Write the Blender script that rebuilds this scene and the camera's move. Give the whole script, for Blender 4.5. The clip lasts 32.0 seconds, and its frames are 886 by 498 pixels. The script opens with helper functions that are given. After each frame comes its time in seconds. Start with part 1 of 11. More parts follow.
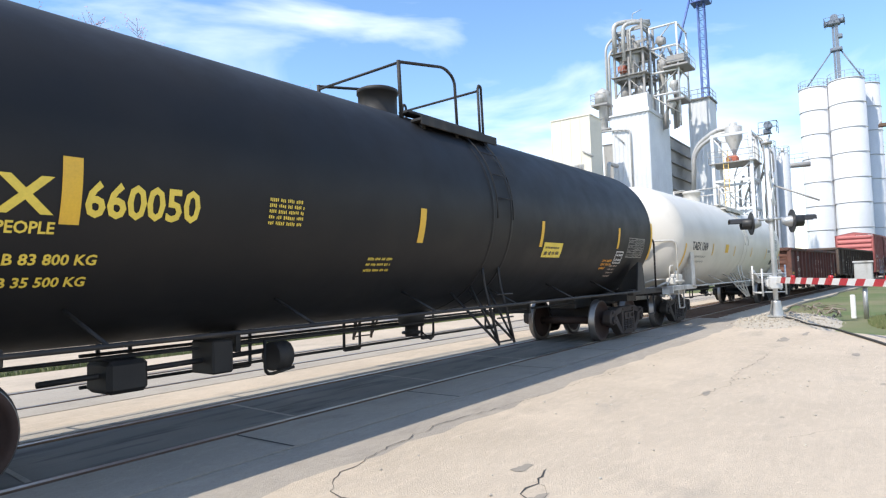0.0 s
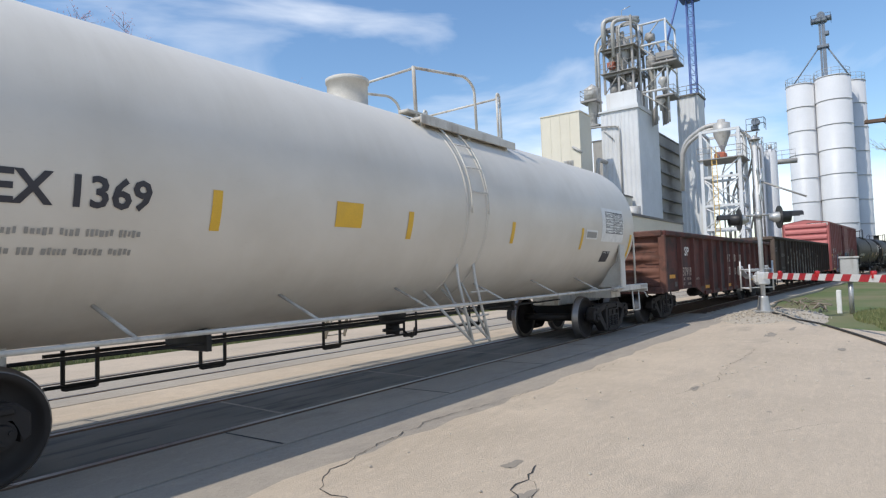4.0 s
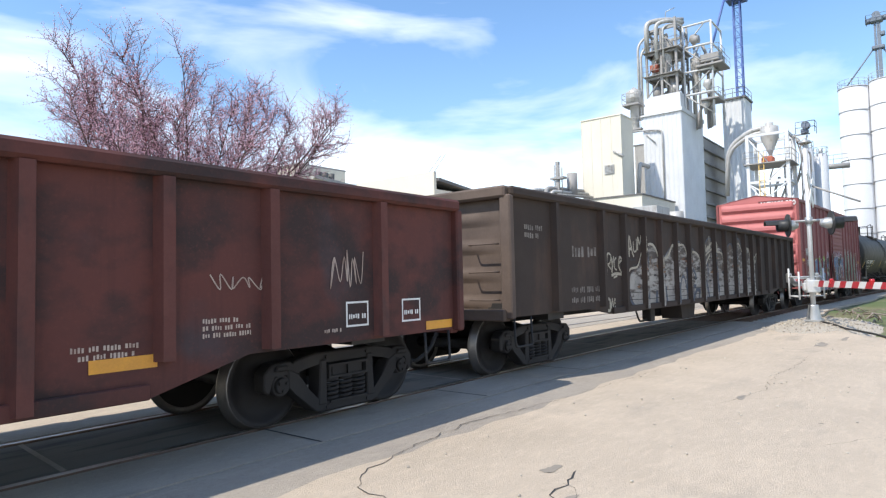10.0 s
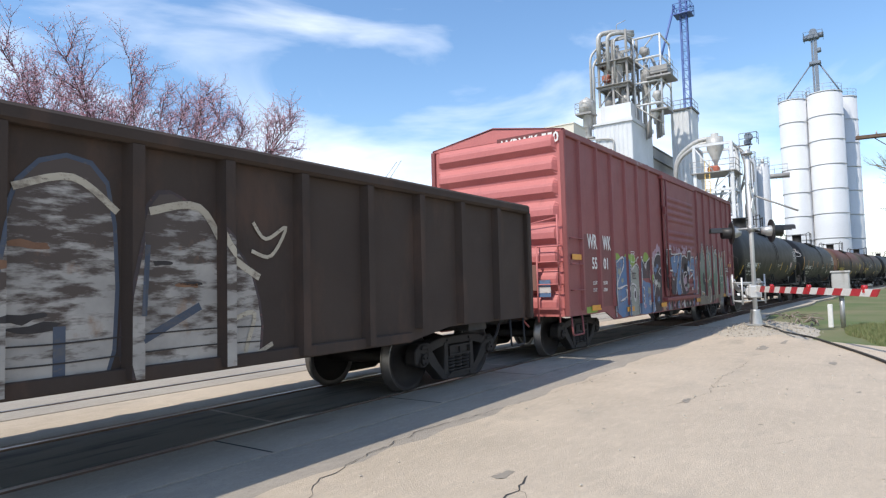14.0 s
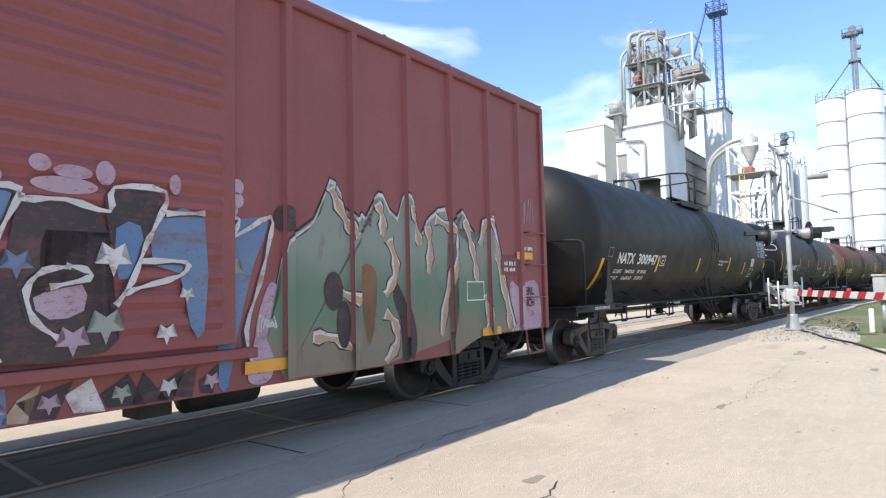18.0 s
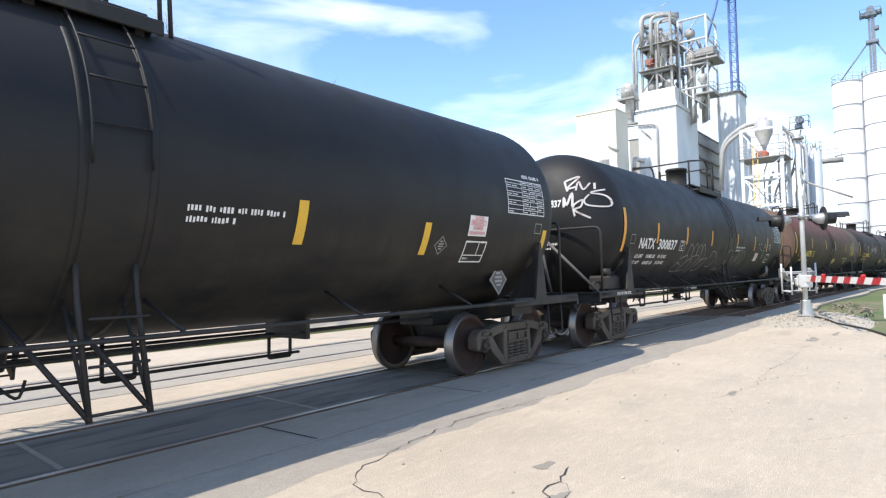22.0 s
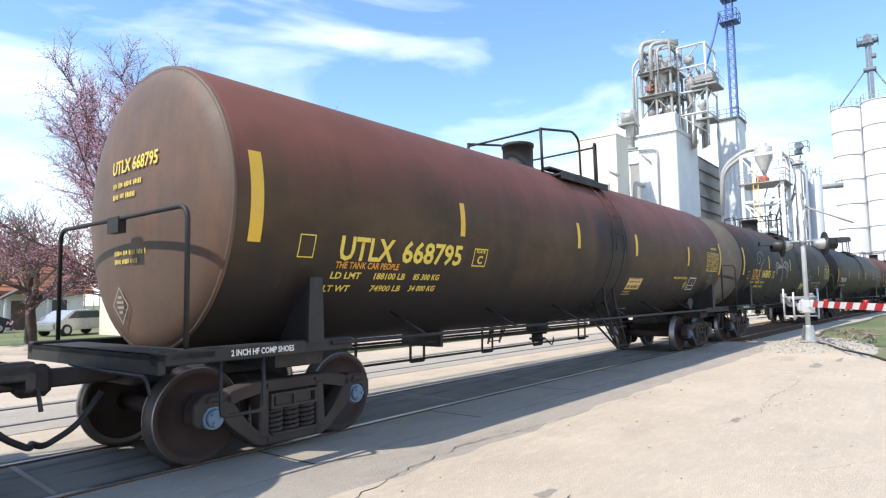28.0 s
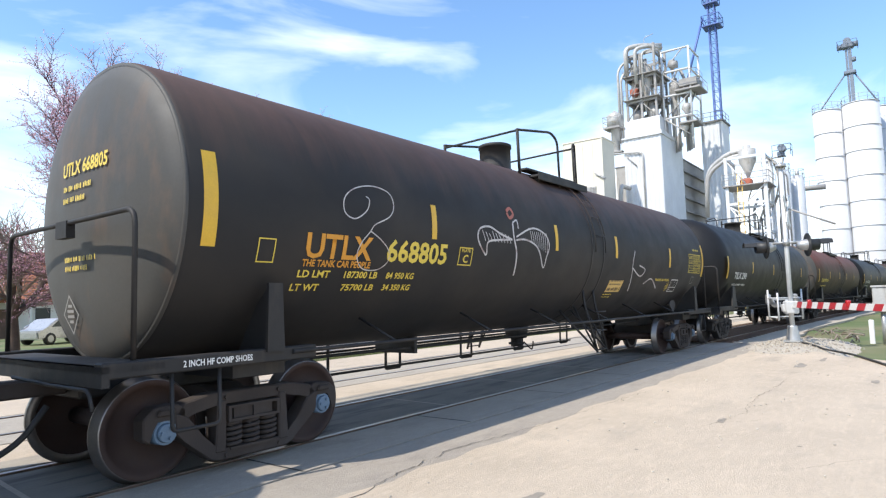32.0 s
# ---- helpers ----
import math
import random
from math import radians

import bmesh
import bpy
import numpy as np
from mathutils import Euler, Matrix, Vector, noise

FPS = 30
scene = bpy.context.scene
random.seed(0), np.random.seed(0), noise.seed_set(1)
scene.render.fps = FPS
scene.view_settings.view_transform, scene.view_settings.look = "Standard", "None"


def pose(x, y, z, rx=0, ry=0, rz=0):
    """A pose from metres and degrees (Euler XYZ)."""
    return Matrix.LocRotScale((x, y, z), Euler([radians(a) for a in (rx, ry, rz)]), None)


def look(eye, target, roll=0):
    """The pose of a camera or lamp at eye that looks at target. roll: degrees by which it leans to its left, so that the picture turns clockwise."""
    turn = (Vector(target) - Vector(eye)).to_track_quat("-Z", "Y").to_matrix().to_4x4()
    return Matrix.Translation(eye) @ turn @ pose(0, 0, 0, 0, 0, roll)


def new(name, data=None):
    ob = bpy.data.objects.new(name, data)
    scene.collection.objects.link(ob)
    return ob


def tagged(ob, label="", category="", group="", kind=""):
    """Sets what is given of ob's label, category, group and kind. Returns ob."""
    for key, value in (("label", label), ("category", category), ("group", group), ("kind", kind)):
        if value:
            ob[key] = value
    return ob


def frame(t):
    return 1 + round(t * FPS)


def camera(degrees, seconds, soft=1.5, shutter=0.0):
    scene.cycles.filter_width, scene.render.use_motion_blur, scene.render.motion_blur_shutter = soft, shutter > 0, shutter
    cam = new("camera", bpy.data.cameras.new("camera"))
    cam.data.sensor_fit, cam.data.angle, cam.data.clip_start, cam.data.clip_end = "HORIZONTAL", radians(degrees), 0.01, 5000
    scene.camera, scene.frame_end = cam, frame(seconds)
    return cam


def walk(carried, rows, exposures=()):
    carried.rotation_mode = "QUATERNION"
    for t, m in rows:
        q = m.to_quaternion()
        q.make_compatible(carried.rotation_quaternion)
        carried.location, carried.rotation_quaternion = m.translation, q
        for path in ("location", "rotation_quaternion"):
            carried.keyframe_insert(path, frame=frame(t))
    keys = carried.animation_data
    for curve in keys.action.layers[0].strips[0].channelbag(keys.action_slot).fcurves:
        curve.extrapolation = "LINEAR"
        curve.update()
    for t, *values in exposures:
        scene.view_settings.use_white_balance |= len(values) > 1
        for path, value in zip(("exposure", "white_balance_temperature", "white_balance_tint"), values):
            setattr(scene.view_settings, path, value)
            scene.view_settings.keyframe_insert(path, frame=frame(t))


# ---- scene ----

# ---- camera: a hand-held stand at the kerb, panning a little ----
CAMERA_ROWS = (
    # seconds, x, y, z, rx, ry, rz
    (0.0, -0.002, -0.001, 1.497, 92.84, 1.97, -54.06), (0.5, -0.004, -0.006, 1.500, 92.88, 2.29, -54.43),
    (1.0, 0.005, -0.003, 1.499, 92.84, 2.63, -54.76), (1.5, 0.005, -0.003, 1.502, 92.75, 2.35, -55.02),
    (2.0, -0.003, 0.006, 1.501, 92.54, 1.88, -55.20), (2.5, 0.012, 0.013, 1.500, 92.35, 1.86, -55.34),
    (3.0, 0.059, 0.031, 1.480, 92.40, 2.24, -55.28), (3.5, 0.025, 0.015, 1.497, 92.34, 2.11, -55.19),
    (5.5, -0.001, -0.000, 1.503, 93.09, 2.45, -53.64), (6.0, -0.006, -0.003, 1.499, 93.30, 2.45, -53.18),
    (6.5, 0.005, 0.008, 1.498, 93.33, 2.31, -52.87), (7.0, 0.009, 0.012, 1.496, 93.31, 2.51, -52.55),
    (7.5, 0.047, 0.024, 1.484, 93.33, 2.70, -52.12), (8.0, -0.063, -0.018, 1.521, 93.27, 2.58, -51.43),
    (8.5, -0.029, 0.013, 1.510, 93.31, 2.21, -50.56), (9.0, -0.038, 0.002, 1.506, 93.34, 2.00, -49.63),
    (9.5, -0.016, 0.022, 1.492, 93.23, 1.66, -49.31), (10.0, 0.023, 0.040, 1.473, 92.92, 1.30, -51.55),
    (10.5, 0.027, 0.026, 1.478, 92.79, 1.58, -53.53), (11.0, 0.027, 0.010, 1.479, 92.79, 1.98, -55.37),
    (11.5, 0.025, -0.004, 1.484, 93.10, 2.18, -57.15), (12.0, 0.004, -0.015, 1.492, 93.20, 2.16, -58.47),
    (12.5, -0.002, -0.037, 1.500, 93.33, 2.01, -57.95), (13.0, -0.000, -0.044, 1.493, 93.39, 2.16, -56.84),
    (13.5, 0.011, -0.002, 1.492, 93.24, 1.59, -56.07), (15.5, 0.016, 0.004, 1.487, 93.60, 2.12, -54.24),
    (16.0, -0.004, -0.008, 1.500, 93.56, 1.88, -53.89), (16.5, 0.001, 0.003, 1.501, 93.69, 1.49, -53.75),
    (17.0, 0.002, 0.012, 1.490, 93.94, 1.27, -53.60), (17.5, 0.002, 0.010, 1.488, 93.97, 1.23, -53.28),
    (18.0, 0.000, 0.004, 1.494, 93.69, 1.33, -52.93), (18.5, -0.023, -0.008, 1.498, 93.42, 1.16, -52.59),
    (19.0, -0.017, -0.021, 1.497, 93.27, 1.03, -52.22), (19.5, 0.011, 0.024, 1.488, 92.97, 0.45, -52.06),
    (20.0, 0.012, 0.034, 1.481, 92.89, 0.49, -51.92), (20.5, 0.011, 0.016, 1.495, 92.67, 0.83, -51.67),
    (21.0, -0.002, 0.001, 1.499, 92.49, 1.16, -51.60), (21.5, 0.000, 0.004, 1.502, 92.34, 1.40, -51.75),
    (22.0, -0.008, 0.004, 1.513, 92.37, 1.37, -51.98), (22.5, -0.005, -0.001, 1.506, 92.66, 1.29, -52.24),
    (23.0, -0.026, -0.022, 1.510, 93.08, 1.59, -52.58), (23.5, -0.015, -0.018, 1.510, 93.38, 1.60, -53.17),
    (24.0, -0.025, -0.032, 1.517, 93.64, 2.13, -53.55), (24.5, -0.005, -0.033, 1.520, 94.02, 2.59, -53.60),
    (26.5, 0.006, 0.003, 1.511, 94.04, 1.96, -53.53), (27.0, -0.018, -0.016, 1.523, 93.95, 1.89, -53.18),
    (27.5, -0.014, -0.004, 1.522, 94.15, 1.47, -52.65), (28.0, 0.002, 0.008, 1.516, 94.51, 1.08, -51.90),
    (28.5, -0.002, -0.018, 1.518, 94.60, 1.15, -51.11), (29.0, -0.001, -0.003, 1.538, 94.65, 1.24, -50.58),
    (29.5, 0.001, -0.020, 1.508, 94.76, 1.23, -50.23), (30.0, -0.005, 0.000, 1.487, 94.56, 1.01, -50.50),
    (30.5, -0.002, 0.001, 1.493, 94.51, 1.23, -51.08), (31.0, -0.006, 0.001, 1.492, 94.69, 1.35, -51.74),
    (31.5, -0.005, 0.003, 1.496, 94.77, 1.24, -52.46), (32.0, 0.002, -0.010, 1.521, 94.86, 1.66, -52.96),
)
cam = camera(70.86, 32.0, soft=1.25)
walk(cam, [(r[0], pose(*r[1:])) for r in CAMERA_ROWS], exposures=((0.0, 0.5), (1.0, 0.42), (2.0, 0.32), (3.0, -0.08), (5.0, -0.14), (6.0, -0.12), (7.0, 0.0), (9.0, 0.38), (10.0, 0.4), (13.0, 0.05), (16.0, 0.55), (18.0, 0.55), (19.0, 0.52), (20.0, 0.6), (24.0, 0.62), (30.0, 0.6), (32.0, 0.55)))

# ---- the line: x runs along the track, the train rolls towards -x ----
TRACK_Y, BEND = 6.36, 0.00066
GAUGE = 0.755


def line(u, off=0.0):
    """A place on the track, u metres along, off metres to its far side."""
    slope = -2 * BEND * u
    n = math.hypot(1, slope)
    return (u - off * slope / n, TRACK_Y - BEND * u * u + off / n)


def run(t):
    """How far the train has come at t seconds: a little over four metres a second, gathering speed towards the end."""
    q = (t - 16) / 16
    return ((((((-1.36466 * q - 1.40807) * q + 3.20635) * q + 3.04785) * q - 1.26616) * q - 1.45366) * q + 68.75023) * q + 69.10793


# ---- daylight ----
SUN = Vector((-0.74, 0.235, 1.0)).normalized()
world = bpy.data.worlds.new("sky")
scene.world = world
world.use_nodes = True
wn, wl = world.node_tree.nodes, world.node_tree.links
wn.clear()
sky = wn.new("ShaderNodeTexSky")
sky.sky_type, sky.sun_disc = "NISHITA", False
sky.sun_elevation = math.asin(SUN.z)
sky.sun_rotation = math.atan2(SUN.x, SUN.y)
sky.altitude, sky.air_density, sky.dust_density, sky.ozone_density = 200, 1.2, 0.2, 2.4
geo = wn.new("ShaderNodeTexCoord")
mapn = wn.new("ShaderNodeMapping")
mapn.inputs["Rotation"].default_value = (0.25, 0.1, 0.7)
mapn.inputs["Scale"].default_value = (1.1, 2.2, 5.0)
n1 = wn.new("ShaderNodeTexNoise")
n1.inputs["Scale"].default_value, n1.inputs["Detail"].default_value, n1.inputs["Roughness"].default_value = 1.35, 7, 0.52
n1.inputs["Distortion"].default_value = 0.6
rampn = wn.new("ShaderNodeValToRGB")
rampn.color_ramp.elements[0].position, rampn.color_ramp.elements[1].position = 0.49, 0.80
rampn.color_ramp.elements[0].color, rampn.color_ramp.elements[1].color = (0, 0, 0, 1), (0.85, 0.85, 0.85, 1)
mixn = wn.new("ShaderNodeMix")
mixn.data_type = "RGBA"
mixn.inputs[7].default_value = (8.6, 8.9, 9.4, 1)
bg = wn.new("ShaderNodeBackground")
bg.inputs["Strength"].default_value = 0.15
wout = wn.new("ShaderNodeOutputWorld")
wl.new(geo.outputs["Generated"], mapn.inputs["Vector"])
wl.new(mapn.outputs["Vector"], n1.inputs["Vector"])
# cloud bank and haze thicken towards the horizon
sep = wn.new("ShaderNodeSeparateXYZ")
wl.new(geo.outputs["Generated"], sep.inputs[0])
low = wn.new("ShaderNodeMapRange")
low.interpolation_type = "SMOOTHSTEP"
low.inputs["From Min"].default_value, low.inputs["From Max"].default_value = 0.36, 0.02
low.inputs["To Min"].default_value, low.inputs["To Max"].default_value = 0.0, 0.21
wl.new(sep.outputs["Z"], low.inputs["Value"])
addc = wn.new("ShaderNodeMath")
addc.operation = "ADD"
wl.new(n1.outputs["Fac"], addc.inputs[0])
wl.new(low.outputs["Result"], addc.inputs[1])
wl.new(addc.outputs[0], rampn.inputs["Fac"])
wl.new(rampn.outputs["Color"], mixn.inputs[0])
hsv = wn.new("ShaderNodeHueSaturation")
hsv.inputs["Hue"].default_value, hsv.inputs["Saturation"].default_value, hsv.inputs["Value"].default_value = 0.502, 1.13, 1.2
wl.new(sky.outputs["Color"], hsv.inputs["Color"])
wl.new(hsv.outputs["Color"], mixn.inputs[6])
wl.new(mixn.outputs[2], bg.inputs["Color"])
wl.new(bg.outputs["Background"], wout.inputs["Surface"])
sun_data = bpy.data.lights.new("sun", "SUN")
sun_data.energy, sun_data.angle, sun_data.color = 3.7, radians(0.53), (1.0, 0.94, 0.84)
sun = new("sun", sun_data)
sun.matrix_world = look(SUN * 60, (0, 0, 0))

# ---- materials ----
def node_mat(name):
    m = bpy.data.materials.new(name)
    m.use_nodes = True
    nt = m.node_tree
    return m, nt, nt.nodes["Principled BSDF"]


def noise_node(nt, vec, scale, detail=5, rough=0.55):
    n = nt.nodes.new("ShaderNodeTexNoise")
    n.inputs["Scale"].default_value, n.inputs["Detail"].default_value, n.inputs["Roughness"].default_value = scale, detail, rough
    nt.links.new(vec, n.inputs["Vector"])
    return n.outputs["Fac"]


def ramp_node(nt, fac, lo, hi):
    r = nt.nodes.new("ShaderNodeMapRange")
    r.inputs["From Min"].default_value, r.inputs["From Max"].default_value = lo, hi
    nt.links.new(fac, r.inputs["Value"])
    return r.outputs["Result"]


def mix_node(nt, fac, a, b):
    m = nt.nodes.new("ShaderNodeMix")
    m.data_type = "RGBA"
    if isinstance(fac, float):
        m.inputs[0].default_value = fac
    else:
        nt.links.new(fac, m.inputs[0])
    for i, v in ((6, a), (7, b)):
        if isinstance(v, tuple):
            m.inputs[i].default_value = (*v, 1)
        else:
            nt.links.new(v, m.inputs[i])
    return m.outputs[2]


def times_node(nt, a, b):
    m = nt.nodes.new("ShaderNodeMath")
    m.operation = "MULTIPLY"
    for i, v in ((0, a), (1, b)):
        if isinstance(v, (int, float)):
            m.inputs[i].default_value = v
        else:
            nt.links.new(v, m.inputs[i])
    return m.outputs[0]


def coords(nt, scale=(1, 1, 1)):
    c = nt.nodes.new("ShaderNodeTexCoord")
    mp = nt.nodes.new("ShaderNodeMapping")
    mp.inputs["Scale"].default_value = scale
    nt.links.new(c.outputs["Object"], mp.inputs["Vector"])
    return mp.outputs["Vector"]


def height_of(nt):
    c = nt.nodes.new("ShaderNodeTexCoord")
    s = nt.nodes.new("ShaderNodeSeparateXYZ")
    nt.links.new(c.outputs["Object"], s.inputs[0])
    return s.outputs["Z"]


def bump_node(nt, bsdf, fac, strength, dist=0.01):
    b = nt.nodes.new("ShaderNodeBump")
    b.inputs["Strength"].default_value, b.inputs["Distance"].default_value = strength, dist
    nt.links.new(fac, b.inputs["Height"])
    nt.links.new(b.outputs["Normal"], bsdf.inputs["Normal"])


def surface(name, base, other, scale=3.0, grain=40.0, rough=0.6, metal=0.0, bump=0.1, lo=0.4, hi=0.65,
            dirt=None, dirt_scale=(1.2, 1.2, 0.35), dirt_lo=0.52, dirt_hi=0.72, coat=0.0):
    """A worn surface: base and other mixed in blotches, a fine grain, and streaks of dirt."""
    m, nt, b = node_mat(name)
    v = coords(nt)
    big = ramp_node(nt, noise_node(nt, v, scale), lo, hi)
    col = mix_node(nt, big, base, other)
    fine = noise_node(nt, v, grain, 3, 0.6)
    shade = mix_node(nt, ramp_node(nt, fine, 0.3, 0.7), tuple(c * 0.82 for c in base), tuple(min(1, c * 1.12) for c in base))
    col = mix_node(nt, 0.35, col, shade)
    if dirt:
        d = noise_node(nt, coords(nt, dirt_scale), 2.6, 7, 0.62)
        col = mix_node(nt, times_node(nt, ramp_node(nt, d, dirt_lo, dirt_hi), 0.85), col, dirt)
    nt.links.new(col, b.inputs["Base Color"])
    r = nt.nodes.new("ShaderNodeMapRange")
    r.inputs["To Min"].default_value, r.inputs["To Max"].default_value = max(0.05, rough - 0.12), min(1, rough + 0.12)
    nt.links.new(noise_node(nt, v, scale * 4), r.inputs["Value"])
    nt.links.new(r.outputs["Result"], b.inputs["Roughness"])
    b.inputs["Metallic"].default_value = metal
    b.inputs["Coat Weight"].default_value = coat
    if bump:
        bump_node(nt, b, fine, bump, 0.006)
    return m


def tank_paint(name, base, other, top, top_from, top_to, belly, rough=0.42, dust_z=(2.3, 1.3), dust_n=(0.35, 0.75), dust_k=0.55):
    """Tank paint: blotches, an even dust of rust on the top that thins out downwards in runs, road film on the belly."""
    m, nt, b = node_mat(name)
    v = coords(nt)
    col = mix_node(nt, ramp_node(nt, noise_node(nt, v, 0.9), 0.38, 0.66), base, other)
    z = height_of(nt)
    run_ = noise_node(nt, coords(nt, (2.2, 0.5, 0.16)), 2.4, 6, 0.65)
    add = nt.nodes.new("ShaderNodeMath")
    add.operation = "MULTIPLY_ADD"
    nt.links.new(run_, add.inputs[0])
    add.inputs[1].default_value = 1.1
    nt.links.new(z, add.inputs[2])
    col = mix_node(nt, times_node(nt, ramp_node(nt, add.outputs[0], top_from, top_to), 0.9), col, top)
    dust = times_node(nt, ramp_node(nt, add.outputs[0], *dust_z), ramp_node(nt, noise_node(nt, coords(nt, (1, 1, 2.5)), 1.7, 7, 0.65), *dust_n))
    col = mix_node(nt, times_node(nt, dust, dust_k), col, belly)
    scr = ramp_node(nt, noise_node(nt, coords(nt, (0.6, 0.6, 3)), 16, 4, 0.7), 0.62, 0.85)
    col = mix_node(nt, times_node(nt, scr, 0.3), col, belly)
    nt.links.new(col, b.inputs["Base Color"])
    r = nt.nodes.new("ShaderNodeMapRange")
    r.inputs["To Min"].default_value, r.inputs["To Max"].default_value = rough - 0.1, rough + 0.2
    nt.links.new(noise_node(nt, v, 2.0), r.inputs["Value"])
    nt.links.new(r.outputs["Result"], b.inputs["Roughness"])
    b.inputs["Specular IOR Level"].default_value = 0.5 if base[0] > 0.3 else 0.32
    bump_node(nt, b, noise_node(nt, v, 3.0, 3), 0.08, 0.03)
    return m


def rust_paint(name, top, olive, dark):
    """An old tank shell: maroon rust dust above, bleached olive along the flank, darker towards the bottom, and a dark
    spill under the manway.
    """
    m, nt, b = node_mat(name)
    v = coords(nt)
    z = height_of(nt)
    runs = noise_node(nt, coords(nt, (1.6, 0.5, 0.14)), 2.2, 5, 0.6)
    add = nt.nodes.new("ShaderNodeMath")
    add.operation = "MULTIPLY_ADD"
    nt.links.new(runs, add.inputs[0])
    add.inputs[1].default_value = 1.0
    nt.links.new(z, add.inputs[2])
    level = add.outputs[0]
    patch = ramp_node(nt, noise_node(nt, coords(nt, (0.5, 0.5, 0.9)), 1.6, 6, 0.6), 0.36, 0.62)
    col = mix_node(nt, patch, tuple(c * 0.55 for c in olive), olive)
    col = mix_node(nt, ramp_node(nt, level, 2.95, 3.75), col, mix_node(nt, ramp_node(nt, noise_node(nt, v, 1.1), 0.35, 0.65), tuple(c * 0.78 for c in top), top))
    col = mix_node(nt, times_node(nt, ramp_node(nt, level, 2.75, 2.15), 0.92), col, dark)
    # the spill: a band round the ladder, ragged at its edges
    c = nt.nodes.new("ShaderNodeTexCoord")
    sp = nt.nodes.new("ShaderNodeSeparateXYZ")
    nt.links.new(c.outputs["Object"], sp.inputs[0])
    off = nt.nodes.new("ShaderNodeMath")
    off.operation = "SUBTRACT"
    nt.links.new(sp.outputs["X"], off.inputs[0])
    off.inputs[1].default_value = 0.55
    away = nt.nodes.new("ShaderNodeMath")
    away.operation = "ABSOLUTE"
    nt.links.new(off.outputs[0], away.inputs[0])
    rag = nt.nodes.new("ShaderNodeMath")
    rag.operation = "MULTIPLY_ADD"
    nt.links.new(noise_node(nt, coords(nt, (1.4, 1, 0.5)), 1.7, 5, 0.6), rag.inputs[0])
    rag.inputs[1].default_value = 1.3
    nt.links.new(away.outputs[0], rag.inputs[2])
    spill = times_node(nt, ramp_node(nt, rag.outputs[0], 1.7, 1.15), ramp_node(nt, z, 3.35, 2.7))
    col = mix_node(nt, times_node(nt, spill, 0.9), col, tuple(c_ * 0.9 for c_ in dark))
    fine = noise_node(nt, v, 30, 4, 0.65)
    col = mix_node(nt, times_node(nt, ramp_node(nt, fine, 0.55, 0.75), 0.25), col, olive)
    nt.links.new(col, b.inputs["Base Color"])
    r = nt.nodes.new("ShaderNodeMapRange")
    r.inputs["To Min"].default_value, r.inputs["To Max"].default_value = 0.5, 0.78
    nt.links.new(noise_node(nt, v, 2.0), r.inputs["Value"])
    nt.links.new(r.outputs["Result"], b.inputs["Roughness"])
    b.inputs["Specular IOR Level"].default_value = 0.32
    bump_node(nt, b, noise_node(nt, v, 3.0, 3), 0.08, 0.03)
    return m


def gondola_paint(name, red, dull, dark, teal):
    """Oxide-red sheets: uneven fading, soft dark clouds of soot, ghosts of painted-out blue, rust runs."""
    m, nt, b = node_mat(name)
    v = coords(nt)
    col = mix_node(nt, ramp_node(nt, noise_node(nt, v, 0.8, 5), 0.38, 0.64), red, dull)
    ghost = ramp_node(nt, noise_node(nt, coords(nt, (1.0, 1.0, 0.75)), 1.15, 3, 0.5), 0.57, 0.68)
    col = mix_node(nt, times_node(nt, ghost, 0.55), col, teal)
    soot = ramp_node(nt, noise_node(nt, coords(nt, (0.85, 1.0, 1.15)), 1.5, 5, 0.58), 0.44, 0.60)
    col = mix_node(nt, times_node(nt, soot, 0.82), col, dark)
    runs = ramp_node(nt, noise_node(nt, coords(nt, (4.0, 1.0, 0.25)), 2.2, 5, 0.65), 0.52, 0.74)
    col = mix_node(nt, times_node(nt, runs, 0.4), col, tuple(c * 0.5 for c in dull))
    fine = noise_node(nt, v, 34, 4, 0.65)
    col = mix_node(nt, times_node(nt, ramp_node(nt, fine, 0.54, 0.72), 0.3), col, tuple(c * 1.35 for c in red))
    nt.links.new(col, b.inputs["Base Color"])
    b.inputs["Roughness"].default_value = 0.78
    bump_node(nt, b, noise_node(nt, v, 5, 4), 0.25, 0.02)
    return m


def plain(name, base, rough=0.6, metal=0.0, scale=6.0, vary=0.85):
    return surface(name, base, tuple(c * vary for c in base), scale, 50, rough, metal, 0.05)


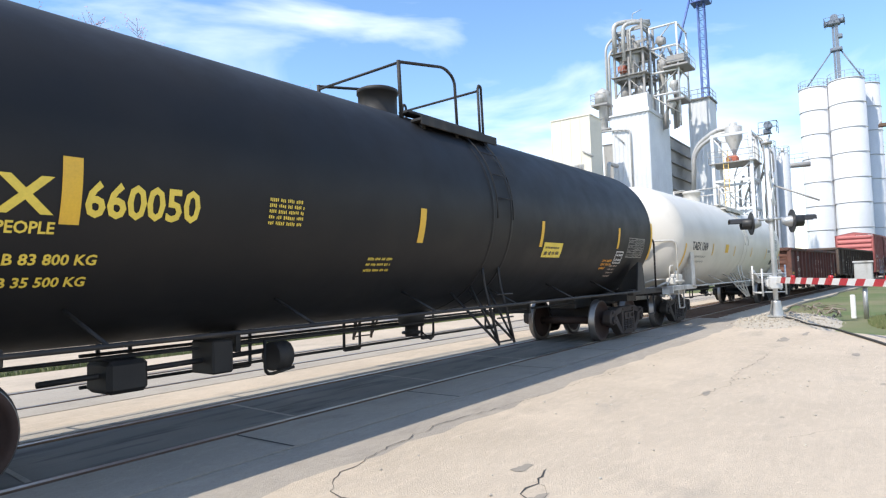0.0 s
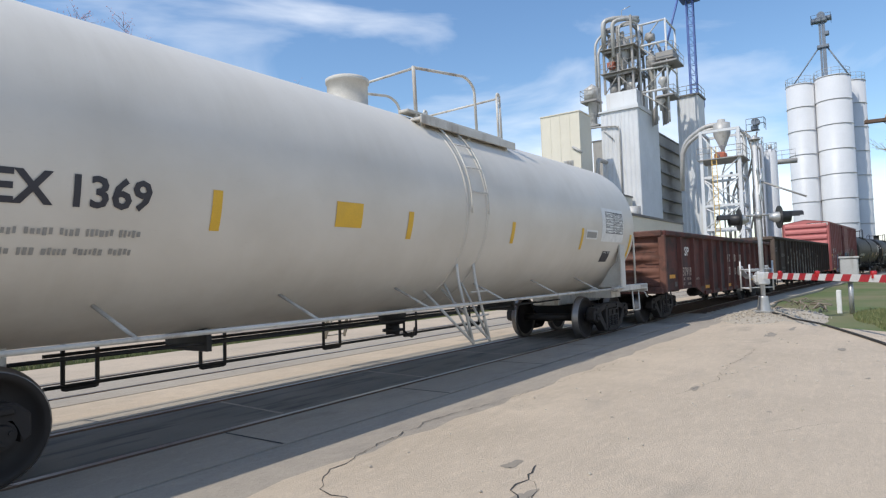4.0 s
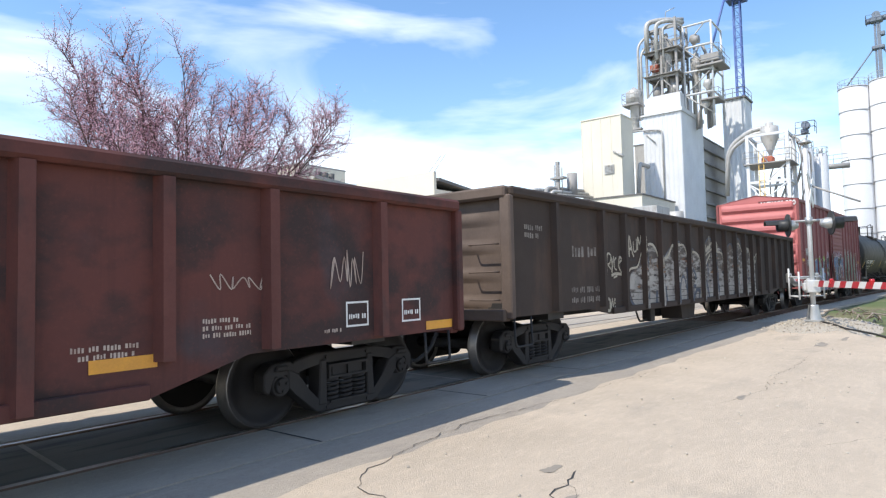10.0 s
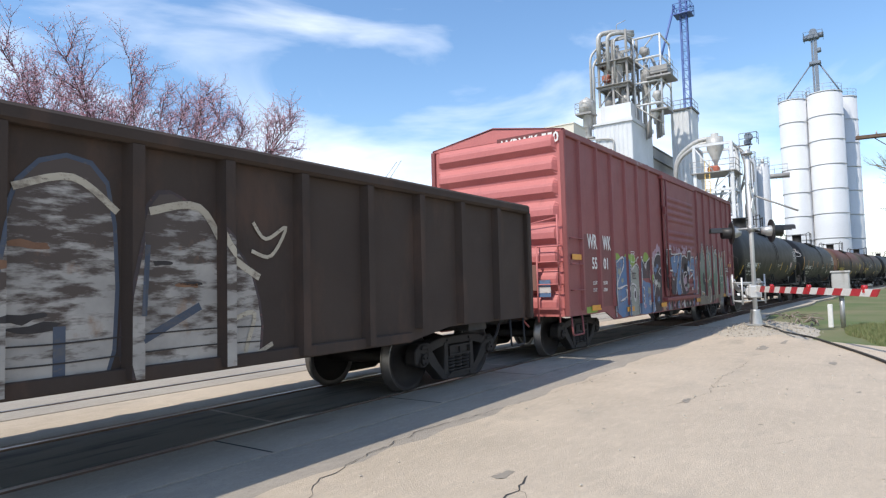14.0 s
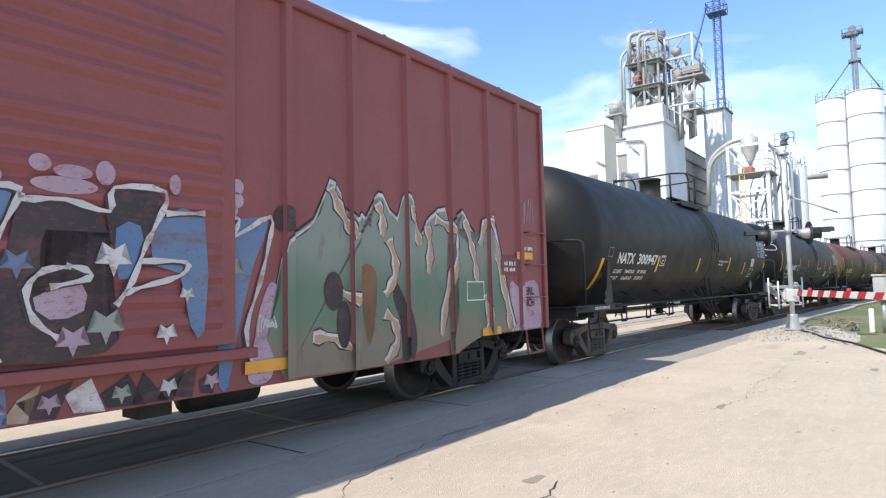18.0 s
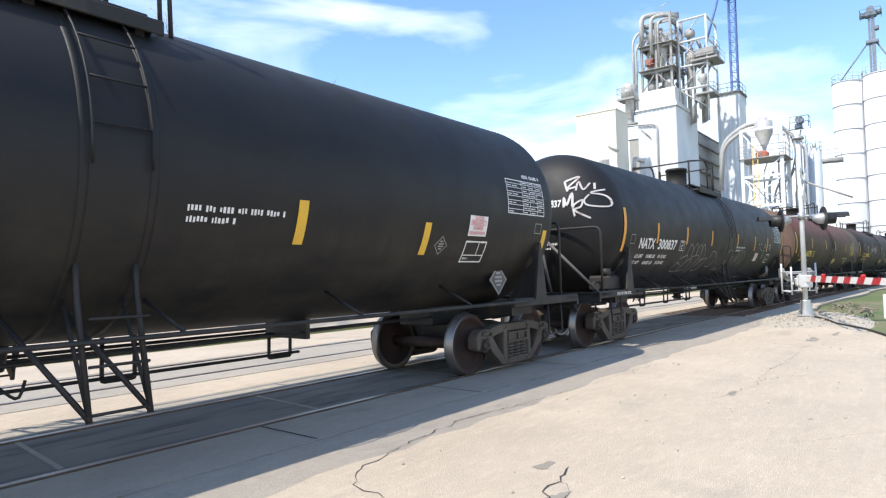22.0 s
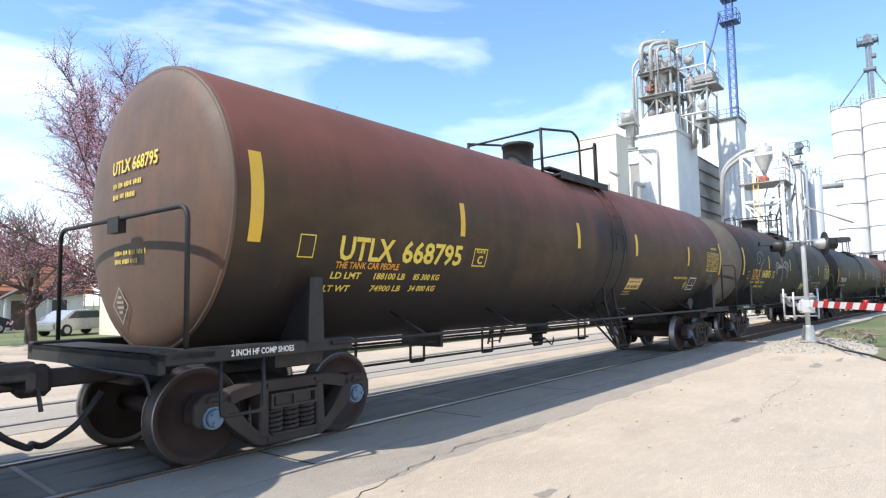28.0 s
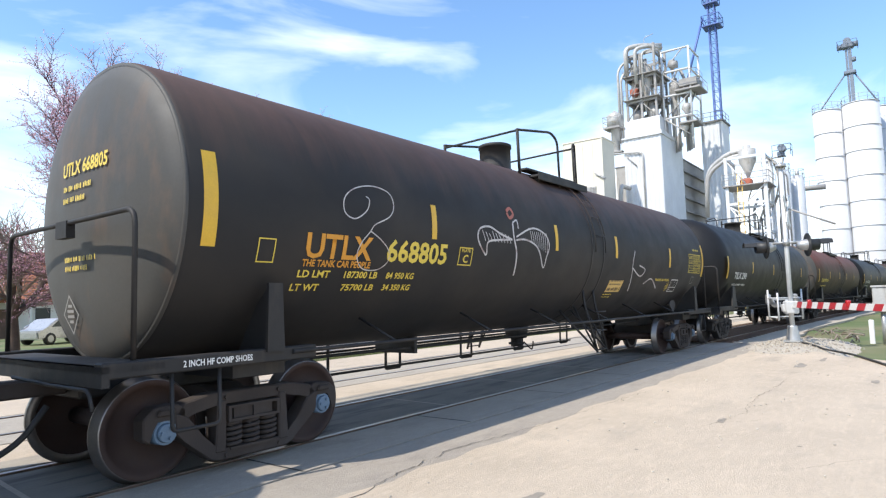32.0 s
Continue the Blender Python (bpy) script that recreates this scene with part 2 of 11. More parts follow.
def paving(name, base, other, stain, speck):
    """Old paving: broad blotches, hand-sized mottle, fine aggregate and dark specks."""
    m, nt, b = node_mat(name)
    v = coords(nt)
    col = mix_node(nt, ramp_node(nt, noise_node(nt, v, 0.45, 6, 0.6), 0.36, 0.66), base, other)
    col = mix_node(nt, times_node(nt, ramp_node(nt, noise_node(nt, v, 3.2, 6, 0.65), 0.45, 0.7), 0.6), col, tuple(c * 0.82 for c in base))
    col = mix_node(nt, times_node(nt, ramp_node(nt, noise_node(nt, coords(nt, (0.5, 1.6, 1)), 7.5, 6, 0.7), 0.50, 0.66), 0.5), col, tuple(min(1, c * 1.14) for c in base))
    col = mix_node(nt, times_node(nt, ramp_node(nt, noise_node(nt, v, 17, 5, 0.7), 0.54, 0.68), 0.35), col, stain)
    col = mix_node(nt, times_node(nt, ramp_node(nt, noise_node(nt, coords(nt, (0.35, 0.8, 1)), 1.5, 7, 0.65), 0.55, 0.74), 0.8), col, stain)
    fine = noise_node(nt, v, 55, 4, 0.75)
    col = mix_node(nt, times_node(nt, ramp_node(nt, fine, 0.52, 0.68), 0.55), col, tuple(min(1, c * 1.25) for c in base))
    col = mix_node(nt, times_node(nt, ramp_node(nt, noise_node(nt, v, 95, 3, 0.7), 0.60, 0.70), 0.8), col, speck)
    nt.links.new(col, b.inputs["Base Color"])
    b.inputs["Roughness"].default_value = 0.92
    bump_node(nt, b, fine, 0.9, 0.012)
    return m


M_CONCRETE = paving("old_concrete", (0.555, 0.455, 0.345), (0.45, 0.37, 0.28), (0.33, 0.28, 0.225), (0.19, 0.165, 0.135))
M_SLAB = paving("track_slab_concrete", (0.41, 0.36, 0.295), (0.34, 0.30, 0.25), (0.22, 0.195, 0.17), (0.15, 0.135, 0.115))
M_ASPHALT = paving("grey_asphalt", (0.38, 0.33, 0.27), (0.32, 0.28, 0.235), (0.21, 0.185, 0.16), (0.13, 0.12, 0.105))
M_PATCH = surface("dark_asphalt_patch", (0.18, 0.162, 0.138), (0.25, 0.225, 0.19), 1.0, 60, 0.92, 0, 0.5, 0.4, 0.66, (0.07, 0.065, 0.06), (0.25, 1.6, 1), 0.5, 0.66)
M_STAIN = surface("oil_stained_concrete", (0.27, 0.235, 0.19), (0.36, 0.31, 0.25), 3.5, 50, 0.9, 0, 0.3)
M_TAR = plain("joint_tar", (0.045, 0.043, 0.042), 0.9)
M_EARTH = surface("spring_grass_ground", (0.10, 0.14, 0.045), (0.23, 0.19, 0.11), 0.25, 12, 0.95, 0, 0.6, 0.4, 0.62)
M_GRAVEL = surface("pale_gravel_bed", (0.47, 0.41, 0.33), (0.38, 0.33, 0.265), 1.6, 24, 0.95, 0, 1.0)
M_RAIL = surface("worn_rail_steel", (0.20, 0.13, 0.09), (0.12, 0.085, 0.065), 3, 40, 0.6, 0.6, 0.1)
M_RAILTOP = plain("polished_rail_head", (0.40, 0.385, 0.37), 0.38, 1.0)
M_BLACKTANK = tank_paint("black_tank_paint", (0.008, 0.008, 0.009), (0.012, 0.011, 0.011), (0.028, 0.026, 0.025), 4.6, 5.6, (0.026, 0.022, 0.018), 0.5)
M_DUSTTANK = tank_paint("dusty_black_tank_paint", (0.009, 0.009, 0.010), (0.014, 0.013, 0.012), (0.030, 0.027, 0.025), 4.5, 5.5, (0.070, 0.057, 0.040), 0.5, (2.75, 1.6), (0.30, 0.70), 0.8)
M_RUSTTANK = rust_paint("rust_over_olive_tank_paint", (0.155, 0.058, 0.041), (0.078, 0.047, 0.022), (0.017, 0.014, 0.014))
M_RUSTTANK2 = tank_paint("brown_dusted_black_paint", (0.020, 0.019, 0.019), (0.034, 0.029, 0.025), (0.10, 0.052, 0.040), 3.5, 4.7, (0.040, 0.034, 0.027), 0.6)
M_HEADGREY = surface("grey_weathered_tank_head", (0.055, 0.054, 0.050), (0.080, 0.070, 0.058), 0.8, 30, 0.65, 0, 0.05, 0.4, 0.65, (0.12, 0.08, 0.055), (0.7, 0.7, 0.35), 0.54, 0.72)
M_HEADBROWN = surface("brown_rusting_tank_head", (0.115, 0.070, 0.048), (0.085, 0.058, 0.044), 0.8, 30, 0.65, 0, 0.05, 0.4, 0.65, (0.17, 0.085, 0.05), (0.7, 0.7, 0.35), 0.5, 0.7)
M_SILVERPAINT = surface("silver_painted_steel", (0.66, 0.66, 0.65), (0.55, 0.55, 0.55), 3, 40, 0.45, 0.2, 0.05)
M_WHITETANK = tank_paint("white_tank_paint", (0.64, 0.595, 0.525), (0.57, 0.525, 0.455), (0.70, 0.66, 0.59), 3.5, 4.5, (0.38, 0.32, 0.25), 0.4)
M_WHITEFRAME = surface("dirty_white_steel", (0.62, 0.60, 0.55), (0.42, 0.39, 0.34), 1.5, 40, 0.6, 0, 0.05, 0.4, 0.65, (0.22, 0.17, 0.13))
M_FRAME = surface("black_grimy_steel", (0.016, 0.015, 0.015), (0.032, 0.028, 0.025), 2, 40, 0.65, 0.1, 0.15, 0.4, 0.65, (0.055, 0.044, 0.034))
M_GREYSTEEL = surface("dusty_grey_steel", (0.12, 0.115, 0.11), (0.08, 0.075, 0.07), 2, 40, 0.65, 0.1, 0.1)
M_TRUCK = surface("brown_road_dust_castings", (0.034, 0.025, 0.021), (0.060, 0.045, 0.036), 2.2, 40, 0.8, 0, 0.3, 0.38, 0.66, (0.05, 0.04, 0.035))
M_TRUCKDARK = surface("oily_black_castings", (0.016, 0.013, 0.012), (0.030, 0.025, 0.021), 2.2, 40, 0.75, 0, 0.3)
M_WHEEL = surface("brown_wheel_plate", (0.034, 0.018, 0.014), (0.056, 0.029, 0.021), 2.5, 40, 0.75, 0, 0.2)
M_WHEELDARK = surface("black_oily_wheel", (0.014, 0.011, 0.010), (0.024, 0.018, 0.015), 2.5, 40, 0.7, 0, 0.2)
M_BOARD = surface("weathered_red_brown_board", (0.27, 0.13, 0.10), (0.21, 0.10, 0.08), 2, 40, 0.8, 0, 0.1, 0.4, 0.6, (0.14, 0.08, 0.06), (6, 6, 0.4))
M_TRUCKGREY = surface("grey_dusty_castings", (0.078, 0.062, 0.046), (0.125, 0.100, 0.075), 2.2, 40, 0.8, 0, 0.3, 0.38, 0.66, (0.05, 0.04, 0.035))
M_TREAD = plain("bright_wheel_rim", (0.26, 0.24, 0.225), 0.4, 0.85)
M_CAPBLUE = plain("blue_bearing_cap", (0.13, 0.20, 0.28), 0.5)
M_YELLOW = surface("yellow_reflector_tape", (0.72, 0.43, 0.035), (0.62, 0.37, 0.05), 4, 60, 0.5, 0, 0)
M_ORANGE = surface("orange_reflector_tape", (0.70, 0.32, 0.03), (0.55, 0.25, 0.04), 4, 60, 0.5, 0, 0)
M_YLETTER = plain("yellow_lettering", (0.75, 0.56, 0.08), 0.55)
M_OLETTER = plain("orange_lettering", (0.68, 0.30, 0.03), 0.55)
M_WLETTER = plain("white_lettering", (0.75, 0.74, 0.71), 0.55)
M_FADED = surface("faded_white_lettering", (0.45, 0.36, 0.30), (0.20, 0.11, 0.085), 5, 60, 0.75, 0, 0, 0.5, 0.7)
M_BLETTER = plain("dark_lettering", (0.035, 0.035, 0.045), 0.55)
M_GREYLETTER = plain("grey_lettering", (0.30, 0.29, 0.27), 0.6)
M_PINK = plain("faded_pink_sticker", (0.72, 0.33, 0.33), 0.5)
M_GOND = gondola_paint("oxide_red_gondola_paint", (0.108, 0.030, 0.022), (0.074, 0.023, 0.018), (0.021, 0.014, 0.013), (0.036, 0.042, 0.050))
# posts paler than the sheets: the sky light they catch, put into colour
M_GONDPOST = surface("skylit_oxide_red_posts", (0.115, 0.035, 0.026), (0.080, 0.026, 0.020), 1.6, 40, 0.75, 0, 0.15, 0.36, 0.66, (0.04, 0.02, 0.017), (1.5, 1.5, 0.6), 0.52, 0.75)
M_GONDEND = surface("dusty_red_gondola_end", (0.17, 0.075, 0.053), (0.10, 0.045, 0.034), 1.2, 40, 0.8, 0, 0.1, 0.4, 0.62, (0.04, 0.027, 0.023), (0.7, 0.7, 0.9), 0.5, 0.66)
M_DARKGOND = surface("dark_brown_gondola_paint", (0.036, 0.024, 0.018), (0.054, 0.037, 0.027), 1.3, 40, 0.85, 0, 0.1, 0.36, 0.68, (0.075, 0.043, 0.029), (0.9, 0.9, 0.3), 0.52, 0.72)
# end sheets in a paler brown than the sides
M_DARKGONDEND = surface("paler_brown_gondola_end", (0.125, 0.088, 0.067), (0.065, 0.046, 0.037), 0.9, 40, 0.8, 0, 0.1)
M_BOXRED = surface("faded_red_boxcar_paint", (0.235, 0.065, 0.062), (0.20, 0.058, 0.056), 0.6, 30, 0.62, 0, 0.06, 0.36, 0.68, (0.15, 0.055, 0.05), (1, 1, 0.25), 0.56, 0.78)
# ends about twice as pale as the sides: sunlight put into the colour
M_BOXEND = surface("sunlit_pink_boxcar_end", (0.50, 0.155, 0.145), (0.44, 0.13, 0.125), 0.8, 30, 0.6, 0, 0.05, 0.36, 0.68, (0.3, 0.1, 0.09), (1, 1, 0.3), 0.58, 0.78)
M_BOXPATCH = plain("darker_red_number_patch", (0.16, 0.042, 0.04), 0.6)
M_BOXROOF = surface("red_roof_paint_worn_to_zinc", (0.22, 0.07, 0.065), (0.19, 0.06, 0.055), 0.9, 30, 0.6, 0.1, 0.05, 0.36, 0.68, (0.42, 0.39, 0.38), (0.22, 0.22, 0.22), 0.60, 0.64)
M_CREAMTAPE = surface("pale_yellow_label", (0.66, 0.44, 0.13), (0.58, 0.40, 0.13), 4, 60, 0.5, 0, 0)
M_GALV = surface("galvanised_steel", (0.48, 0.48, 0.47), (0.38, 0.38, 0.37), 3, 40, 0.45, 0.6, 0.05)
M_GREYPIPE = surface("light_grey_duct", (0.50, 0.49, 0.47), (0.38, 0.37, 0.35), 0.8, 20, 0.55, 0.2, 0.05, 0.4, 0.65, (0.25, 0.21, 0.17))
M_STEELDARK = surface("weathered_plant_steel", (0.31, 0.30, 0.29), (0.40, 0.38, 0.36), 1, 20, 0.7, 0.2, 0.05)
M_WHITECLAD = surface("white_corrugated_cladding", (0.70, 0.71, 0.72), (0.60, 0.61, 0.62), 0.5, 12, 0.55, 0, 0.05, 0.38, 0.68, (0.5, 0.47, 0.43), (1, 1, 0.12), 0.58, 0.8)
M_BEIGECLAD = surface("cream_panel_cladding", (0.74, 0.69, 0.57), (0.68, 0.63, 0.52), 0.4, 12, 0.65, 0, 0.05, 0.38, 0.68, (0.58, 0.52, 0.42), (1, 1, 0.15), 0.6, 0.8)
M_BLOCKWALL = surface("grey_block_wall", (0.40, 0.38, 0.35), (0.32, 0.30, 0.28), 0.5, 12, 0.85, 0, 0.2, 0.38, 0.68, (0.24, 0.22, 0.2), (1, 1, 0.2), 0.55, 0.78)
M_SILO = surface("white_silo_coating", (0.62, 0.63, 0.65), (0.56, 0.57, 0.59), 0.25, 8, 0.5, 0, 0.03, 0.38, 0.68, (0.55, 0.54, 0.52), (0.7, 0.7, 0.08), 0.58, 0.8)
M_SILORING = plain("grey_silo_flange", (0.45, 0.45, 0.46), 0.6)
M_BLUESTEEL = surface("blue_painted_lattice", (0.08, 0.14, 0.40), (0.10, 0.16, 0.36), 1, 20, 0.5, 0, 0.03)
M_LEADGREY = surface("blue_grey_elevator_steel", (0.16, 0.19, 0.24), (0.22, 0.25, 0.29), 1, 20, 0.6, 0.2, 0.05)
M_DARKROOF = surface("dark_metal_roof", (0.14, 0.135, 0.13), (0.2, 0.19, 0.18), 0.8, 10, 0.6, 0.2, 0.05)
M_ORANGEPAINT = plain("orange_red_paint", (0.42, 0.12, 0.07), 0.5)
M_GATEWHITE = plain("white_gate_board", (0.78, 0.77, 0.74), 0.5)
M_GATERED = plain("red_gate_stripe", (0.50, 0.035, 0.045), 0.5)
M_SIGNALBLACK = plain("black_signal_paint", (0.025, 0.025, 0.025), 0.5)
M_CABLE = plain("black_rubber_cable", (0.03, 0.028, 0.026), 0.7)
M_POLEWOOD = surface("weathered_pole_wood", (0.16, 0.10, 0.07), (0.11, 0.072, 0.05), 2, 40, 0.85, 0, 0.3, 0.4, 0.6, (0.07, 0.05, 0.04), (8, 8, 0.3))
M_BARK = surface("grey_brown_bark", (0.13, 0.09, 0.075), (0.085, 0.06, 0.052), 4, 40, 0.9, 0, 0.4)
M_TWIG = surface("purple_brown_twigs", (0.15, 0.085, 0.092), (0.10, 0.062, 0.066), 4, 40, 0.85, 0, 0.1)
M_BARETWIG = surface("grey_bare_twigs", (0.27, 0.22, 0.18), (0.2, 0.165, 0.135), 4, 40, 0.9, 0, 0.1)
M_ROOFTILE = surface("orange_brown_shingles", (0.36, 0.14, 0.075), (0.28, 0.115, 0.065), 1.5, 20, 0.85, 0, 0.3)
M_HOUSEWHITE = surface("white_house_siding", (0.74, 0.73, 0.68), (0.68, 0.67, 0.62), 0.8, 20, 0.7, 0, 0.05)
M_DARKGLASS = plain("dark_window_glass", (0.035, 0.045, 0.05), 0.12)
M_ASPHALTROOF = surface("brown_porch_shingles", (0.13, 0.10, 0.085), (0.18, 0.14, 0.12), 2, 20, 0.9, 0, 0.2)


def random_mat(name, a, b, rough=0.7, sheen=False):
    """Colours that vary from piece to piece."""
    m, nt, bs = node_mat(name)
    g = nt.nodes.new("ShaderNodeNewGeometry")
    nt.links.new(mix_node(nt, g.outputs["Random Per Island"], a, b), bs.inputs["Base Color"])
    bs.inputs["Roughness"].default_value = rough
    return m


M_BLOSSOM = random_mat("pink_buds", (0.38, 0.17, 0.22), (0.66, 0.42, 0.48))
M_STONES = random_mat("ballast_stones", (0.30, 0.265, 0.22), (0.50, 0.45, 0.375), 0.9)
M_GRASS = random_mat("fresh_grass_blades", (0.10, 0.15, 0.045), (0.25, 0.24, 0.11), 0.8)
M_DRYGRASS = random_mat("dry_straw_grass", (0.42, 0.32, 0.17), (0.55, 0.45, 0.27), 0.85)
M_SPRUCE = random_mat("spruce_needles", (0.018, 0.045, 0.025), (0.04, 0.075, 0.045), 0.8)
M_LIGHTLEAF = random_mat("young_yellow_green_leaves", (0.16, 0.20, 0.05), (0.28, 0.30, 0.10), 0.8)


def lens_red():
    m, nt, b = node_mat("red_signal_lens")
    b.inputs["Base Color"].default_value = (0.22, 0.012, 0.015, 1)
    b.inputs["Roughness"].default_value = 0.25
    b.inputs["Emission Color"].default_value = (1.0, 0.05, 0.06, 1)
    b.inputs["Emission Strength"].default_value = 0.25
    return m


M_LENS = lens_red()

# ---- mesh helpers ----
def box(bm, x0, x1, y0, y1, z0, z1, m=None):
    vs = [bm.verts.new((x, y, z)) for x in (x0, x1) for y in (y0, y1) for z in (z0, z1)]
    for f in ((0, 1, 3, 2), (4, 6, 7, 5), (0, 4, 5, 1), (2, 3, 7, 6), (0, 2, 6, 4), (1, 5, 7, 3)):
        bm.faces.new([vs[i] for i in f])
    if m is not None:
        for v in vs:
            v.co = m @ v.co
    return vs


def rbox(bm, x0, x1, y0, y1, z0, z1, r=0.02):
    """A box with chamfered edges."""
    a = bmesh.new()
    box(a, x0, x1, y0, y1, z0, z1)
    bmesh.ops.bevel(a, geom=a.edges[:], offset=r, segments=1, affect="EDGES")
    add_mesh(bm, a)


def add_mesh(bm, other, m=None):
    table = {}
    for v in other.verts:
        table[v] = bm.verts.new(m @ v.co if m is not None else v.co)
    for f in other.faces:
        nf = bm.faces.new([table[v] for v in f.verts])
        nf.material_index, nf.smooth = f.material_index, f.smooth
    other.free()


def ring_frame(d):
    d = d.normalized()
    a = Vector((0, 0, 1)) if abs(d.z) < 0.9 else Vector((1, 0, 0))
    u = d.cross(a).normalized()
    return u, d.cross(u).normalized()


def cyl(bm, p0, p1, r0, r1=None, seg=10, caps=True, smooth=True):
    p0, p1 = Vector(p0), Vector(p1)
    r1 = r0 if r1 is None else r1
    u, v = ring_frame(p1 - p0)
    rings = []
    for p, r in ((p0, r0), (p1, r1)):
        rings.append([bm.verts.new(p + (u * math.cos(a) + v * math.sin(a)) * r) for a in (2 * math.pi * i / seg for i in range(seg))])
    for i in range(seg):
        f = bm.faces.new((rings[0][i], rings[0][(i + 1) % seg], rings[1][(i + 1) % seg], rings[1][i]))
        f.smooth = smooth
    if caps:
        bm.faces.new(rings[0][::-1])
        bm.faces.new(rings[1])


def pipe(bm, pts, r, seg=8, caps=True):
    """A round bar through the points, with mitred bends."""
    pts = [Vector(p) for p in pts]
    rings = []
    for i, p in enumerate(pts):
        a = (p - pts[i - 1]).normalized() if i else (pts[1] - p).normalized()
        b = (pts[i + 1] - p).normalized() if i < len(pts) - 1 else a
        d = (a + b).normalized() if (a + b).length > 1e-6 else a
        if i == 0:
            u, v = ring_frame(d)
        else:
            u = (u - d * u.dot(d)).normalized()
            v = d.cross(u).normalized()
        k = 1 / max(0.5, d.dot(a))
        rings.append([bm.verts.new(p + (u * math.cos(t) + v * math.sin(t)) * r * (k if 0 < i < len(pts) - 1 else 1)) for t in (2 * math.pi * j / seg for j in range(seg))])
    for a, b in zip(rings, rings[1:]):
        for j in range(seg):
            f = bm.faces.new((a[j], a[(j + 1) % seg], b[(j + 1) % seg], b[j]))
            f.smooth = True
    if caps:
        bm.faces.new(rings[0][::-1])
        bm.faces.new(rings[-1])


def bend(pts, r=0.12, n=4):
    """Rounds the corners of a run of points."""
    pts = [Vector(p) for p in pts]
    out = [pts[0]]
    for a, p, b in zip(pts, pts[1:], pts[2:]):
        da, db = (a - p), (b - p)
        k = min(r, da.length * 0.45, db.length * 0.45)
        s, e = p + da.normalized() * k, p + db.normalized() * k
        for i in range(n + 1):
            t = i / n
            out.append(s * (1 - t) ** 2 + p * 2 * t * (1 - t) + e * t * t)
    return out + [pts[-1]]


def extrude(bm, poly, a, b, axis="y"):
    """A flat outline (pairs) pushed from a to b along an axis; the pairs are the two other axes in order."""
    def at(p, s):
        return {"x": (s, p[0], p[1]), "y": (p[0], s, p[1]), "z": (p[0], p[1], s)}[axis]
    lo = [bm.verts.new(at(p, a)) for p in poly]
    hi = [bm.verts.new(at(p, b)) for p in poly]
    bm.faces.new(lo)
    bm.faces.new(hi[::-1])
    n = len(poly)
    for i in range(n):
        bm.faces.new((lo[i], hi[i], hi[(i + 1) % n], lo[(i + 1) % n]))


def lathe(bm, prof, centre, seg=32, axis="x", caps=False):
    """Turns a profile of (place along the axis, radius) about an axis through centre."""
    cx, cy, cz = centre
    rings = []
    for s, r in prof:
        ring = []
        for i in range(seg):
            a = 2 * math.pi * i / seg
            c, d = math.cos(a) * r, math.sin(a) * r
            ring.append(bm.verts.new({"x": (cx + s, cy + c, cz + d), "y": (cx + c, cy + s, cz + d), "z": (cx + c, cy + d, cz + s)}[axis]))
        rings.append(ring)
    for a, b in zip(rings, rings[1:]):
        for i in range(seg):
            f = bm.faces.new((a[i], a[(i + 1) % seg], b[(i + 1) % seg], b[i]))
            f.smooth = True
    if caps:
        bm.faces.new(rings[0])
        bm.faces.new(rings[-1][::-1])


def mesh_of(name, bm, material):
    bmesh.ops.recalc_face_normals(bm, faces=bm.faces[:])
    me = bpy.data.meshes.new(name)
    bm.to_mesh(me)
    bm.free()
    for m in material if isinstance(material, (list, tuple)) else (material,):
        me.materials.append(m)
    return me


def part(name, bm, material, parent, label=""):
    """Links a bmesh as one mesh object under a thing or a part."""
    ob = new(name, mesh_of(name, bm, material))
    ob.parent = parent
    if label:
        tagged(ob, label)
    return ob


def thing(name, label, category, group="", kind="", at=(0, 0, 0), rz=0.0):
    ob = new(name)
    ob.empty_display_size = 0.2
    ob.matrix_basis = pose(*at, 0, 0, rz)
    return tagged(ob, label, category, group, kind)


def solid(name, bm, material, label, category, kind="", group=""):
    return tagged(new(name, mesh_of(name, bm, material)), label, category, group, kind)


def text_mesh(words, size, narrow=1.0, slices=0.08, weight=0.035):
    """Letters as a flat bmesh in x (along) and y (up), cut into bands so that it can be laid on a curve."""
    cu = bpy.data.curves.new("letters", "FONT")
    cu.body, cu.size, cu.resolution_u, cu.offset = words, size / 0.72, 2, size * weight
    tmp = new("letters", cu)
    me = bpy.data.meshes.new_from_object(tmp)
    bpy.data.objects.remove(tmp)
    bm = bmesh.new()
    bm.from_mesh(me)
    bpy.data.meshes.remove(me)
    for v in bm.verts:
        v.co.x *= narrow
    if slices:
        k = -size
        while k < size * 2:
            bmesh.ops.bisect_plane(bm, geom=bm.verts[:] + bm.edges[:] + bm.faces[:], plane_co=(0, k, 0), plane_no=(0, 1, 0))
            k += slices
    return bm


def bars_mesh(width, height, words, seed=1):
    """Unreadable small print: a row of plain bars."""
    rnd = random.Random(seed)
    bm = bmesh.new()
    x = 0.0
    while x < width:
        end = min(width, x + words * rnd.uniform(0.6, 1.6))
        while x < end:
            w, a, b = height * rnd.uniform(0.28, 0.5), rnd.choice((0, 0, 0.15)), rnd.choice((1, 1, 0.85))
            bm.faces.new([bm.verts.new(p) for p in ((x, height * a, 0), (x + w, height * a, 0), (x + w, height * b, 0), (x, height * b, 0))])
            x += w + height * 0.24
        x += height * 0.6
    return bm


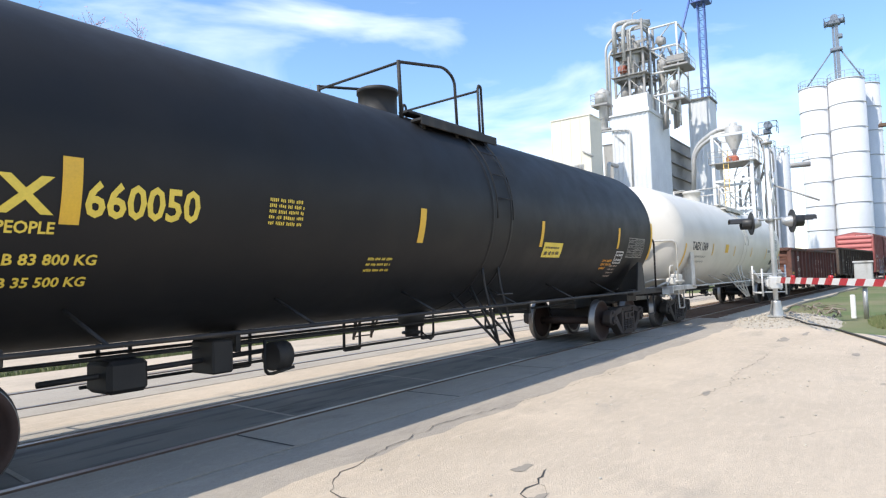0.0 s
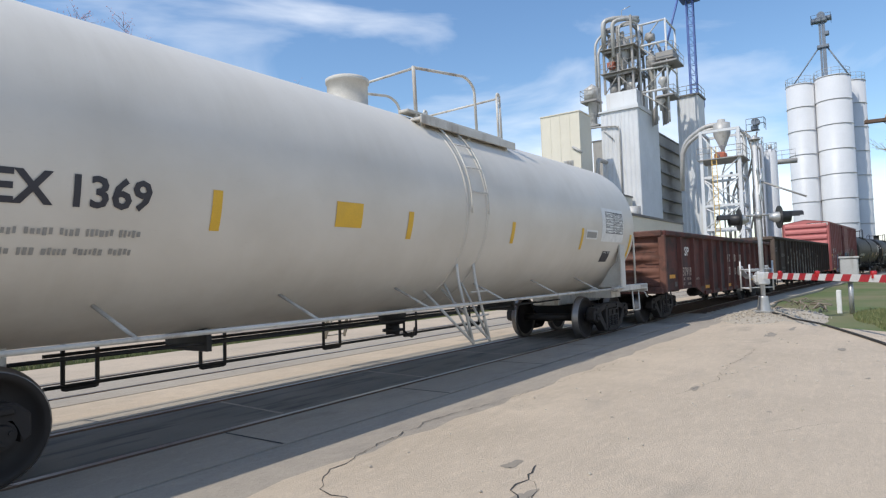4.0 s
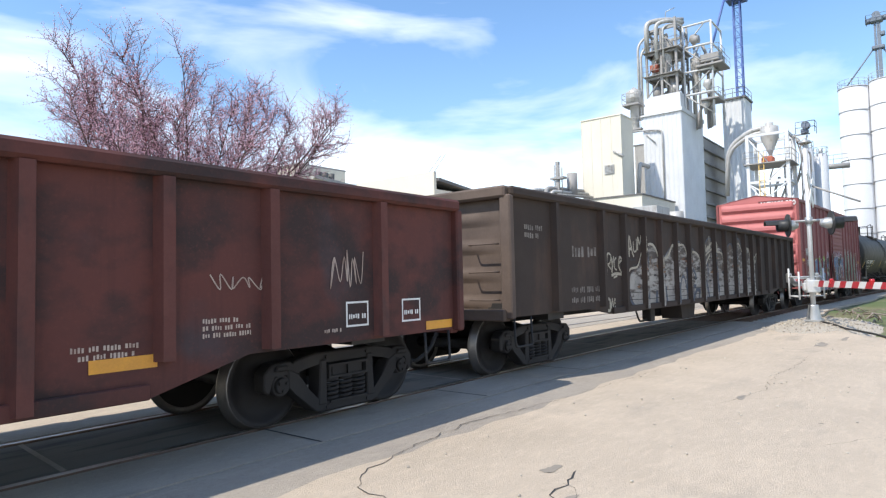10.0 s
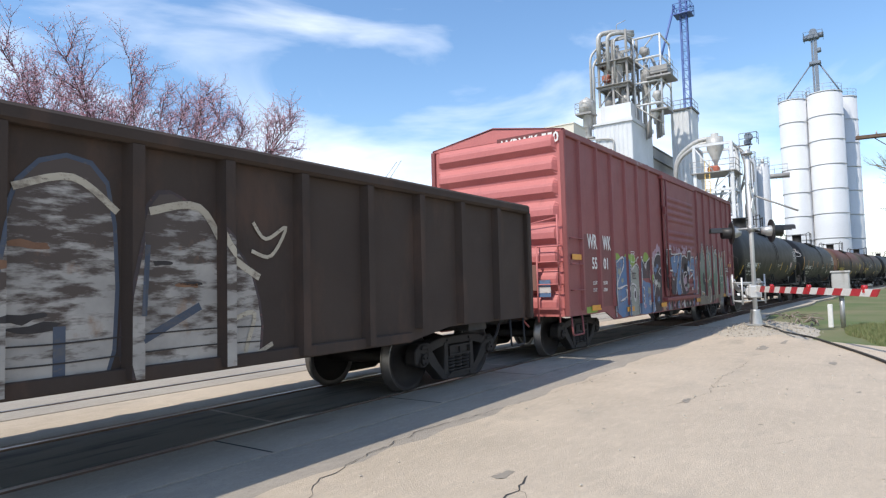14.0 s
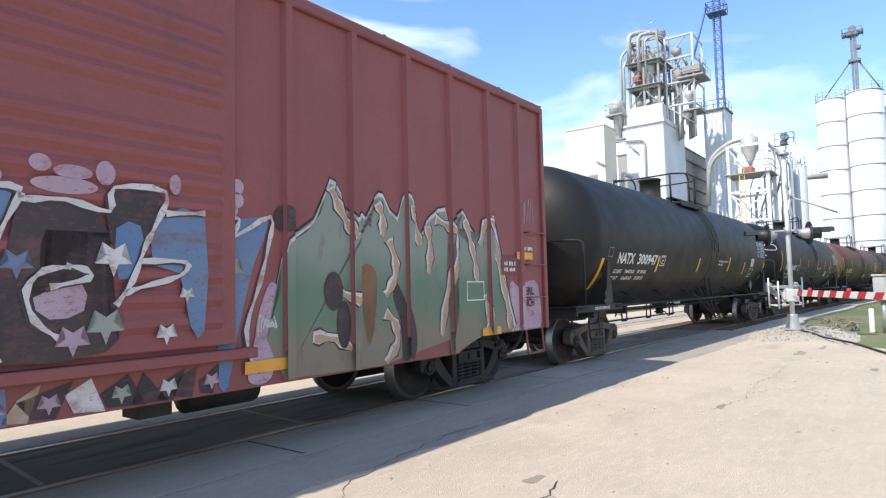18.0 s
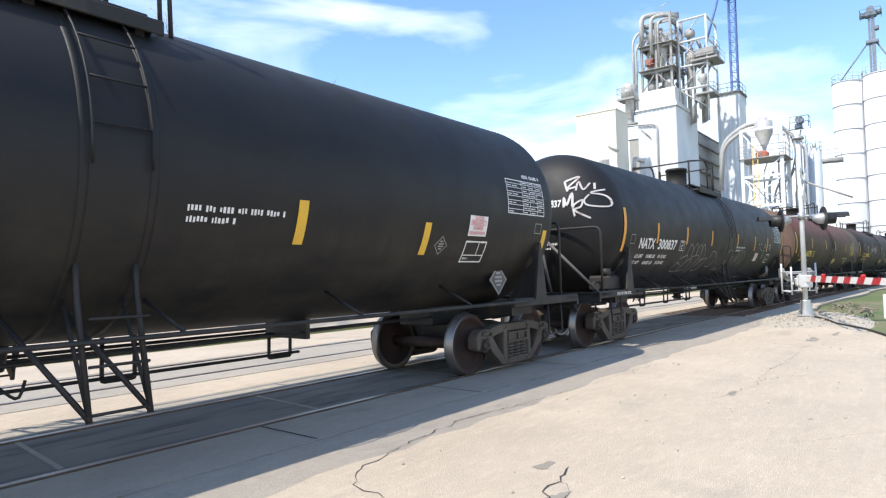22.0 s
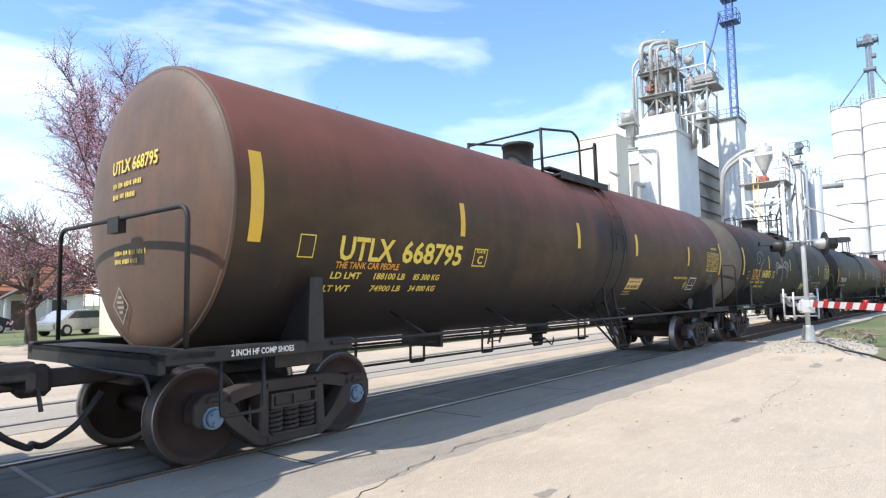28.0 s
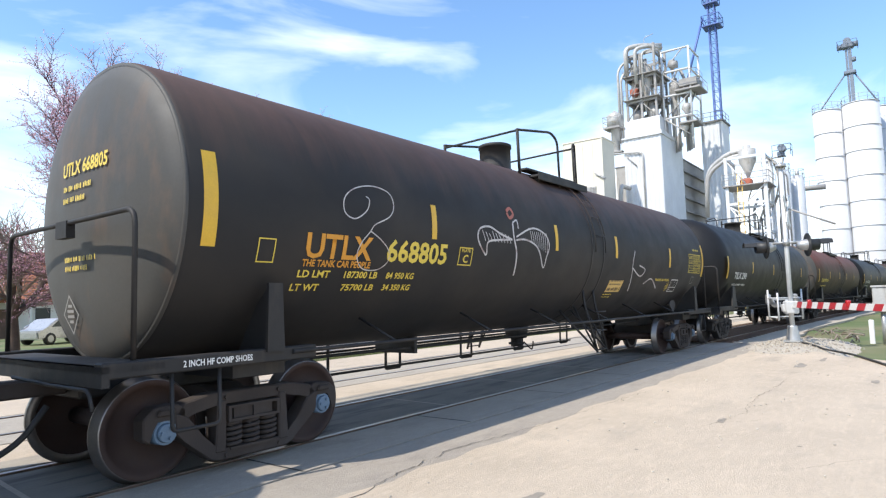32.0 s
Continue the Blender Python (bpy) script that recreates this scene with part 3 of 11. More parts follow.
def rect_mesh(w, h, slices=0.08, t=0.0):
    """A flat plate, or a frame of thickness t."""
    bm = bmesh.new()
    def quad(a, b, c, d):
        bm.faces.new([bm.verts.new(p) for p in ((a, b, 0), (c, b, 0), (c, d, 0), (a, d, 0))])
    if t:
        quad(0, 0, w, t), quad(0, h - t, w, h), quad(0, t, t, h - t), quad(w - t, t, w, h - t)
    else:
        quad(0, 0, w, h)
    k = slices
    while slices and k < h:
        bmesh.ops.bisect_plane(bm, geom=bm.verts[:] + bm.edges[:] + bm.faces[:], plane_co=(0, k, 0), plane_no=(0, 1, 0))
        k += slices
    return bm


def table_mesh(w, h, rows, cols, seed=3):
    """A stencilled test table: ruled lines with short bars between."""
    rnd = random.Random(seed)
    bm = rect_mesh(w, h, 0, 0.014)
    def quad(a, b, c, d):
        bm.faces.new([bm.verts.new(p) for p in ((a, b, 0), (c, b, 0), (c, d, 0), (a, d, 0))])
    xs = [0, w * 0.4] + [w * (0.4 + 0.6 * (i + 1) / cols) for i in range(cols)]
    for x in xs[1:-1]:
        quad(x, 0, x + 0.01, h)
    for r in range(rows):
        y0, y1 = h * r / rows, h * (r + 1) / rows
        quad(0, y0, w, y0 + 0.009)
        for a, b in zip(xs, xs[1:]):
            L = (b - a) * rnd.choice((0.0, 0.4, 0.55, 0.75))
            x = a + 0.03
            while x < a + L:
                s = rnd.uniform(0.06, 0.16)
                quad(x, y0 + (y1 - y0) * 0.42, min(x + s, b - 0.02), y0 + (y1 - y0) * 0.62)
                x += s + 0.03
    k = 0.08
    while k < h:
        bmesh.ops.bisect_plane(bm, geom=bm.verts[:] + bm.edges[:] + bm.faces[:], plane_co=(0, k, 0), plane_no=(0, 1, 0))
        k += 0.08
    return bm

# ---- ground, paving, track ----
def strip(bm, off0, off1, u0, u1, z0, z1, step=2.0, wob0=0.0, wob1=0.0, seed=0):
    """A band beside the track between two offsets (from the track's middle), with uneven edges if wanted."""
    rnd = random.Random(seed)
    n = max(1, int((u1 - u0) / step))
    prev = None
    for i in range(n + 1):
        u = u0 + (u1 - u0) * i / n
        a, b = line(u, off0 + rnd.uniform(-wob0, wob0)), line(u, off1 + rnd.uniform(-wob1, wob1))
        cur = [bm.verts.new((*a, z0)), bm.verts.new((*b, z0)), bm.verts.new((*a, z1)), bm.verts.new((*b, z1))]
        if prev:
            for q in ((2, 3), (0, 2), (3, 1), (1, 0)):
                bm.faces.new((prev[q[0]], cur[q[0]], cur[q[1]], prev[q[1]]))
        else:
            bm.faces.new((cur[0], cur[1], cur[3], cur[2]))
        prev = cur
    bm.faces.new((prev[0], prev[2], prev[3], prev[1]))


bm = bmesh.new()
n = 24
pts = [(-1500 + 3000 * i / n, -1500 + 3000 * j / n) for j in range(n + 1) for i in range(n + 1)]
vs = [bm.verts.new((x, y, -0.16)) for x, y in pts]
for j in range(n):
    for i in range(n):
        k = j * (n + 1) + i
        bm.faces.new((vs[k], vs[k + 1], vs[k + n + 2], vs[k + n + 1]))
solid("ground", bm, M_EARTH, "flat ground with spring grass and bare soil", "ground", "structure")

# concrete lot on the near side, its far edge broken
bm = bmesh.new()
rnd = random.Random(5)
edge = [(x, TRACK_Y - BEND * x * x - 2.62 + rnd.uniform(-0.07, 0.07)) for x in [-40, -20, -8] + [v * 0.45 - 4 for v in range(52)]]
south = [(21.5, 0.9), (17.2, 1.45), (15.4, -0.7), (15.0, -3), (13.0, -12), (12, -40), (-40, -40)]
poly = edge + [(19.4, 3.2), (18.2, 1.9)] + south[1:]
lo = [bm.verts.new((x, y, -0.15)) for x, y in poly]
hi = [bm.verts.new((x, y, 0.0)) for x, y in poly]
bm.faces.new(hi)
for i in range(len(poly)):
    j = (i + 1) % len(poly)
    bm.faces.new((lo[i], lo[j], hi[j], hi[i]))
bmesh.ops.triangulate(bm, faces=bm.faces[:])
lot = solid("pavement", bm, M_CONCRETE, "worn pale concrete lot with cracks and stains", "pavement", "structure")


def crack(pts, w, seed):
    """A thin wandering crack, filled with dirt."""
    rnd = random.Random(seed)
    bm = bmesh.new()
    full = []
    for (x0, y0), (x1, y1) in zip(pts, pts[1:]):
        L = math.hypot(x1 - x0, y1 - y0)
        k = max(2, int(L / 0.09))
        for i in range(k):
            t = i / k
            full.append((x0 + (x1 - x0) * t + rnd.uniform(-0.034, 0.034), y0 + (y1 - y0) * t + rnd.uniform(-0.034, 0.034)))
    full.append(pts[-1])
    prev = None
    for i, (x, y) in enumerate(full):
        a, b = full[max(0, i - 1)], full[min(len(full) - 1, i + 1)]
        d = Vector((b[0] - a[0], b[1] - a[1])).normalized()
        h = w * 0.42 * rnd.uniform(0.2, 1.0) * (0.3 if i in (0, len(full) - 1) else 1)
        cur = (bm.verts.new((x - d.y * h, y + d.x * h, 0.004)), bm.verts.new((x + d.y * h, y - d.x * h, 0.004)))
        if prev:
            bm.faces.new((prev[0], cur[0], cur[1], prev[1]))
        prev = cur
    return part("crack", bm, M_TAR, lot)


for i, (p, w) in enumerate((
        (((3.2, 2.2), (3.12, 2.7), (3.15, 3.32), (3.5, 3.62), (4.06, 3.75), (5.06, 3.9), (5.6, 3.92), (6.25, 3.78)), 0.016),
        (((6.25, 3.78), (7.3, 3.70), (8.6, 3.62), (10.2, 3.5)), 0.007),
        (((3.3, 1.85), (3.82, 2.15), (4.07, 2.2), (4.43, 2.28)), 0.022),
        (((4.07, 2.2), (4.0, 2.08), (3.7, 1.95)), 0.010),
        (((7.61, 2.04), (8.05, 1.94), (8.75, 1.82), (9.5, 1.9), (10.29, 1.93), (11.4, 1.86), (12.6, 1.9)), 0.008),
        (((8.05, 1.94), (8.1, 1.75), (8.45, 1.5)), 0.005),
        (((6.2, 0.9), (6.9, 0.4), (7.2, -0.5), (8.4, -1.2)), 0.004))):
    crack(p, w, 20 + i)

# darker oil spots on the lot
def spread(name, x, y, rx, ry, material, seed, z=0.003):
    rnd = random.Random(seed)
    bm = bmesh.new()
    n = 26
    ph = [rnd.uniform(0, 6.28) for _ in range(4)]
    pts = []
    for i in range(n):
        a = i * 6.2832 / n
        k = 1 + 0.22 * math.sin(2 * a + ph[0]) + 0.16 * math.sin(3 * a + ph[1]) + 0.12 * math.sin(7 * a + ph[2]) + rnd.uniform(-0.08, 0.08)
        pts.append(bm.verts.new((x + rx * k * math.cos(a), y + ry * k * math.sin(a), z)))
    bm.faces.new(pts)
    bmesh.ops.triangulate(bm, faces=bm.faces[:])
    return part(name, bm, material, lot)


for i, (x, y, rx, ry) in enumerate(((4.35, 2.45, 0.10, 0.06), (3.75, 2.05, 0.16, 0.05), (14.8, 1.97, 0.5, 0.09), (16.2, 1.7, 0.35, 0.06), (8.1, 1.95, 0.14, 0.05), (6.2, 2.31, 0.022, 0.02), (9.6, 0.2, 0.05, 0.03), (7.1, 1.0, 0.03, 0.02), (12.6, 0.6, 0.25, 0.05))):
    spread("stain", x, y, rx, ry, M_STAIN, 400 + i)

# small stones and scraps lying on the lot
bm = bmesh.new()
rnd = random.Random(8)
for _ in range(170):
    x, y = rnd.uniform(2.5, 16), rnd.uniform(-2.5, 3.6)
    s = rnd.uniform(0.006, 0.02)
    bmesh.ops.create_icosphere(bm, subdivisions=1, radius=s, matrix=Matrix.Translation((x, y, s * 0.4)) @ Matrix.Diagonal((1, rnd.uniform(0.6, 1.2), 0.6, 1)))
solid("scattered_grit", bm, M_STONES, "loose grit and pebbles lying on the concrete lot", "gravel", "stuff")

# paving along the rails: asphalt shoulder, slabs, dark fill between the rails
bm = bmesh.new()
strip(bm, -3.15, -1.78, -40, 21, -0.14, -0.005, 0.45, 0.05, 0.0, 3)
solid("asphalt_shoulder", bm, M_ASPHALT, "grey patched asphalt shoulder beside the rails", "asphalt", "structure")
bm = bmesh.new()
strip(bm, -1.745, -0.86, -40, 21, -0.14, 0.0, 2.0)
near_slab = solid("road_slab_1", bm, M_ASPHALT, "narrow grey slab strip along the rail", "paving", "structure")
bm = bmesh.new()
strip(bm, -0.665, 0.665, -40, 21, -0.14, -0.01, 2.0)
mid_slab = solid("road_slab_2", bm, M_PATCH, "dark asphalt fill between the rails", "paving", "structure")
bm = bmesh.new()
strip(bm, 0.86, 1.33, -40, 21, -0.14, 0.0, 2.0)
solid("road_slab_3", bm, M_SLAB, "pale slab strip on the far side of the rail", "paving", "structure")
bm = bmesh.new()
strip(bm, 1.35, 2.33, -40, 40, -0.14, -0.006, 2.0)
solid("road_slab_4", bm, M_CONCRETE, "pale concrete between the two tracks", "paving", "structure")
bm = bmesh.new()
strip(bm, 4.72, 6.9, -40, 44, -0.14, 0.0, 2.0)
solid("road_slab_5", bm, M_CONCRETE, "pale concrete street beyond the tracks", "paving", "structure")
bm = bmesh.new()
strip(bm, 8.1, 22.0, -40, 44, -0.14, 0.0, 2.0, 0.1, 0.0, 9)
solid("road_slab_7", bm, M_CONCRETE, "pale concrete yard beyond the grass strip", "paving", "structure")
bm = bmesh.new()
strip(bm, 2.35, 2.96, -40, 40, -0.14, -0.002, 2.0)
strip(bm, 3.14, 4.47, -40, 40, -0.14, -0.008, 2.0)
strip(bm, 4.62, 4.70, -40, 40, -0.14, -0.002, 2.0)
solid("road_slab_6", bm, M_SLAB, "pale slabs around the second track", "paving", "structure")
# joints across the slabs, and tar patches
for u in (-1.5, 1.2, 3.9, 6.6, 9.3, 12.0, 14.7, 17.4):
    bm = bmesh.new()
    a, b, c, d = line(u, -1.74), line(u + 0.03, -1.74), line(u + 0.03, -0.87), line(u, -0.87)
    bm.faces.new([bm.verts.new((*p, 0.004)) for p in (a, b, c, d)])
    part("joint", bm, M_TAR, near_slab)
    bm = bmesh.new()
    a, b, c, d = line(u + 0.9, -0.66), line(u + 0.95, -0.66), line(u + 1.05, 0.66), line(u + 1.0, 0.66)
    bm.faces.new([bm.verts.new((*p, -0.005)) for p in (a, b, c, d)])
    part("joint", bm, M_ASPHALT, mid_slab)


def rail(off, u0, u1, label):
    ob = thing("rail", label, "rail", "rails of the tracks", "structure")
    bm = bmesh.new()
    strip(bm, off - 0.075, off + 0.075, u0, u1, -0.15, -0.135, 3.0)
    strip(bm, off - 0.009, off + 0.009, u0, u1, -0.135, -0.03, 3.0)
    strip(bm, off - 0.036, off + 0.036, u0, u1, -0.03, -0.001, 3.0)
    part("rail_body", bm, M_RAIL, ob)
    bm = bmesh.new()
    strip(bm, off - 0.032, off + 0.032, u0, u1, -0.001, 0.003, 3.0)
    part("rail_head", bm, M_RAILTOP, ob)


for o in (-GAUGE, GAUGE):
    rail(o, -45, 130, "steel running rail set flush in the paving")
for o in (3.05, 4.55):
    rail(o, -45, 60, "steel rail of the second track, set in concrete")
# ballast beyond the paving
bm = bmesh.new()
strip(bm, -2.3, 6.5, 21, 130, -0.15, -0.06, 3.0, 0.2, 0.2, 4)
ballast = solid("ballast", bm, M_GRAVEL, "pale gravel bed under the track beyond the crossing", "ballast", "structure")
bm = bmesh.new()
for k in range(60):
    u = 21.3 + k * 0.62
    a, b = line(u, -1.28), line(u, 1.28)
    d = 0.11
    vs8 = [bm.verts.new((p[0] + s * d, p[1], z)) for p in (a, b) for s in (-1, 1) for z in (-0.16, -0.02)]
    for f in ((0, 1, 3, 2), (4, 6, 7, 5), (0, 4, 5, 1), (2, 3, 7, 6), (0, 2, 6, 4), (1, 5, 7, 3)):
        bm.faces.new([vs8[i] for i in f])
solid("sleepers", bm, M_POLEWOOD, "dark wooden sleepers half buried in gravel", "sleepers", "stuff")

# gravel mound round the signal, with loose stones
bm = bmesh.new()
rnd = random.Random(11)
MX, MY = 20.4, 2.86


def mound(x, y):
    d = math.hypot((x - MX) / 3.4, (y - MY) / 1.1)
    return -0.02 + 0.10 * max(0.0, 1 - d * d) - 0.35 * max(0.0, d - 1.05)


g = [[bm.verts.new((MX - 4 + 0.4 * i, MY - 2.2 + 0.28 * j, mound(MX - 4 + 0.4 * i, MY - 2.2 + 0.28 * j) + rnd.uniform(-0.012, 0.012))) for i in range(24)] for j in range(13)]
for j in range(12):
    for i in range(23):
        bm.faces.new((g[j][i], g[j][i + 1], g[j + 1][i + 1], g[j + 1][i]))
solid("gravel_mound", bm, M_GRAVEL, "low mound of pale crushed gravel round the signal", "gravel", "structure")
bm = bmesh.new()
for _ in range(900):
    x, y = rnd.gauss(MX - 0.3, 2.0), rnd.gauss(MY - 0.3, 0.75)
    if abs(x - MX) > 4.5 or not 0.7 < y < 4.2:
        continue
    s = rnd.uniform(0.01, 0.036)
    bmesh.ops.create_icosphere(bm, subdivisions=1, radius=s, matrix=Matrix.Translation((x, y, mound(x, y) + s * 0.4)) @ Euler((rnd.random() * 3, rnd.random() * 3, 0)).to_matrix().to_4x4() @ Matrix.Diagonal((1, rnd.uniform(0.6, 1), rnd.uniform(0.5, 0.9), 1)))
solid("ballast_stones", bm, M_STONES, "loose grey and pale stones scattered over the gravel", "stones", "stuff")


def grass(name, spots, count, h0, h1, material, label, seed, base=-0.16):
    """Blades of grass, thinly bent, over discs (x, y, radius x, radius y)."""
    rnd = random.Random(seed)
    verts, faces = [], []
    for _ in range(count):
        cx, cy, rx, ry = rnd.choice(spots)
        a, r = rnd.uniform(0, 6.283), math.sqrt(rnd.random())
        x, y = cx + math.cos(a) * r * rx, cy + math.sin(a) * r * ry
        if abs(TRACK_Y - BEND * x * x - y) < 2.4:
            continue
        h = rnd.uniform(h0, h1)
        w = rnd.uniform(0.005, 0.012) * (1 + h)
        t, b = rnd.uniform(0, 6.283), rnd.uniform(0.1, 0.5) * h
        k = len(verts)
        dx, dy = math.cos(t), math.sin(t)
        verts += [(x - dy * w, y + dx * w, base), (x + dy * w, y - dx * w, base), (x + dx * b * 0.4, y + dy * b * 0.4, base + h * 0.6), (x + dx * b, y + dy * b, base + h)]
        faces += [(k, k + 1, k + 2), (k + 2, k + 1, k + 3), (k, k + 2, k + 3)]
    me = bpy.data.meshes.new(name)
    me.from_pydata(verts, [], faces)
    me.materials.append(material)
    return tagged(new(name, me), label, "grass", "", "stuff")


grass("green_grass", [(20.0, -0.7, 3.2, 0.9), (25, -1.6, 5, 1.3), (22, 0.0, 2.6, 0.7), (31, -2.2, 6, 1.5)], 16000, 0.06, 0.17, M_GRASS, "fresh green grass verge beside the crossing", 31)
grass("dry_grass", [(29, -3.0, 5, 1.6), (36, -3.6, 7, 2.6), (46, -5.5, 9, 3.5), (60, -8, 12, 5)], 26000, 0.35, 0.95, M_DRYGRASS, "tall dry straw-coloured grass", 32)
grass("far_verge_grass", [(6 + 2.5 * i, 13.82 - 0.00066 * (6 + 2.5 * i) ** 2, 1.8, 0.42) for i in range(0, 14)], 16000, 0.16, 0.26, M_GRASS, "strip of green grass beyond the street", 33)

# ---- rolling stock ----
def side_frame_mesh():
    """Cast side frame: arched top, deep bottom, columns round the spring pocket, pedestal jaws."""
    bm = bmesh.new()
    y0, y1 = -0.09, 0.09
    extrude(bm, [(-0.82, 0.58), (-0.72, 0.685), (-0.46, 0.735), (0.46, 0.735), (0.72, 0.685), (0.82, 0.58), (0.70, 0.54), (0.58, 0.585), (0.38, 0.635), (-0.38, 0.635), (-0.58, 0.585), (-0.70, 0.54)], y0, y1)
    extrude(bm, [(-0.81, 0.62), (-0.68, 0.56), (-0.54, 0.37), (-0.38, 0.20), (0.38, 0.20), (0.54, 0.37), (0.68, 0.56), (0.81, 0.62), (0.80, 0.42), (0.72, 0.35), (0.46, 0.13), (0.38, 0.105), (-0.38, 0.105), (-0.46, 0.13), (-0.72, 0.35), (-0.80, 0.42)], y0 - 0.01, y1)
    for s in (-1, 1):
        extrude(bm, [(s * 0.42, 0.18), (s * 0.30, 0.18), (s * 0.30, 0.66), (s * 0.39, 0.66)][::s], y0 - 0.02, y1)
        extrude(bm, [(s * p, q) for p, q in ((0.70, 0.40), (0.70, 0.64), (0.78, 0.69), (0.99, 0.68), (1.09, 0.59), (1.09, 0.42), (1.02, 0.37), (1.01, 0.50), (0.97, 0.57), (0.81, 0.57), (0.77, 0.50), (0.76, 0.37))][::s], y0, y1)
        extrude(bm, [(s * 0.80, 0.60), (s * 0.98, 0.60), (s * 0.96, 0.66), (s * 0.82, 0.66)][::s], y0 - 0.035, y0)
    bmesh.ops.bevel(bm, geom=bm.edges[:], offset=0.014, segments=1, affect="EDGES", clamp_overlap=True)
    for s in (-1, 1):
        for z in (0.15, 0.685):
            cyl(bm, (s * 0.3, y0 - 0.025, z), (s * 0.3, y0, z), 0.022, None, 6)
    return bm


def spring_mesh():
    bm = bmesh.new()
    for x in (0.0,):
        pts = [(x + 0.082 * math.cos(a), -0.03 + 0.082 * math.sin(a), 0.205 + 0.24 * k / 40) for k, a in ((k, k * 2 * math.pi / 8) for k in range(41))]
        pipe(bm, pts, 0.021, 5)
    return bm


def wheelset_mesh(cap, plate):
    """Two wheels, the axle and the bearing caps, about the axle's middle, along y."""
    bm = bmesh.new()
    for s in (-1, 1):
        prof = [(s * 0.69, 0.09), (s * 0.70, 0.14), (s * 0.725, 0.22), (s * 0.72, 0.37), (s * 0.69, 0.395), (s * 0.685, 0.478), (s * 0.71, 0.484), (s * 0.725, 0.457), (s * 0.815, 0.452), (s * 0.822, 0.44), (s * 0.822, 0.39), (s * 0.79, 0.375), (s * 0.765, 0.22), (s * 0.80, 0.13), (s * 0.80, 0.09)]
        k = len(bm.faces)
        lathe(bm, prof, (0, 0, 0), 40, "y")
        bm.faces.ensure_lookup_table()
        for f in bm.faces[k:]:
            c = f.calc_center_median()
            if math.hypot(c.x, c.z) > 0.425:
                f.material_index = 1
        cyl(bm, (0, s * 0.80, 0), (0, s * 0.93, 0), 0.09, 0.09, 16)
        k = len(bm.faces)
        cyl(bm, (0, s * 0.93, 0), (0, s * 1.09, 0), 0.115, 0.105, 18)
        cyl(bm, (0, s * 1.09, 0), (0, s * 1.125, 0), 0.085, 0.075, 18)
        for i in range(3):
            a = i * 2.094
            cyl(bm, (0.05 * math.cos(a), s * 1.125, 0.05 * math.sin(a)), (0.05 * math.cos(a), s * 1.142, 0.05 * math.sin(a)), 0.018, 0.018, 6)
        bm.faces.ensure_lookup_table()
        for f in bm.faces[k:]:
            f.material_index = 2
    cyl(bm, (0, -0.7, 0), (0, 0.7, 0), 0.085, 0.085, 14)
    return mesh_of("wheelset", bm, [plate, M_TREAD, cap])


def bolster_mesh():
    bm = bmesh.new()
    extrude(bm, [(-1.10, 0.46), (-1.10, 0.59), (-0.5, 0.74), (0.5, 0.74), (1.10, 0.59), (1.10, 0.46), (0.5, 0.46), (-0.5, 0.46)], -0.22, 0.22, "x")
    for s in (-1, 1):
        box(bm, -0.27, 0.27, s * 1.0 - 0.13, s * 1.0 + 0.13, 0.19, 0.215)
        box(bm, -0.29, 0.29, s * 1.0 - 0.13, s * 1.0 + 0.12, 0.45, 0.475)
        box(bm, -0.29, 0.29, s * 1.0 - 0.13, s * 1.0 + 0.12, 0.575, 0.60)
        for xx in (-0.275, 0.0, 0.275):
            box(bm, xx - 0.015, xx + 0.015, s * 1.0 - 0.13, s * 1.0 + 0.12, 0.475, 0.575)
    return bm


def brake_beam_mesh():
    bm = bmesh.new()
    cyl(bm, (0, -0.8, 0.40), (0, 0.8, 0.40), 0.035, None, 8)
    for s in (-1, 1):
        box(bm, -0.09, 0.02, s * 0.755 - 0.05, s * 0.755 + 0.05, 0.25, 0.56)
    pipe(bm, [(0, -0.75, 0.4), (0.22, 0, 0.36), (0, 0.75, 0.4)], 0.025, 6)
    return bm


TRUCK_MESH = {}
for key, body, cap in (("brown", M_TRUCK, M_TRUCK), ("blue_cap", M_TRUCK, M_CAPBLUE), ("dark", M_TRUCKDARK, M_TRUCKDARK), ("grey", M_TRUCKGREY, M_TRUCK)):
    TRUCK_MESH[key] = dict(side=mesh_of("side_frame", side_frame_mesh(), body), spring=mesh_of("spring", spring_mesh(), body),
                           bolster=mesh_of("bolster", bolster_mesh(), body), beam=mesh_of("brake_beam", brake_beam_mesh(), M_TRUCKDARK), wheel=wheelset_mesh(cap, M_WHEELDARK if key == "dark" else M_WHEEL))
CARS, WHEELS = [], []


def linked(name, mesh, parent, at, rz=0.0, label=""):
    ob = new(name, mesh)
    ob.parent = parent
    ob.matrix_basis = pose(*at, 0, 0, rz)
    if label:
        tagged(ob, label)
    return ob


def bogie(car, x, key):
    m = TRUCK_MESH[key]
    b = linked("bogie", m["bolster"], car, (x, 0, 0), 0, "three-piece cast steel bogie with two wheelsets")
    for s in (-1, 1):
        linked("side_frame", m["side"], b, (0, s * 1.0, 0), 0 if s < 0 else 180)
        for dx in (-0.2, 0.0, 0.2):
            linked("spring", m["spring"], b, (dx, s * 1.0, 0), 0 if s < 0 else 180)
        linked("brake_beam", m["beam"], b, (s * 0.36, 0, 0), 0 if s < 0 else 180)
        w = linked("wheelset", m["wheel"], b, (s * 0.889, 0, 0.457))
        WHEELS.append((w, car, s * 0.889))


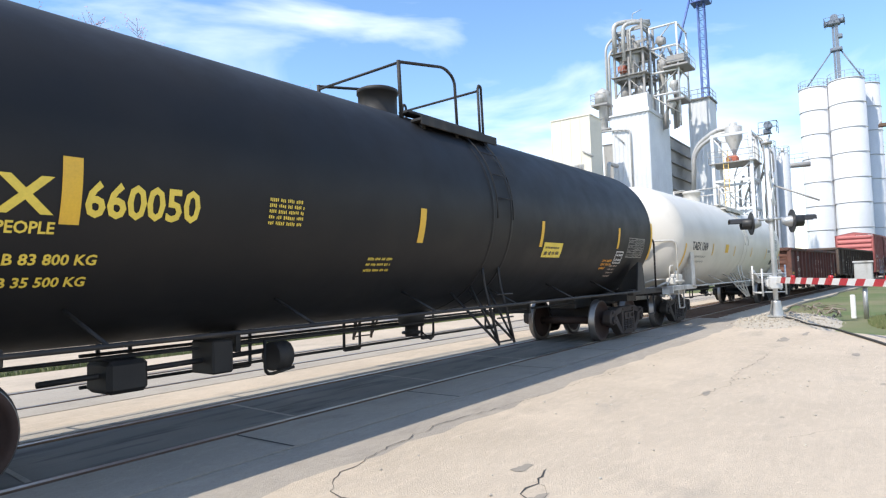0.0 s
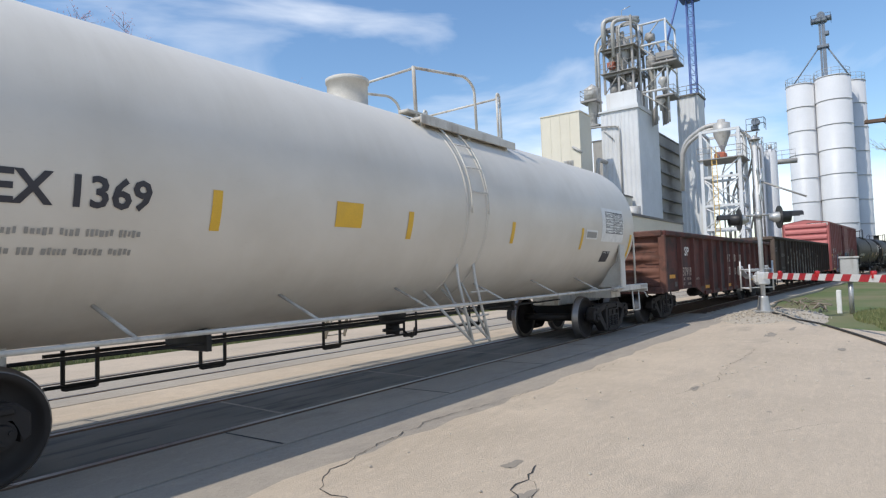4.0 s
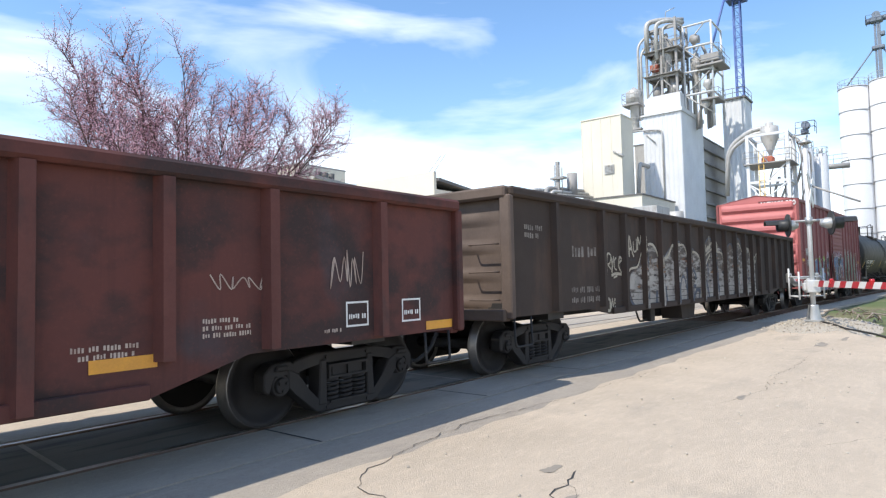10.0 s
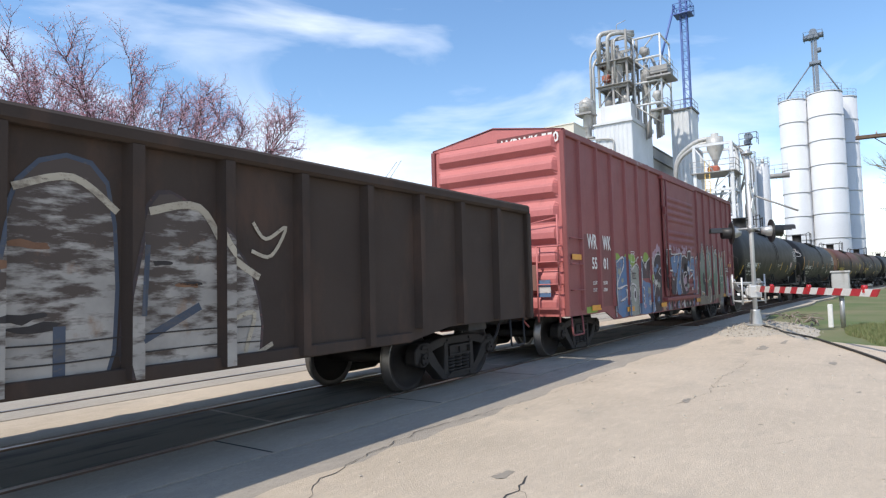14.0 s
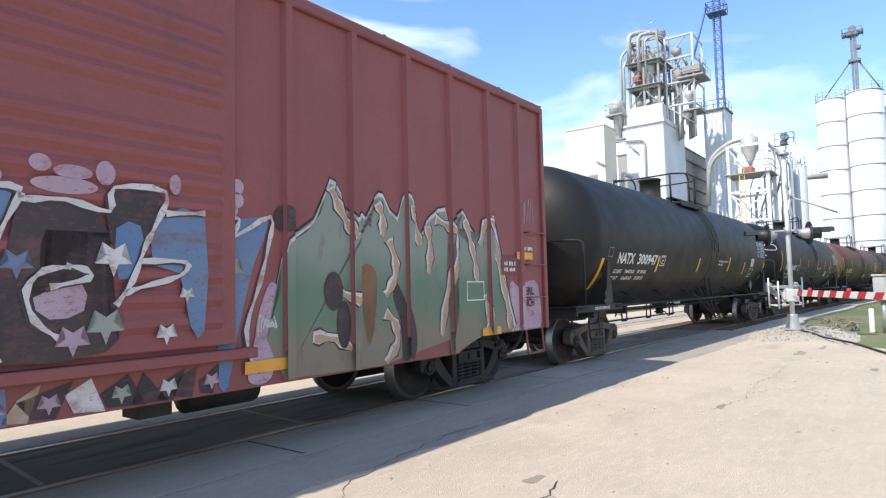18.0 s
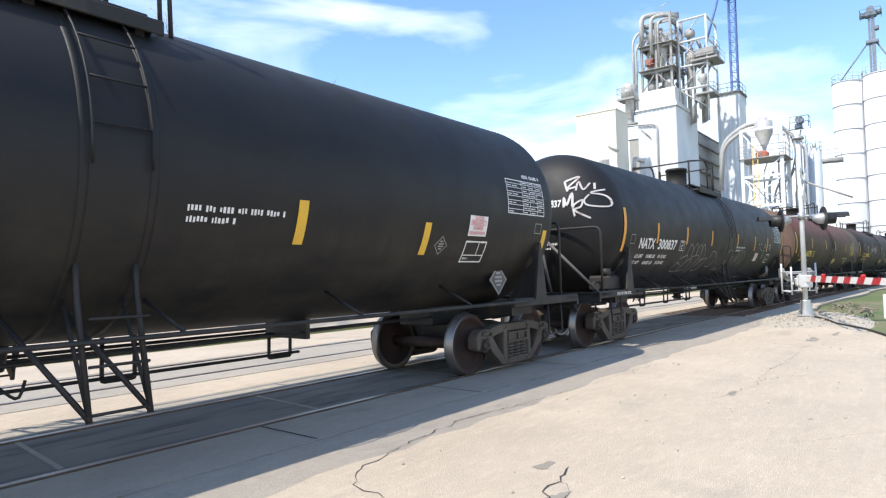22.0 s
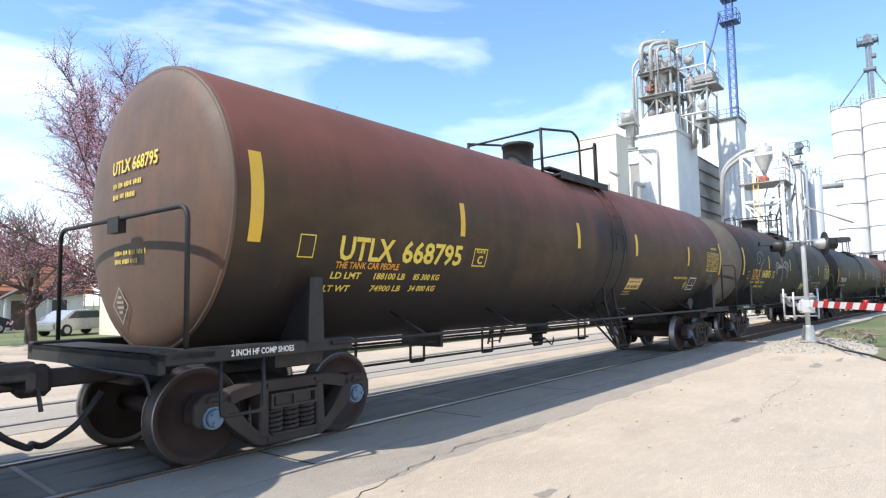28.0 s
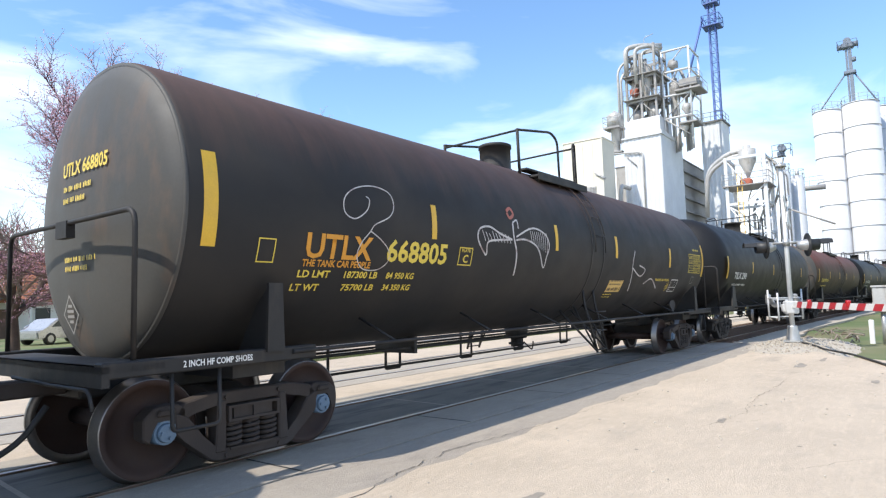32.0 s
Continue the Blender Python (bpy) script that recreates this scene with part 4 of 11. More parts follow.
def coupler(car, x, s, material):
    """Drawbar and knuckle at an end; s is the way out."""
    bm = bmesh.new()
    rbox(bm, min(x, x - s * 0.75), max(x, x - s * 0.75), -0.09, 0.09, 0.78, 0.94, 0.02)
    rbox(bm, x - 0.14, x + 0.14, -0.19, 0.02, 0.72, 1.0, 0.05)
    rbox(bm, x - 0.10, x + 0.10, 0.02, 0.17, 0.74, 0.98, 0.05)
    part("coupler", bm, material, car, "cast knuckle coupler")
    bm = bmesh.new()
    pipe(bm, bend([(x - s * 0.5, -0.3, 0.72), (x - s * 0.3, -0.32, 0.45), (x - s * 0.05, -0.25, 0.30), (x, -0.12, 0.32)], 0.15, 5), 0.028, 8)
    part("air_hose", bm, M_CABLE, car, "black rubber brake hose")


def on_tank(bm, R, zc, x, z, lift=0.006):
    """Lays a flat bmesh on the near side of a tank, its corner at x and height z."""
    a0 = math.asin(max(-1, min(1, (z - zc) / R)))
    for v in bm.verts:
        a = a0 + v.co.y / R
        v.co = Vector((x + v.co.x, -(R + lift) * math.cos(a), zc + (R + lift) * math.sin(a)))
    return bm


def on_head(bm, R, zc, x, depth, y, z, lift=0.008):
    for v in bm.verts:
        yy, zz = y - v.co.x, z + v.co.y
        r = min(0.98, math.hypot(yy, zz - zc) / R)
        v.co = Vector((x - depth * math.sqrt(1 - r * r) - lift, yy, zz))
    return bm


def on_side(bm, x, z, y):
    for v in bm.verts:
        v.co = Vector((x + v.co.x, y, z + v.co.y))
    return bm


def diamond_mesh(s):
    bm = bmesh.new()
    for k, w in ((0, s), (1, s * 0.86)):
        if k == 0:
            pts = [(0, -s), (s, 0), (0, s), (-s, 0)]
            inn = [(0, -w * 0.88), (w * 0.88, 0), (0, w * 0.88), (-w * 0.88, 0)]
            vo, vi = [bm.verts.new((*p, 0)) for p in pts], [bm.verts.new((*p, 0)) for p in inn]
            for i in range(4):
                bm.faces.new((vo[i], vo[(i + 1) % 4], vi[(i + 1) % 4], vi[i]))
    for i in range(4):
        w = 0.5 * s * (1 - abs(i - 1.5) / 3)
        y = s * (-0.42 + 0.26 * i)
        bm.faces.new([bm.verts.new((*p, 0)) for p in ((-w, y), (w, y), (w, y + s * 0.14), (-w, y + s * 0.14))])
    return bm


def tank_car(label, c0, c1, f, r, shell, frame, key, R=1.52, zc=2.51, heads="round", x_head=7.55, dome=-0.3, deck=(-0.6, 1.9), strap=0.75,
             head_mat=None, rail_x=(-1.0, 0.25, 1.2), rail_mat=None, dome_h=0.40, slim_leg=False, leg_top=1.75, rail_in=0.72, leg_w=(0.10, 0.08), leg_in=0.0):
    car = thing("tank_car", label, "tank car", "cars of the freight train")
    mid = (c0 + c1) / 2
    half = (c1 - c0) / 2
    rail_mat = rail_mat or frame
    # shell and heads
    bm = bmesh.new()
    if heads == "round":
        D = 0.85
        prof = [(-x_head + D - D * math.cos(a), R * math.sin(a)) for a in (i * math.pi / 2 / 12 for i in range(0, 13))]
        prof[0] = (prof[0][0], 0.001)
        body = [(x, R) for x in (-5, -2.5, 0, 2.5, 5)]
        lathe(bm, prof + body + [(-a, b) for a, b in prof[::-1]], (0, 0, zc), 64)
        part("tank", bm, shell, car)
        depth, hx = D, -x_head + D
    else:
        xs = [-x_head, -x_head + 0.03] + [-5, -2.5, 0, 2.5, 5] + [x_head - 0.03, x_head]
        lathe(bm, [(x, R if 0 < i < len(xs) - 1 else R - 0.02) for i, x in enumerate(xs)], (0, 0, zc), 64)
        part("tank", bm, shell, car)
        depth, hx = 0.22, -x_head
        for s in (-1, 1):
            bm = bmesh.new()
            lathe(bm, [(s * (x_head + 0.22 * math.sqrt(max(0, 1 - q * q))), max(0.001, (R - 0.02) * q)) for q in (0, 0.2, 0.4, 0.6, 0.75, 0.87, 0.95, 1.0)], (0, 0, zc), 64)
            lathe(bm, [(s * (x_head - 0.005), R - 0.02), (s * (x_head + 0.03), R - 0.015), (s * (x_head + 0.03), R - 0.05)], (0, 0, zc), 64)
            part("tank_head", bm, head_mat or shell, car, "dished tank end")
    # bands
    for x in (strap - 0.24, strap + 0.29):
        bm = bmesh.new()
        lathe(bm, [(x - 0.035, R), (x - 0.035, R + 0.004), (x + 0.035, R + 0.004), (x + 0.035, R)], (0, 0, zc), 64)
        part("band", bm, shell, car)
    # saddles, sills, platforms
    for s, xt in ((-1, f - mid), (1, r - mid)):
        bm = bmesh.new()
        rbox(bm, min(s * (half - 0.75), xt - s * 1.2), max(s * (half - 0.75), xt - s * 1.2), -0.33, 0.33, 0.74, 1.06, 0.02)
        box(bm, xt - 0.3, xt + 0.3, -1.2, 1.2, 0.86, 1.02)
        cyl(bm, (xt, 0, 0.72), (xt, 0, 0.88), 0.2, None, 12)
        part("stub_sill", bm, frame, car)
        bm = bmesh.new()
        xe0, xe1 = s * (half - 0.45), s * (half - 2.55)
        box(bm, min(xe0, xe0 - s * 0.5), max(xe0, xe0 - s * 0.5), -1.45, 1.45, 1.05, 1.10)
        for q in (-1, 1):
            rbox(bm, min(xe0, xe1), max(xe0, xe1), q * 1.38 - 0.07, q * 1.38 + 0.07, 1.0, 1.13, 0.012)
        box(bm, min(xe0, xe0 - s * 0.06), max(xe0, xe0 - s * 0.06), -1.45, 1.45, 0.94, 1.10)
        part("end_platform", bm, frame, car)
        for q in (-1, 1):
            bm = bmesh.new()
            xl = xt * 0.99 - s * (0.02 + leg_in)
            wl_, wt_ = leg_w if slim_leg else (0.27, 0.13)
            extrude(bm, [(xl - wl_, 1.1), (xl + wl_, 1.1), (xl + wt_, leg_top), (xl - wt_, leg_top)], q * 1.48, q * 1.44, "y")
            extrude(bm, [(q * 0.9, 1.1), (q * 1.40, 1.1), (q * 1.42, 1.75), (q * 1.2, 1.55)], xl - 0.02, xl + 0.02, "x")
            box(bm, xl - 0.05, xl + 0.05, min(q * 1.36, q * 1.45), max(q * 1.36, q * 1.45), 1.12, leg_top - 0.1)
            part("saddle_leg", bm, frame, car)
        bm = bmesh.new()
        xr = s * (half - rail_in)
        xo = s * (half - 0.5) if rail_in > 0.8 else xr
        pipe(bm, bend([(xr, -1.38, 1.1), (xr, -1.38, 2.36), (xo, -0.5, 2.36), (xo, 0.5, 2.36), (xr, 1.38, 2.36), (xr, 1.38, 1.1)], 0.15, 5), 0.024, 8)
        box(bm, xo - 0.03, xo + 0.05, -0.12, 0.12, 2.22, 2.38)
        part("end_railing", bm, rail_mat, car)
        xa = s * (half - 1.25)
        for q in (-1, 1):
            bm = bmesh.new()
            pipe(bm, bend([(xa - 0.22, q * 1.40, 1.02), (xa - 0.22, q * 1.42, 0.52), (xa + 0.22, q * 1.42, 0.52), (xa + 0.22, q * 1.40, 1.02)], 0.05, 3), 0.018, 6)
            part("sill_step", bm, rail_mat, car)
        bm = bmesh.new()
        pipe(bm, bend([(s * (half - 0.3), -0.1, 0.98), (s * (half - 0.4), -0.6, 0.93), (s * (half - 0.4), -1.35, 0.93), (s * (half - 0.4), -1.42, 0.78)], 0.08, 4), 0.016, 6)
        part("uncoupling_lever", bm, rail_mat, car)
        coupler(car, s * half, s, M_TRUCK)
        bogie(car, xt, key)
    # top fittings
    bm = bmesh.new()
    z0 = zc + R - 0.12
    lathe(bm, [(z0, 0.33), (z0 + 0.12, 0.33), (z0 + 0.14, 0.30), (zc + R + dome_h - 0.06, 0.30), (zc + R + dome_h - 0.06, 0.32), (zc + R + dome_h, 0.32), (zc + R + dome_h + 0.02, 0.28), (zc + R + dome_h + 0.03, 0.001)], (dome, 0, 0), 28, "z")
    part("valve_housing", bm, frame, car, "round valve housing with a flat cover")
    for q in (-0.98, -0.76):
        zq = zc + math.sqrt(R * R - q * q) + 0.06
        pl = bmesh.new()
        rbox(pl, deck[0], deck[1], q - 0.09, q + 0.10, zq, zq + 0.045, 0.01)
        part("top_plank", pl, frame, car)
    bm = bmesh.new()
    zq = zc + math.sqrt(R * R - 0.98 * 0.98) + 0.06
    rbox(bm, deck[0] - 0.02, deck[1] + 0.02, -1.10, -1.075, zq - 0.06, zq + 0.07, 0.008)
    part("deck_channel", bm, frame, car)
    for x in (deck[0] + 0.15, (deck[0] + deck[1]) / 2, deck[1] - 0.15):
        bm = bmesh.new()
        box(bm, x - 0.04, x + 0.04, -1.0, -0.55, zc + 1.1, zc + math.sqrt(R * R - 0.9 * 0.9) + 0.07)
        part("plank_bracket", bm, frame, car)
    # a railing round the manway: along both sides, across both ends, open at the ladder
    b, c, d = rail_x
    zs = zc + math.sqrt(R * R - 0.8 * 0.8)
    for q in (-1, 1):
        y = q * 0.82
        bm = bmesh.new()
        pipe(bm, bend([(b, y, zs + 0.78), (c, y, zs + 0.98), (c + 0.26, y, zs + 0.86), (c + 0.30, y, zs - 0.04)], 0.16, 5), 0.024, 8)
        part("side_rail", bm, rail_mat, car)
        for x, top in ((b, zs + 0.80), (d, zs + 0.86), (d + 0.1, zs + 0.80)):
            bm = bmesh.new()
            pipe(bm, [(x + 0.03, y, zs - 0.04), (x, y, top)], 0.028 if x == b else 0.022, 8)
            part("rail_post", bm, rail_mat, car)
        bm = bmesh.new()
        pipe(bm, bend([(d, y, zs + 0.84), (d + 0.03, y, zs + 0.93), (d + 0.10, y, zs + 0.90), (d + 0.1, y, zs + 0.78)], 0.04, 3), 0.022, 8)
        part("rail_cap", bm, rail_mat, car)
    for x, z in ((b, zs + 0.77), (d, zs + 0.82)):
        bm = bmesh.new()
        pipe(bm, [(x, -0.82, z), (x, 0.82, z - 0.04)], 0.021, 8)
        part("cross_rail", bm, rail_mat, car)
    # ladder over the shoulder, hanging step below, on the near and far side
    for q in (-1, 1):
        bm = bmesh.new()
        for x in (strap - 0.2, strap + 0.25):
            pts = [(x, q * (R + 0.05) * math.cos(t), zc + (R + 0.05) * math.sin(t)) for t in (1.02 - 0.11 * i for i in range(11))]
            pipe(bm, pts, 0.012, 6)
        for t in (0.86, 0.62, 0.36, 0.12):
            y, z = q * (R + 0.05) * math.cos(t), zc + (R + 0.05) * math.sin(t)
            pipe(bm, [(strap - 0.2, y, z), (strap + 0.25, y, z)], 0.010, 6)
        part("ladder", bm, shell if shell is not M_WHITETANK else rail_mat, car)
        for x in (strap - 0.2, strap + 0.25):
            bm = bmesh.new()
            t = -0.62
            yy, zz = q * R * math.cos(t), zc + R * math.sin(t)
            pipe(bm, bend([(x, yy * 1.01, zz + 0.06), (x, yy * 1.03, zz - 0.2), (x, q * (R - 0.02), 0.5)], 0.1, 3), 0.024, 6)
            pipe(bm, [(x, q * (R - 0.02), 0.52), (x - 0.42, q * 0.95, 1.30)], 0.022, 6)
            pipe(bm, [(x, q * (R - 0.02), 0.52), (x, q * 1.0, 1.42)], 0.018, 6)
            part("step_hanger", bm, rail_mat, car)
        for z in (1.25, 0.9, 0.55):
            bm = bmesh.new()
            pipe(bm, [(strap - 0.2, q * (R - 0.03), z), (strap + 0.25, q * (R - 0.03), z)], 0.013, 6)
            part("rung", bm, rail_mat, car)
        bm = bmesh.new()
        xa, xb = f - mid + 1.7, r - mid - 1.7
        yb = q * (R - 0.05)
        pipe(bm, [(xa - 1.5, yb, 1.08), (xb + 1.5, yb, 1.08)], 0.024, 6)
        for i in range(6):
            x = xa + (xb - xa) * i / 5
            t = -0.86
            pipe(bm, [(x, yb, 1.08), (x - 0.12, q * R * math.cos(t), zc + R * math.sin(t))], 0.018, 5)
        part("side_handrail", bm, rail_mat, car)
    # belly: far-side pipes on hangers, outlet valve, brake gear
    for z in (0.80, 0.46):
        bm = bmesh.new()
        pipe(bm, [(-4.6, 0.9, z), (4.1, 0.9, z)], 0.022, 6)
        part("belly_pipe", bm, M_FRAME, car)
    for x in (-4.4, -2.75, -0.6, 1.4, 3.6):
        bm = bmesh.new()
        pipe(bm, bend([(x, 0.9, 1.32), (x, 0.92, 0.42), (x + 0.36, 0.92, 0.42), (x + 0.36, 0.9, 1.32)], 0.03, 2), 0.024, 6)
        part("pipe_hanger", bm, M_FRAME, car)
    bm = bmesh.new()
    cyl(bm, (0.0, 0, zc - R + 0.05), (0.0, 0, 0.78), 0.24, 0.2, 14)
    cyl(bm, (0.0, 0, 0.78), (0.0, 0, 0.62), 0.11, 0.11, 12)
    cyl(bm, (0.0, 0, 0.70), (0.0, 0, 0.66), 0.16, 0.16, 8)
    pipe(bm, bend([(0.08, -0.12, 0.7), (0.25, -0.2, 0.52), (0.3, -0.2, 0.7)], 0.08, 3), 0.014, 5)
    part("outlet_valve", bm, M_FRAME, car)
    bm = bmesh.new()
    pipe(bm, [(f - mid + 1.2, 0.25, 0.82), (r - mid - 1.2, 0.25, 0.82)], 0.022, 6)
    pipe(bm, [(f - mid + 1.2, -0.35, 0.88), (-1.0, -0.3, 0.84), (r - mid - 1.2, -0.35, 0.88)], 0.018, 6)
    for x in (-3.5, 3.2):
        box(bm, x - 0.03, x + 0.03, -0.4, 0.4, 0.78, 1.02)
    part("brake_rigging", bm, M_FRAME, car)
    car["hx"], car["depth"] = hx, depth
    CARS.append((car, mid, f, r))
    return car, R, zc, hx, depth


def reflectors(car, R, zc, places, material=None):
    for x, z0, z1, w in places:
        bm = on_tank(rect_mesh(w, z1 - z0), R, zc, x - w / 2, z0, 0.005)
        part("reflector_strip", bm, material or M_YELLOW, car, "yellow reflector strip")


def letter(car, R, zc, words, x, z, size, material, narrow=0.85, name="lettering", width=None):
    bm = text_mesh(words, size, 1.0)
    if width:
        k = width / max(v.co.x for v in bm.verts)
        for v in bm.verts:
            v.co.x *= k
    else:
        for v in bm.verts:
            v.co.x *= narrow
    return part(name, on_tank(bm, R, zc, x, z), material, car)


def small_print(car, R, zc, x, z, width, height, material, seed, word=0.16):
    return part("small_print", on_tank(bars_mesh(width, height, word, seed), R, zc, x, z), material, car)


def head_letters(car, R, zc, hx, depth, lines, material):
    for words, y, z, size, width in lines:
        if words:
            bm = text_mesh(words, size, 1.0, 0.05)
            k = width / max(v.co.x for v in bm.verts)
            for v in bm.verts:
                v.co.x *= k
            bmesh.ops.subdivide_edges(bm, edges=[e for e in bm.edges if e.calc_length() > 0.1], cuts=1)
        else:
            bm = bars_mesh(width, size, 0.12, int(z * 100))
        part("head_lettering", on_head(bm, R, zc, hx, depth, y, z, 0.015), material, car)


def placard(car, R, zc, x, z, s, material, back=None):
    """An upright diamond plate on a bracket before the tank's side."""
    y = -R * math.cos(math.asin((z - zc) / R)) - 0.12
    bm = bmesh.new()
    extrude(bm, [(x, z - s), (x + s, z), (x, z + s), (x - s, z)], y, y + 0.012, "y")
    plate = part("placard", bm, back or M_GREYSTEEL, car, "diamond hazard placard holder")
    part("placard_print", on_side(diamond_mesh(s * 0.95), x, z, y - 0.004), material, plate)
    bm = bmesh.new()
    box(bm, x - 0.03, x + 0.03, y + 0.012, y + 0.16, z - 0.04, z + 0.04)
    part("placard_bracket", bm, M_GREYSTEEL, plate)


def gondola(label, c0, c1, f, r, x0, x1, z_end, z_mid, z_top, belly, posts, body, end_mat, key, rib_n, W=1.54, bulge=0.07, post_mat=None):
    car = thing("gondola_car", label, "gondola car", "cars of the freight train")
    mid, half = (c0 + c1) / 2, (c1 - c0) / 2
    side = [(x0, z_end), (x0 + 0.02, z_top), (x1 - 0.02, z_top), (x1, z_end), (belly + 0.9, z_end), (belly, z_mid), (-belly, z_mid), (-belly - 0.9, z_end)]
    for q in (-1, 1):
        bm = bmesh.new()
        extrude(bm, side, q * W, q * (W - 0.03), "y")
        part("side_sheet", bm, body, car)
        bm = bmesh.new()
        rbox(bm, x0, x1, min(q * (W - 0.08), q * (W + 0.11)), max(q * (W - 0.08), q * (W + 0.11)), z_top - 0.02, z_top + 0.12, 0.03)
        part("top_chord", bm, body, car)
        for x in posts:
            zb = z_mid if abs(x) < belly else z_end
            bm = bmesh.new()
            extrude(bm, [(x - 0.085, q * W), (x - 0.05, q * (W + 0.1)), (x + 0.05, q * (W + 0.1)), (x + 0.085, q * W)], zb + 0.03, z_top - 0.02, "z")
            part("side_post", bm, post_mat or body, car)
        bm = bmesh.new()
        rbox(bm, -belly, belly, min(q * W, q * (W + 0.05)), max(q * W, q * (W + 0.05)), z_mid, z_mid + 0.12, 0.01)
        part("side_sill", bm, body, car)
    bm = bmesh.new()
    box(bm, x0 + 0.05, x1 - 0.05, -W + 0.04, W - 0.04, z_end + 0.12, z_end + 0.2)
    part("floor", bm, M_FRAME, car)
    bm = bmesh.new()
    rbox(bm, -half + 0.7, half - 0.7, -0.3, 0.3, 0.72, z_end + 0.1, 0.02)
    for x in (f - mid, r - mid):
        box(bm, x - 0.25, x + 0.25, -W + 0.1, W - 0.1, 0.82, z_end + 0.1)
        cyl(bm, (x, 0, 0.72), (x, 0, 0.86), 0.2, None, 12)
    part("centre_sill", bm, M_FRAME, car)
    for s, xe in ((-1, x0), (1, x1)):
        bm = bmesh.new()
        n = rib_n * 12
        rows = []
        for i in range(n + 1):
            t = i / n
            z = z_end + 0.1 + (z_top - z_end - 0.1) * t
            k = max(0.0, math.sin(t * rib_n * 2 * math.pi)) ** 0.8 * bulge
            sag = 0.03 * math.sin(t * 9 + 1)
            rows.append([bm.verts.new((xe + s * (k * (1 if abs(y) < 1.3 else 0) + (0.02 * math.sin(3 * y + 5 * t) + sag * 0.3) * (bulge > 0.06)) - s * 0.06, y, z)) for y in (-W + 0.06, -1.3, -0.8, -0.3, 0.3, 0.8, 1.3, W - 0.06)])
        for a, b in zip(rows, rows[1:]):
            for j in range(7):
                fc = bm.faces.new((a[j], a[j + 1], b[j + 1], b[j]))
                fc.smooth = True
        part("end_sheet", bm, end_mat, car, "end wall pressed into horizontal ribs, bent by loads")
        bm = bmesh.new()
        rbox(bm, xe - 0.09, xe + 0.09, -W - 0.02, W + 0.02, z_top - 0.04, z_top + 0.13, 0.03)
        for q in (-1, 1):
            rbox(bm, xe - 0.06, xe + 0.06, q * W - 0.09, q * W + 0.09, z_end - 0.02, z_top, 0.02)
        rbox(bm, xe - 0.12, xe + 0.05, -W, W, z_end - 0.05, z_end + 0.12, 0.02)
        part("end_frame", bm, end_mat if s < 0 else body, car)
        if s < 0:
            for z in (z_end + 0.25, z_end + 0.65, z_end + 1.05):
                bm = bmesh.new()
                pipe(bm, bend([(xe - 0.05, -W + 0.12, z), (xe - 0.16, -W + 0.14, z), (xe - 0.16, -W + 0.58, z), (xe - 0.05, -W + 0.6, z)], 0.04, 3), 0.013, 6)
                part("grab_iron", bm, end_mat, car)
            bm = bmesh.new()
            pipe(bm, [(xe - 0.1, 0.75, z_end), (xe - 0.1, 0.75, z_top)], 0.025, 6)
            lathe(bm, [(-0.03, 0.24), (0, 0.27), (0.03, 0.24), (0, 0.21), (-0.03, 0.24)], (xe - 0.22, 0.75, z_end + 0.9), 20)
            for i in range(3):
                a = i * math.pi / 3
                pipe(bm, [(xe - 0.22, 0.75 - 0.24 * math.cos(a), z_end + 0.9 - 0.24 * math.sin(a)), (xe - 0.22, 0.75 + 0.24 * math.cos(a), z_end + 0.9 + 0.24 * math.sin(a))], 0.012, 5)
            pipe(bm, [(xe - 0.22, 0.75, z_end + 0.9), (xe, 0.75, z_end + 0.9)], 0.025, 6)
            part("hand_brake", bm, end_mat, car, "spoked hand brake wheel")
        for q in (-1, 1):
            bm = bmesh.new()
            pipe(bm, bend([(xe - s * 0.15, q * (W - 0.02), z_end), (xe - s * 0.15, q * W, 0.5), (xe - s * 0.6, q * W, 0.5), (xe - s * 0.6, q * (W - 0.02), z_end)], 0.05, 3), 0.018, 6)
            part("sill_step", bm, M_FRAME, car)
        coupler(car, s * half, s, M_TRUCK)
    for x in (f - mid, r - mid):
        bogie(car, x, key)
    bm = bmesh.new()
    pipe(bm, [(-half + 3, 0.4, 0.68), (half - 3, 0.4, 0.68)], 0.02, 6)
    lathe(bm, [(-0.4, 0.001), (-0.38, 0.16), (0.38, 0.16), (0.4, 0.001)], (-1.2, -0.55, 0.62), 14)
    box(bm, -0.4, 0.4, -0.6, -0.2, 0.45, 0.75)
    part("brake_gear", bm, M_FRAME, car)
    CARS.append((car, mid, f, r))
    return car


# ---- spray paint on flat sides ----
def smooth_outline(pts, n=4):
    out = []
    k = len(pts)
    for i in range(k):
        p0, p1, p2, p3 = (Vector((*pts[(i + d) % k], 0)) for d in (-1, 0, 1, 2))
        for j in range(n):
            t = j / n
            out.append(0.5 * (2 * p1 + (p2 - p0) * t + (2 * p0 - 5 * p1 + 4 * p2 - p3) * t * t + (3 * p1 - p0 - 3 * p2 + p3) * t ** 3))
    return out


PAINT_FLOOR = [0.83]


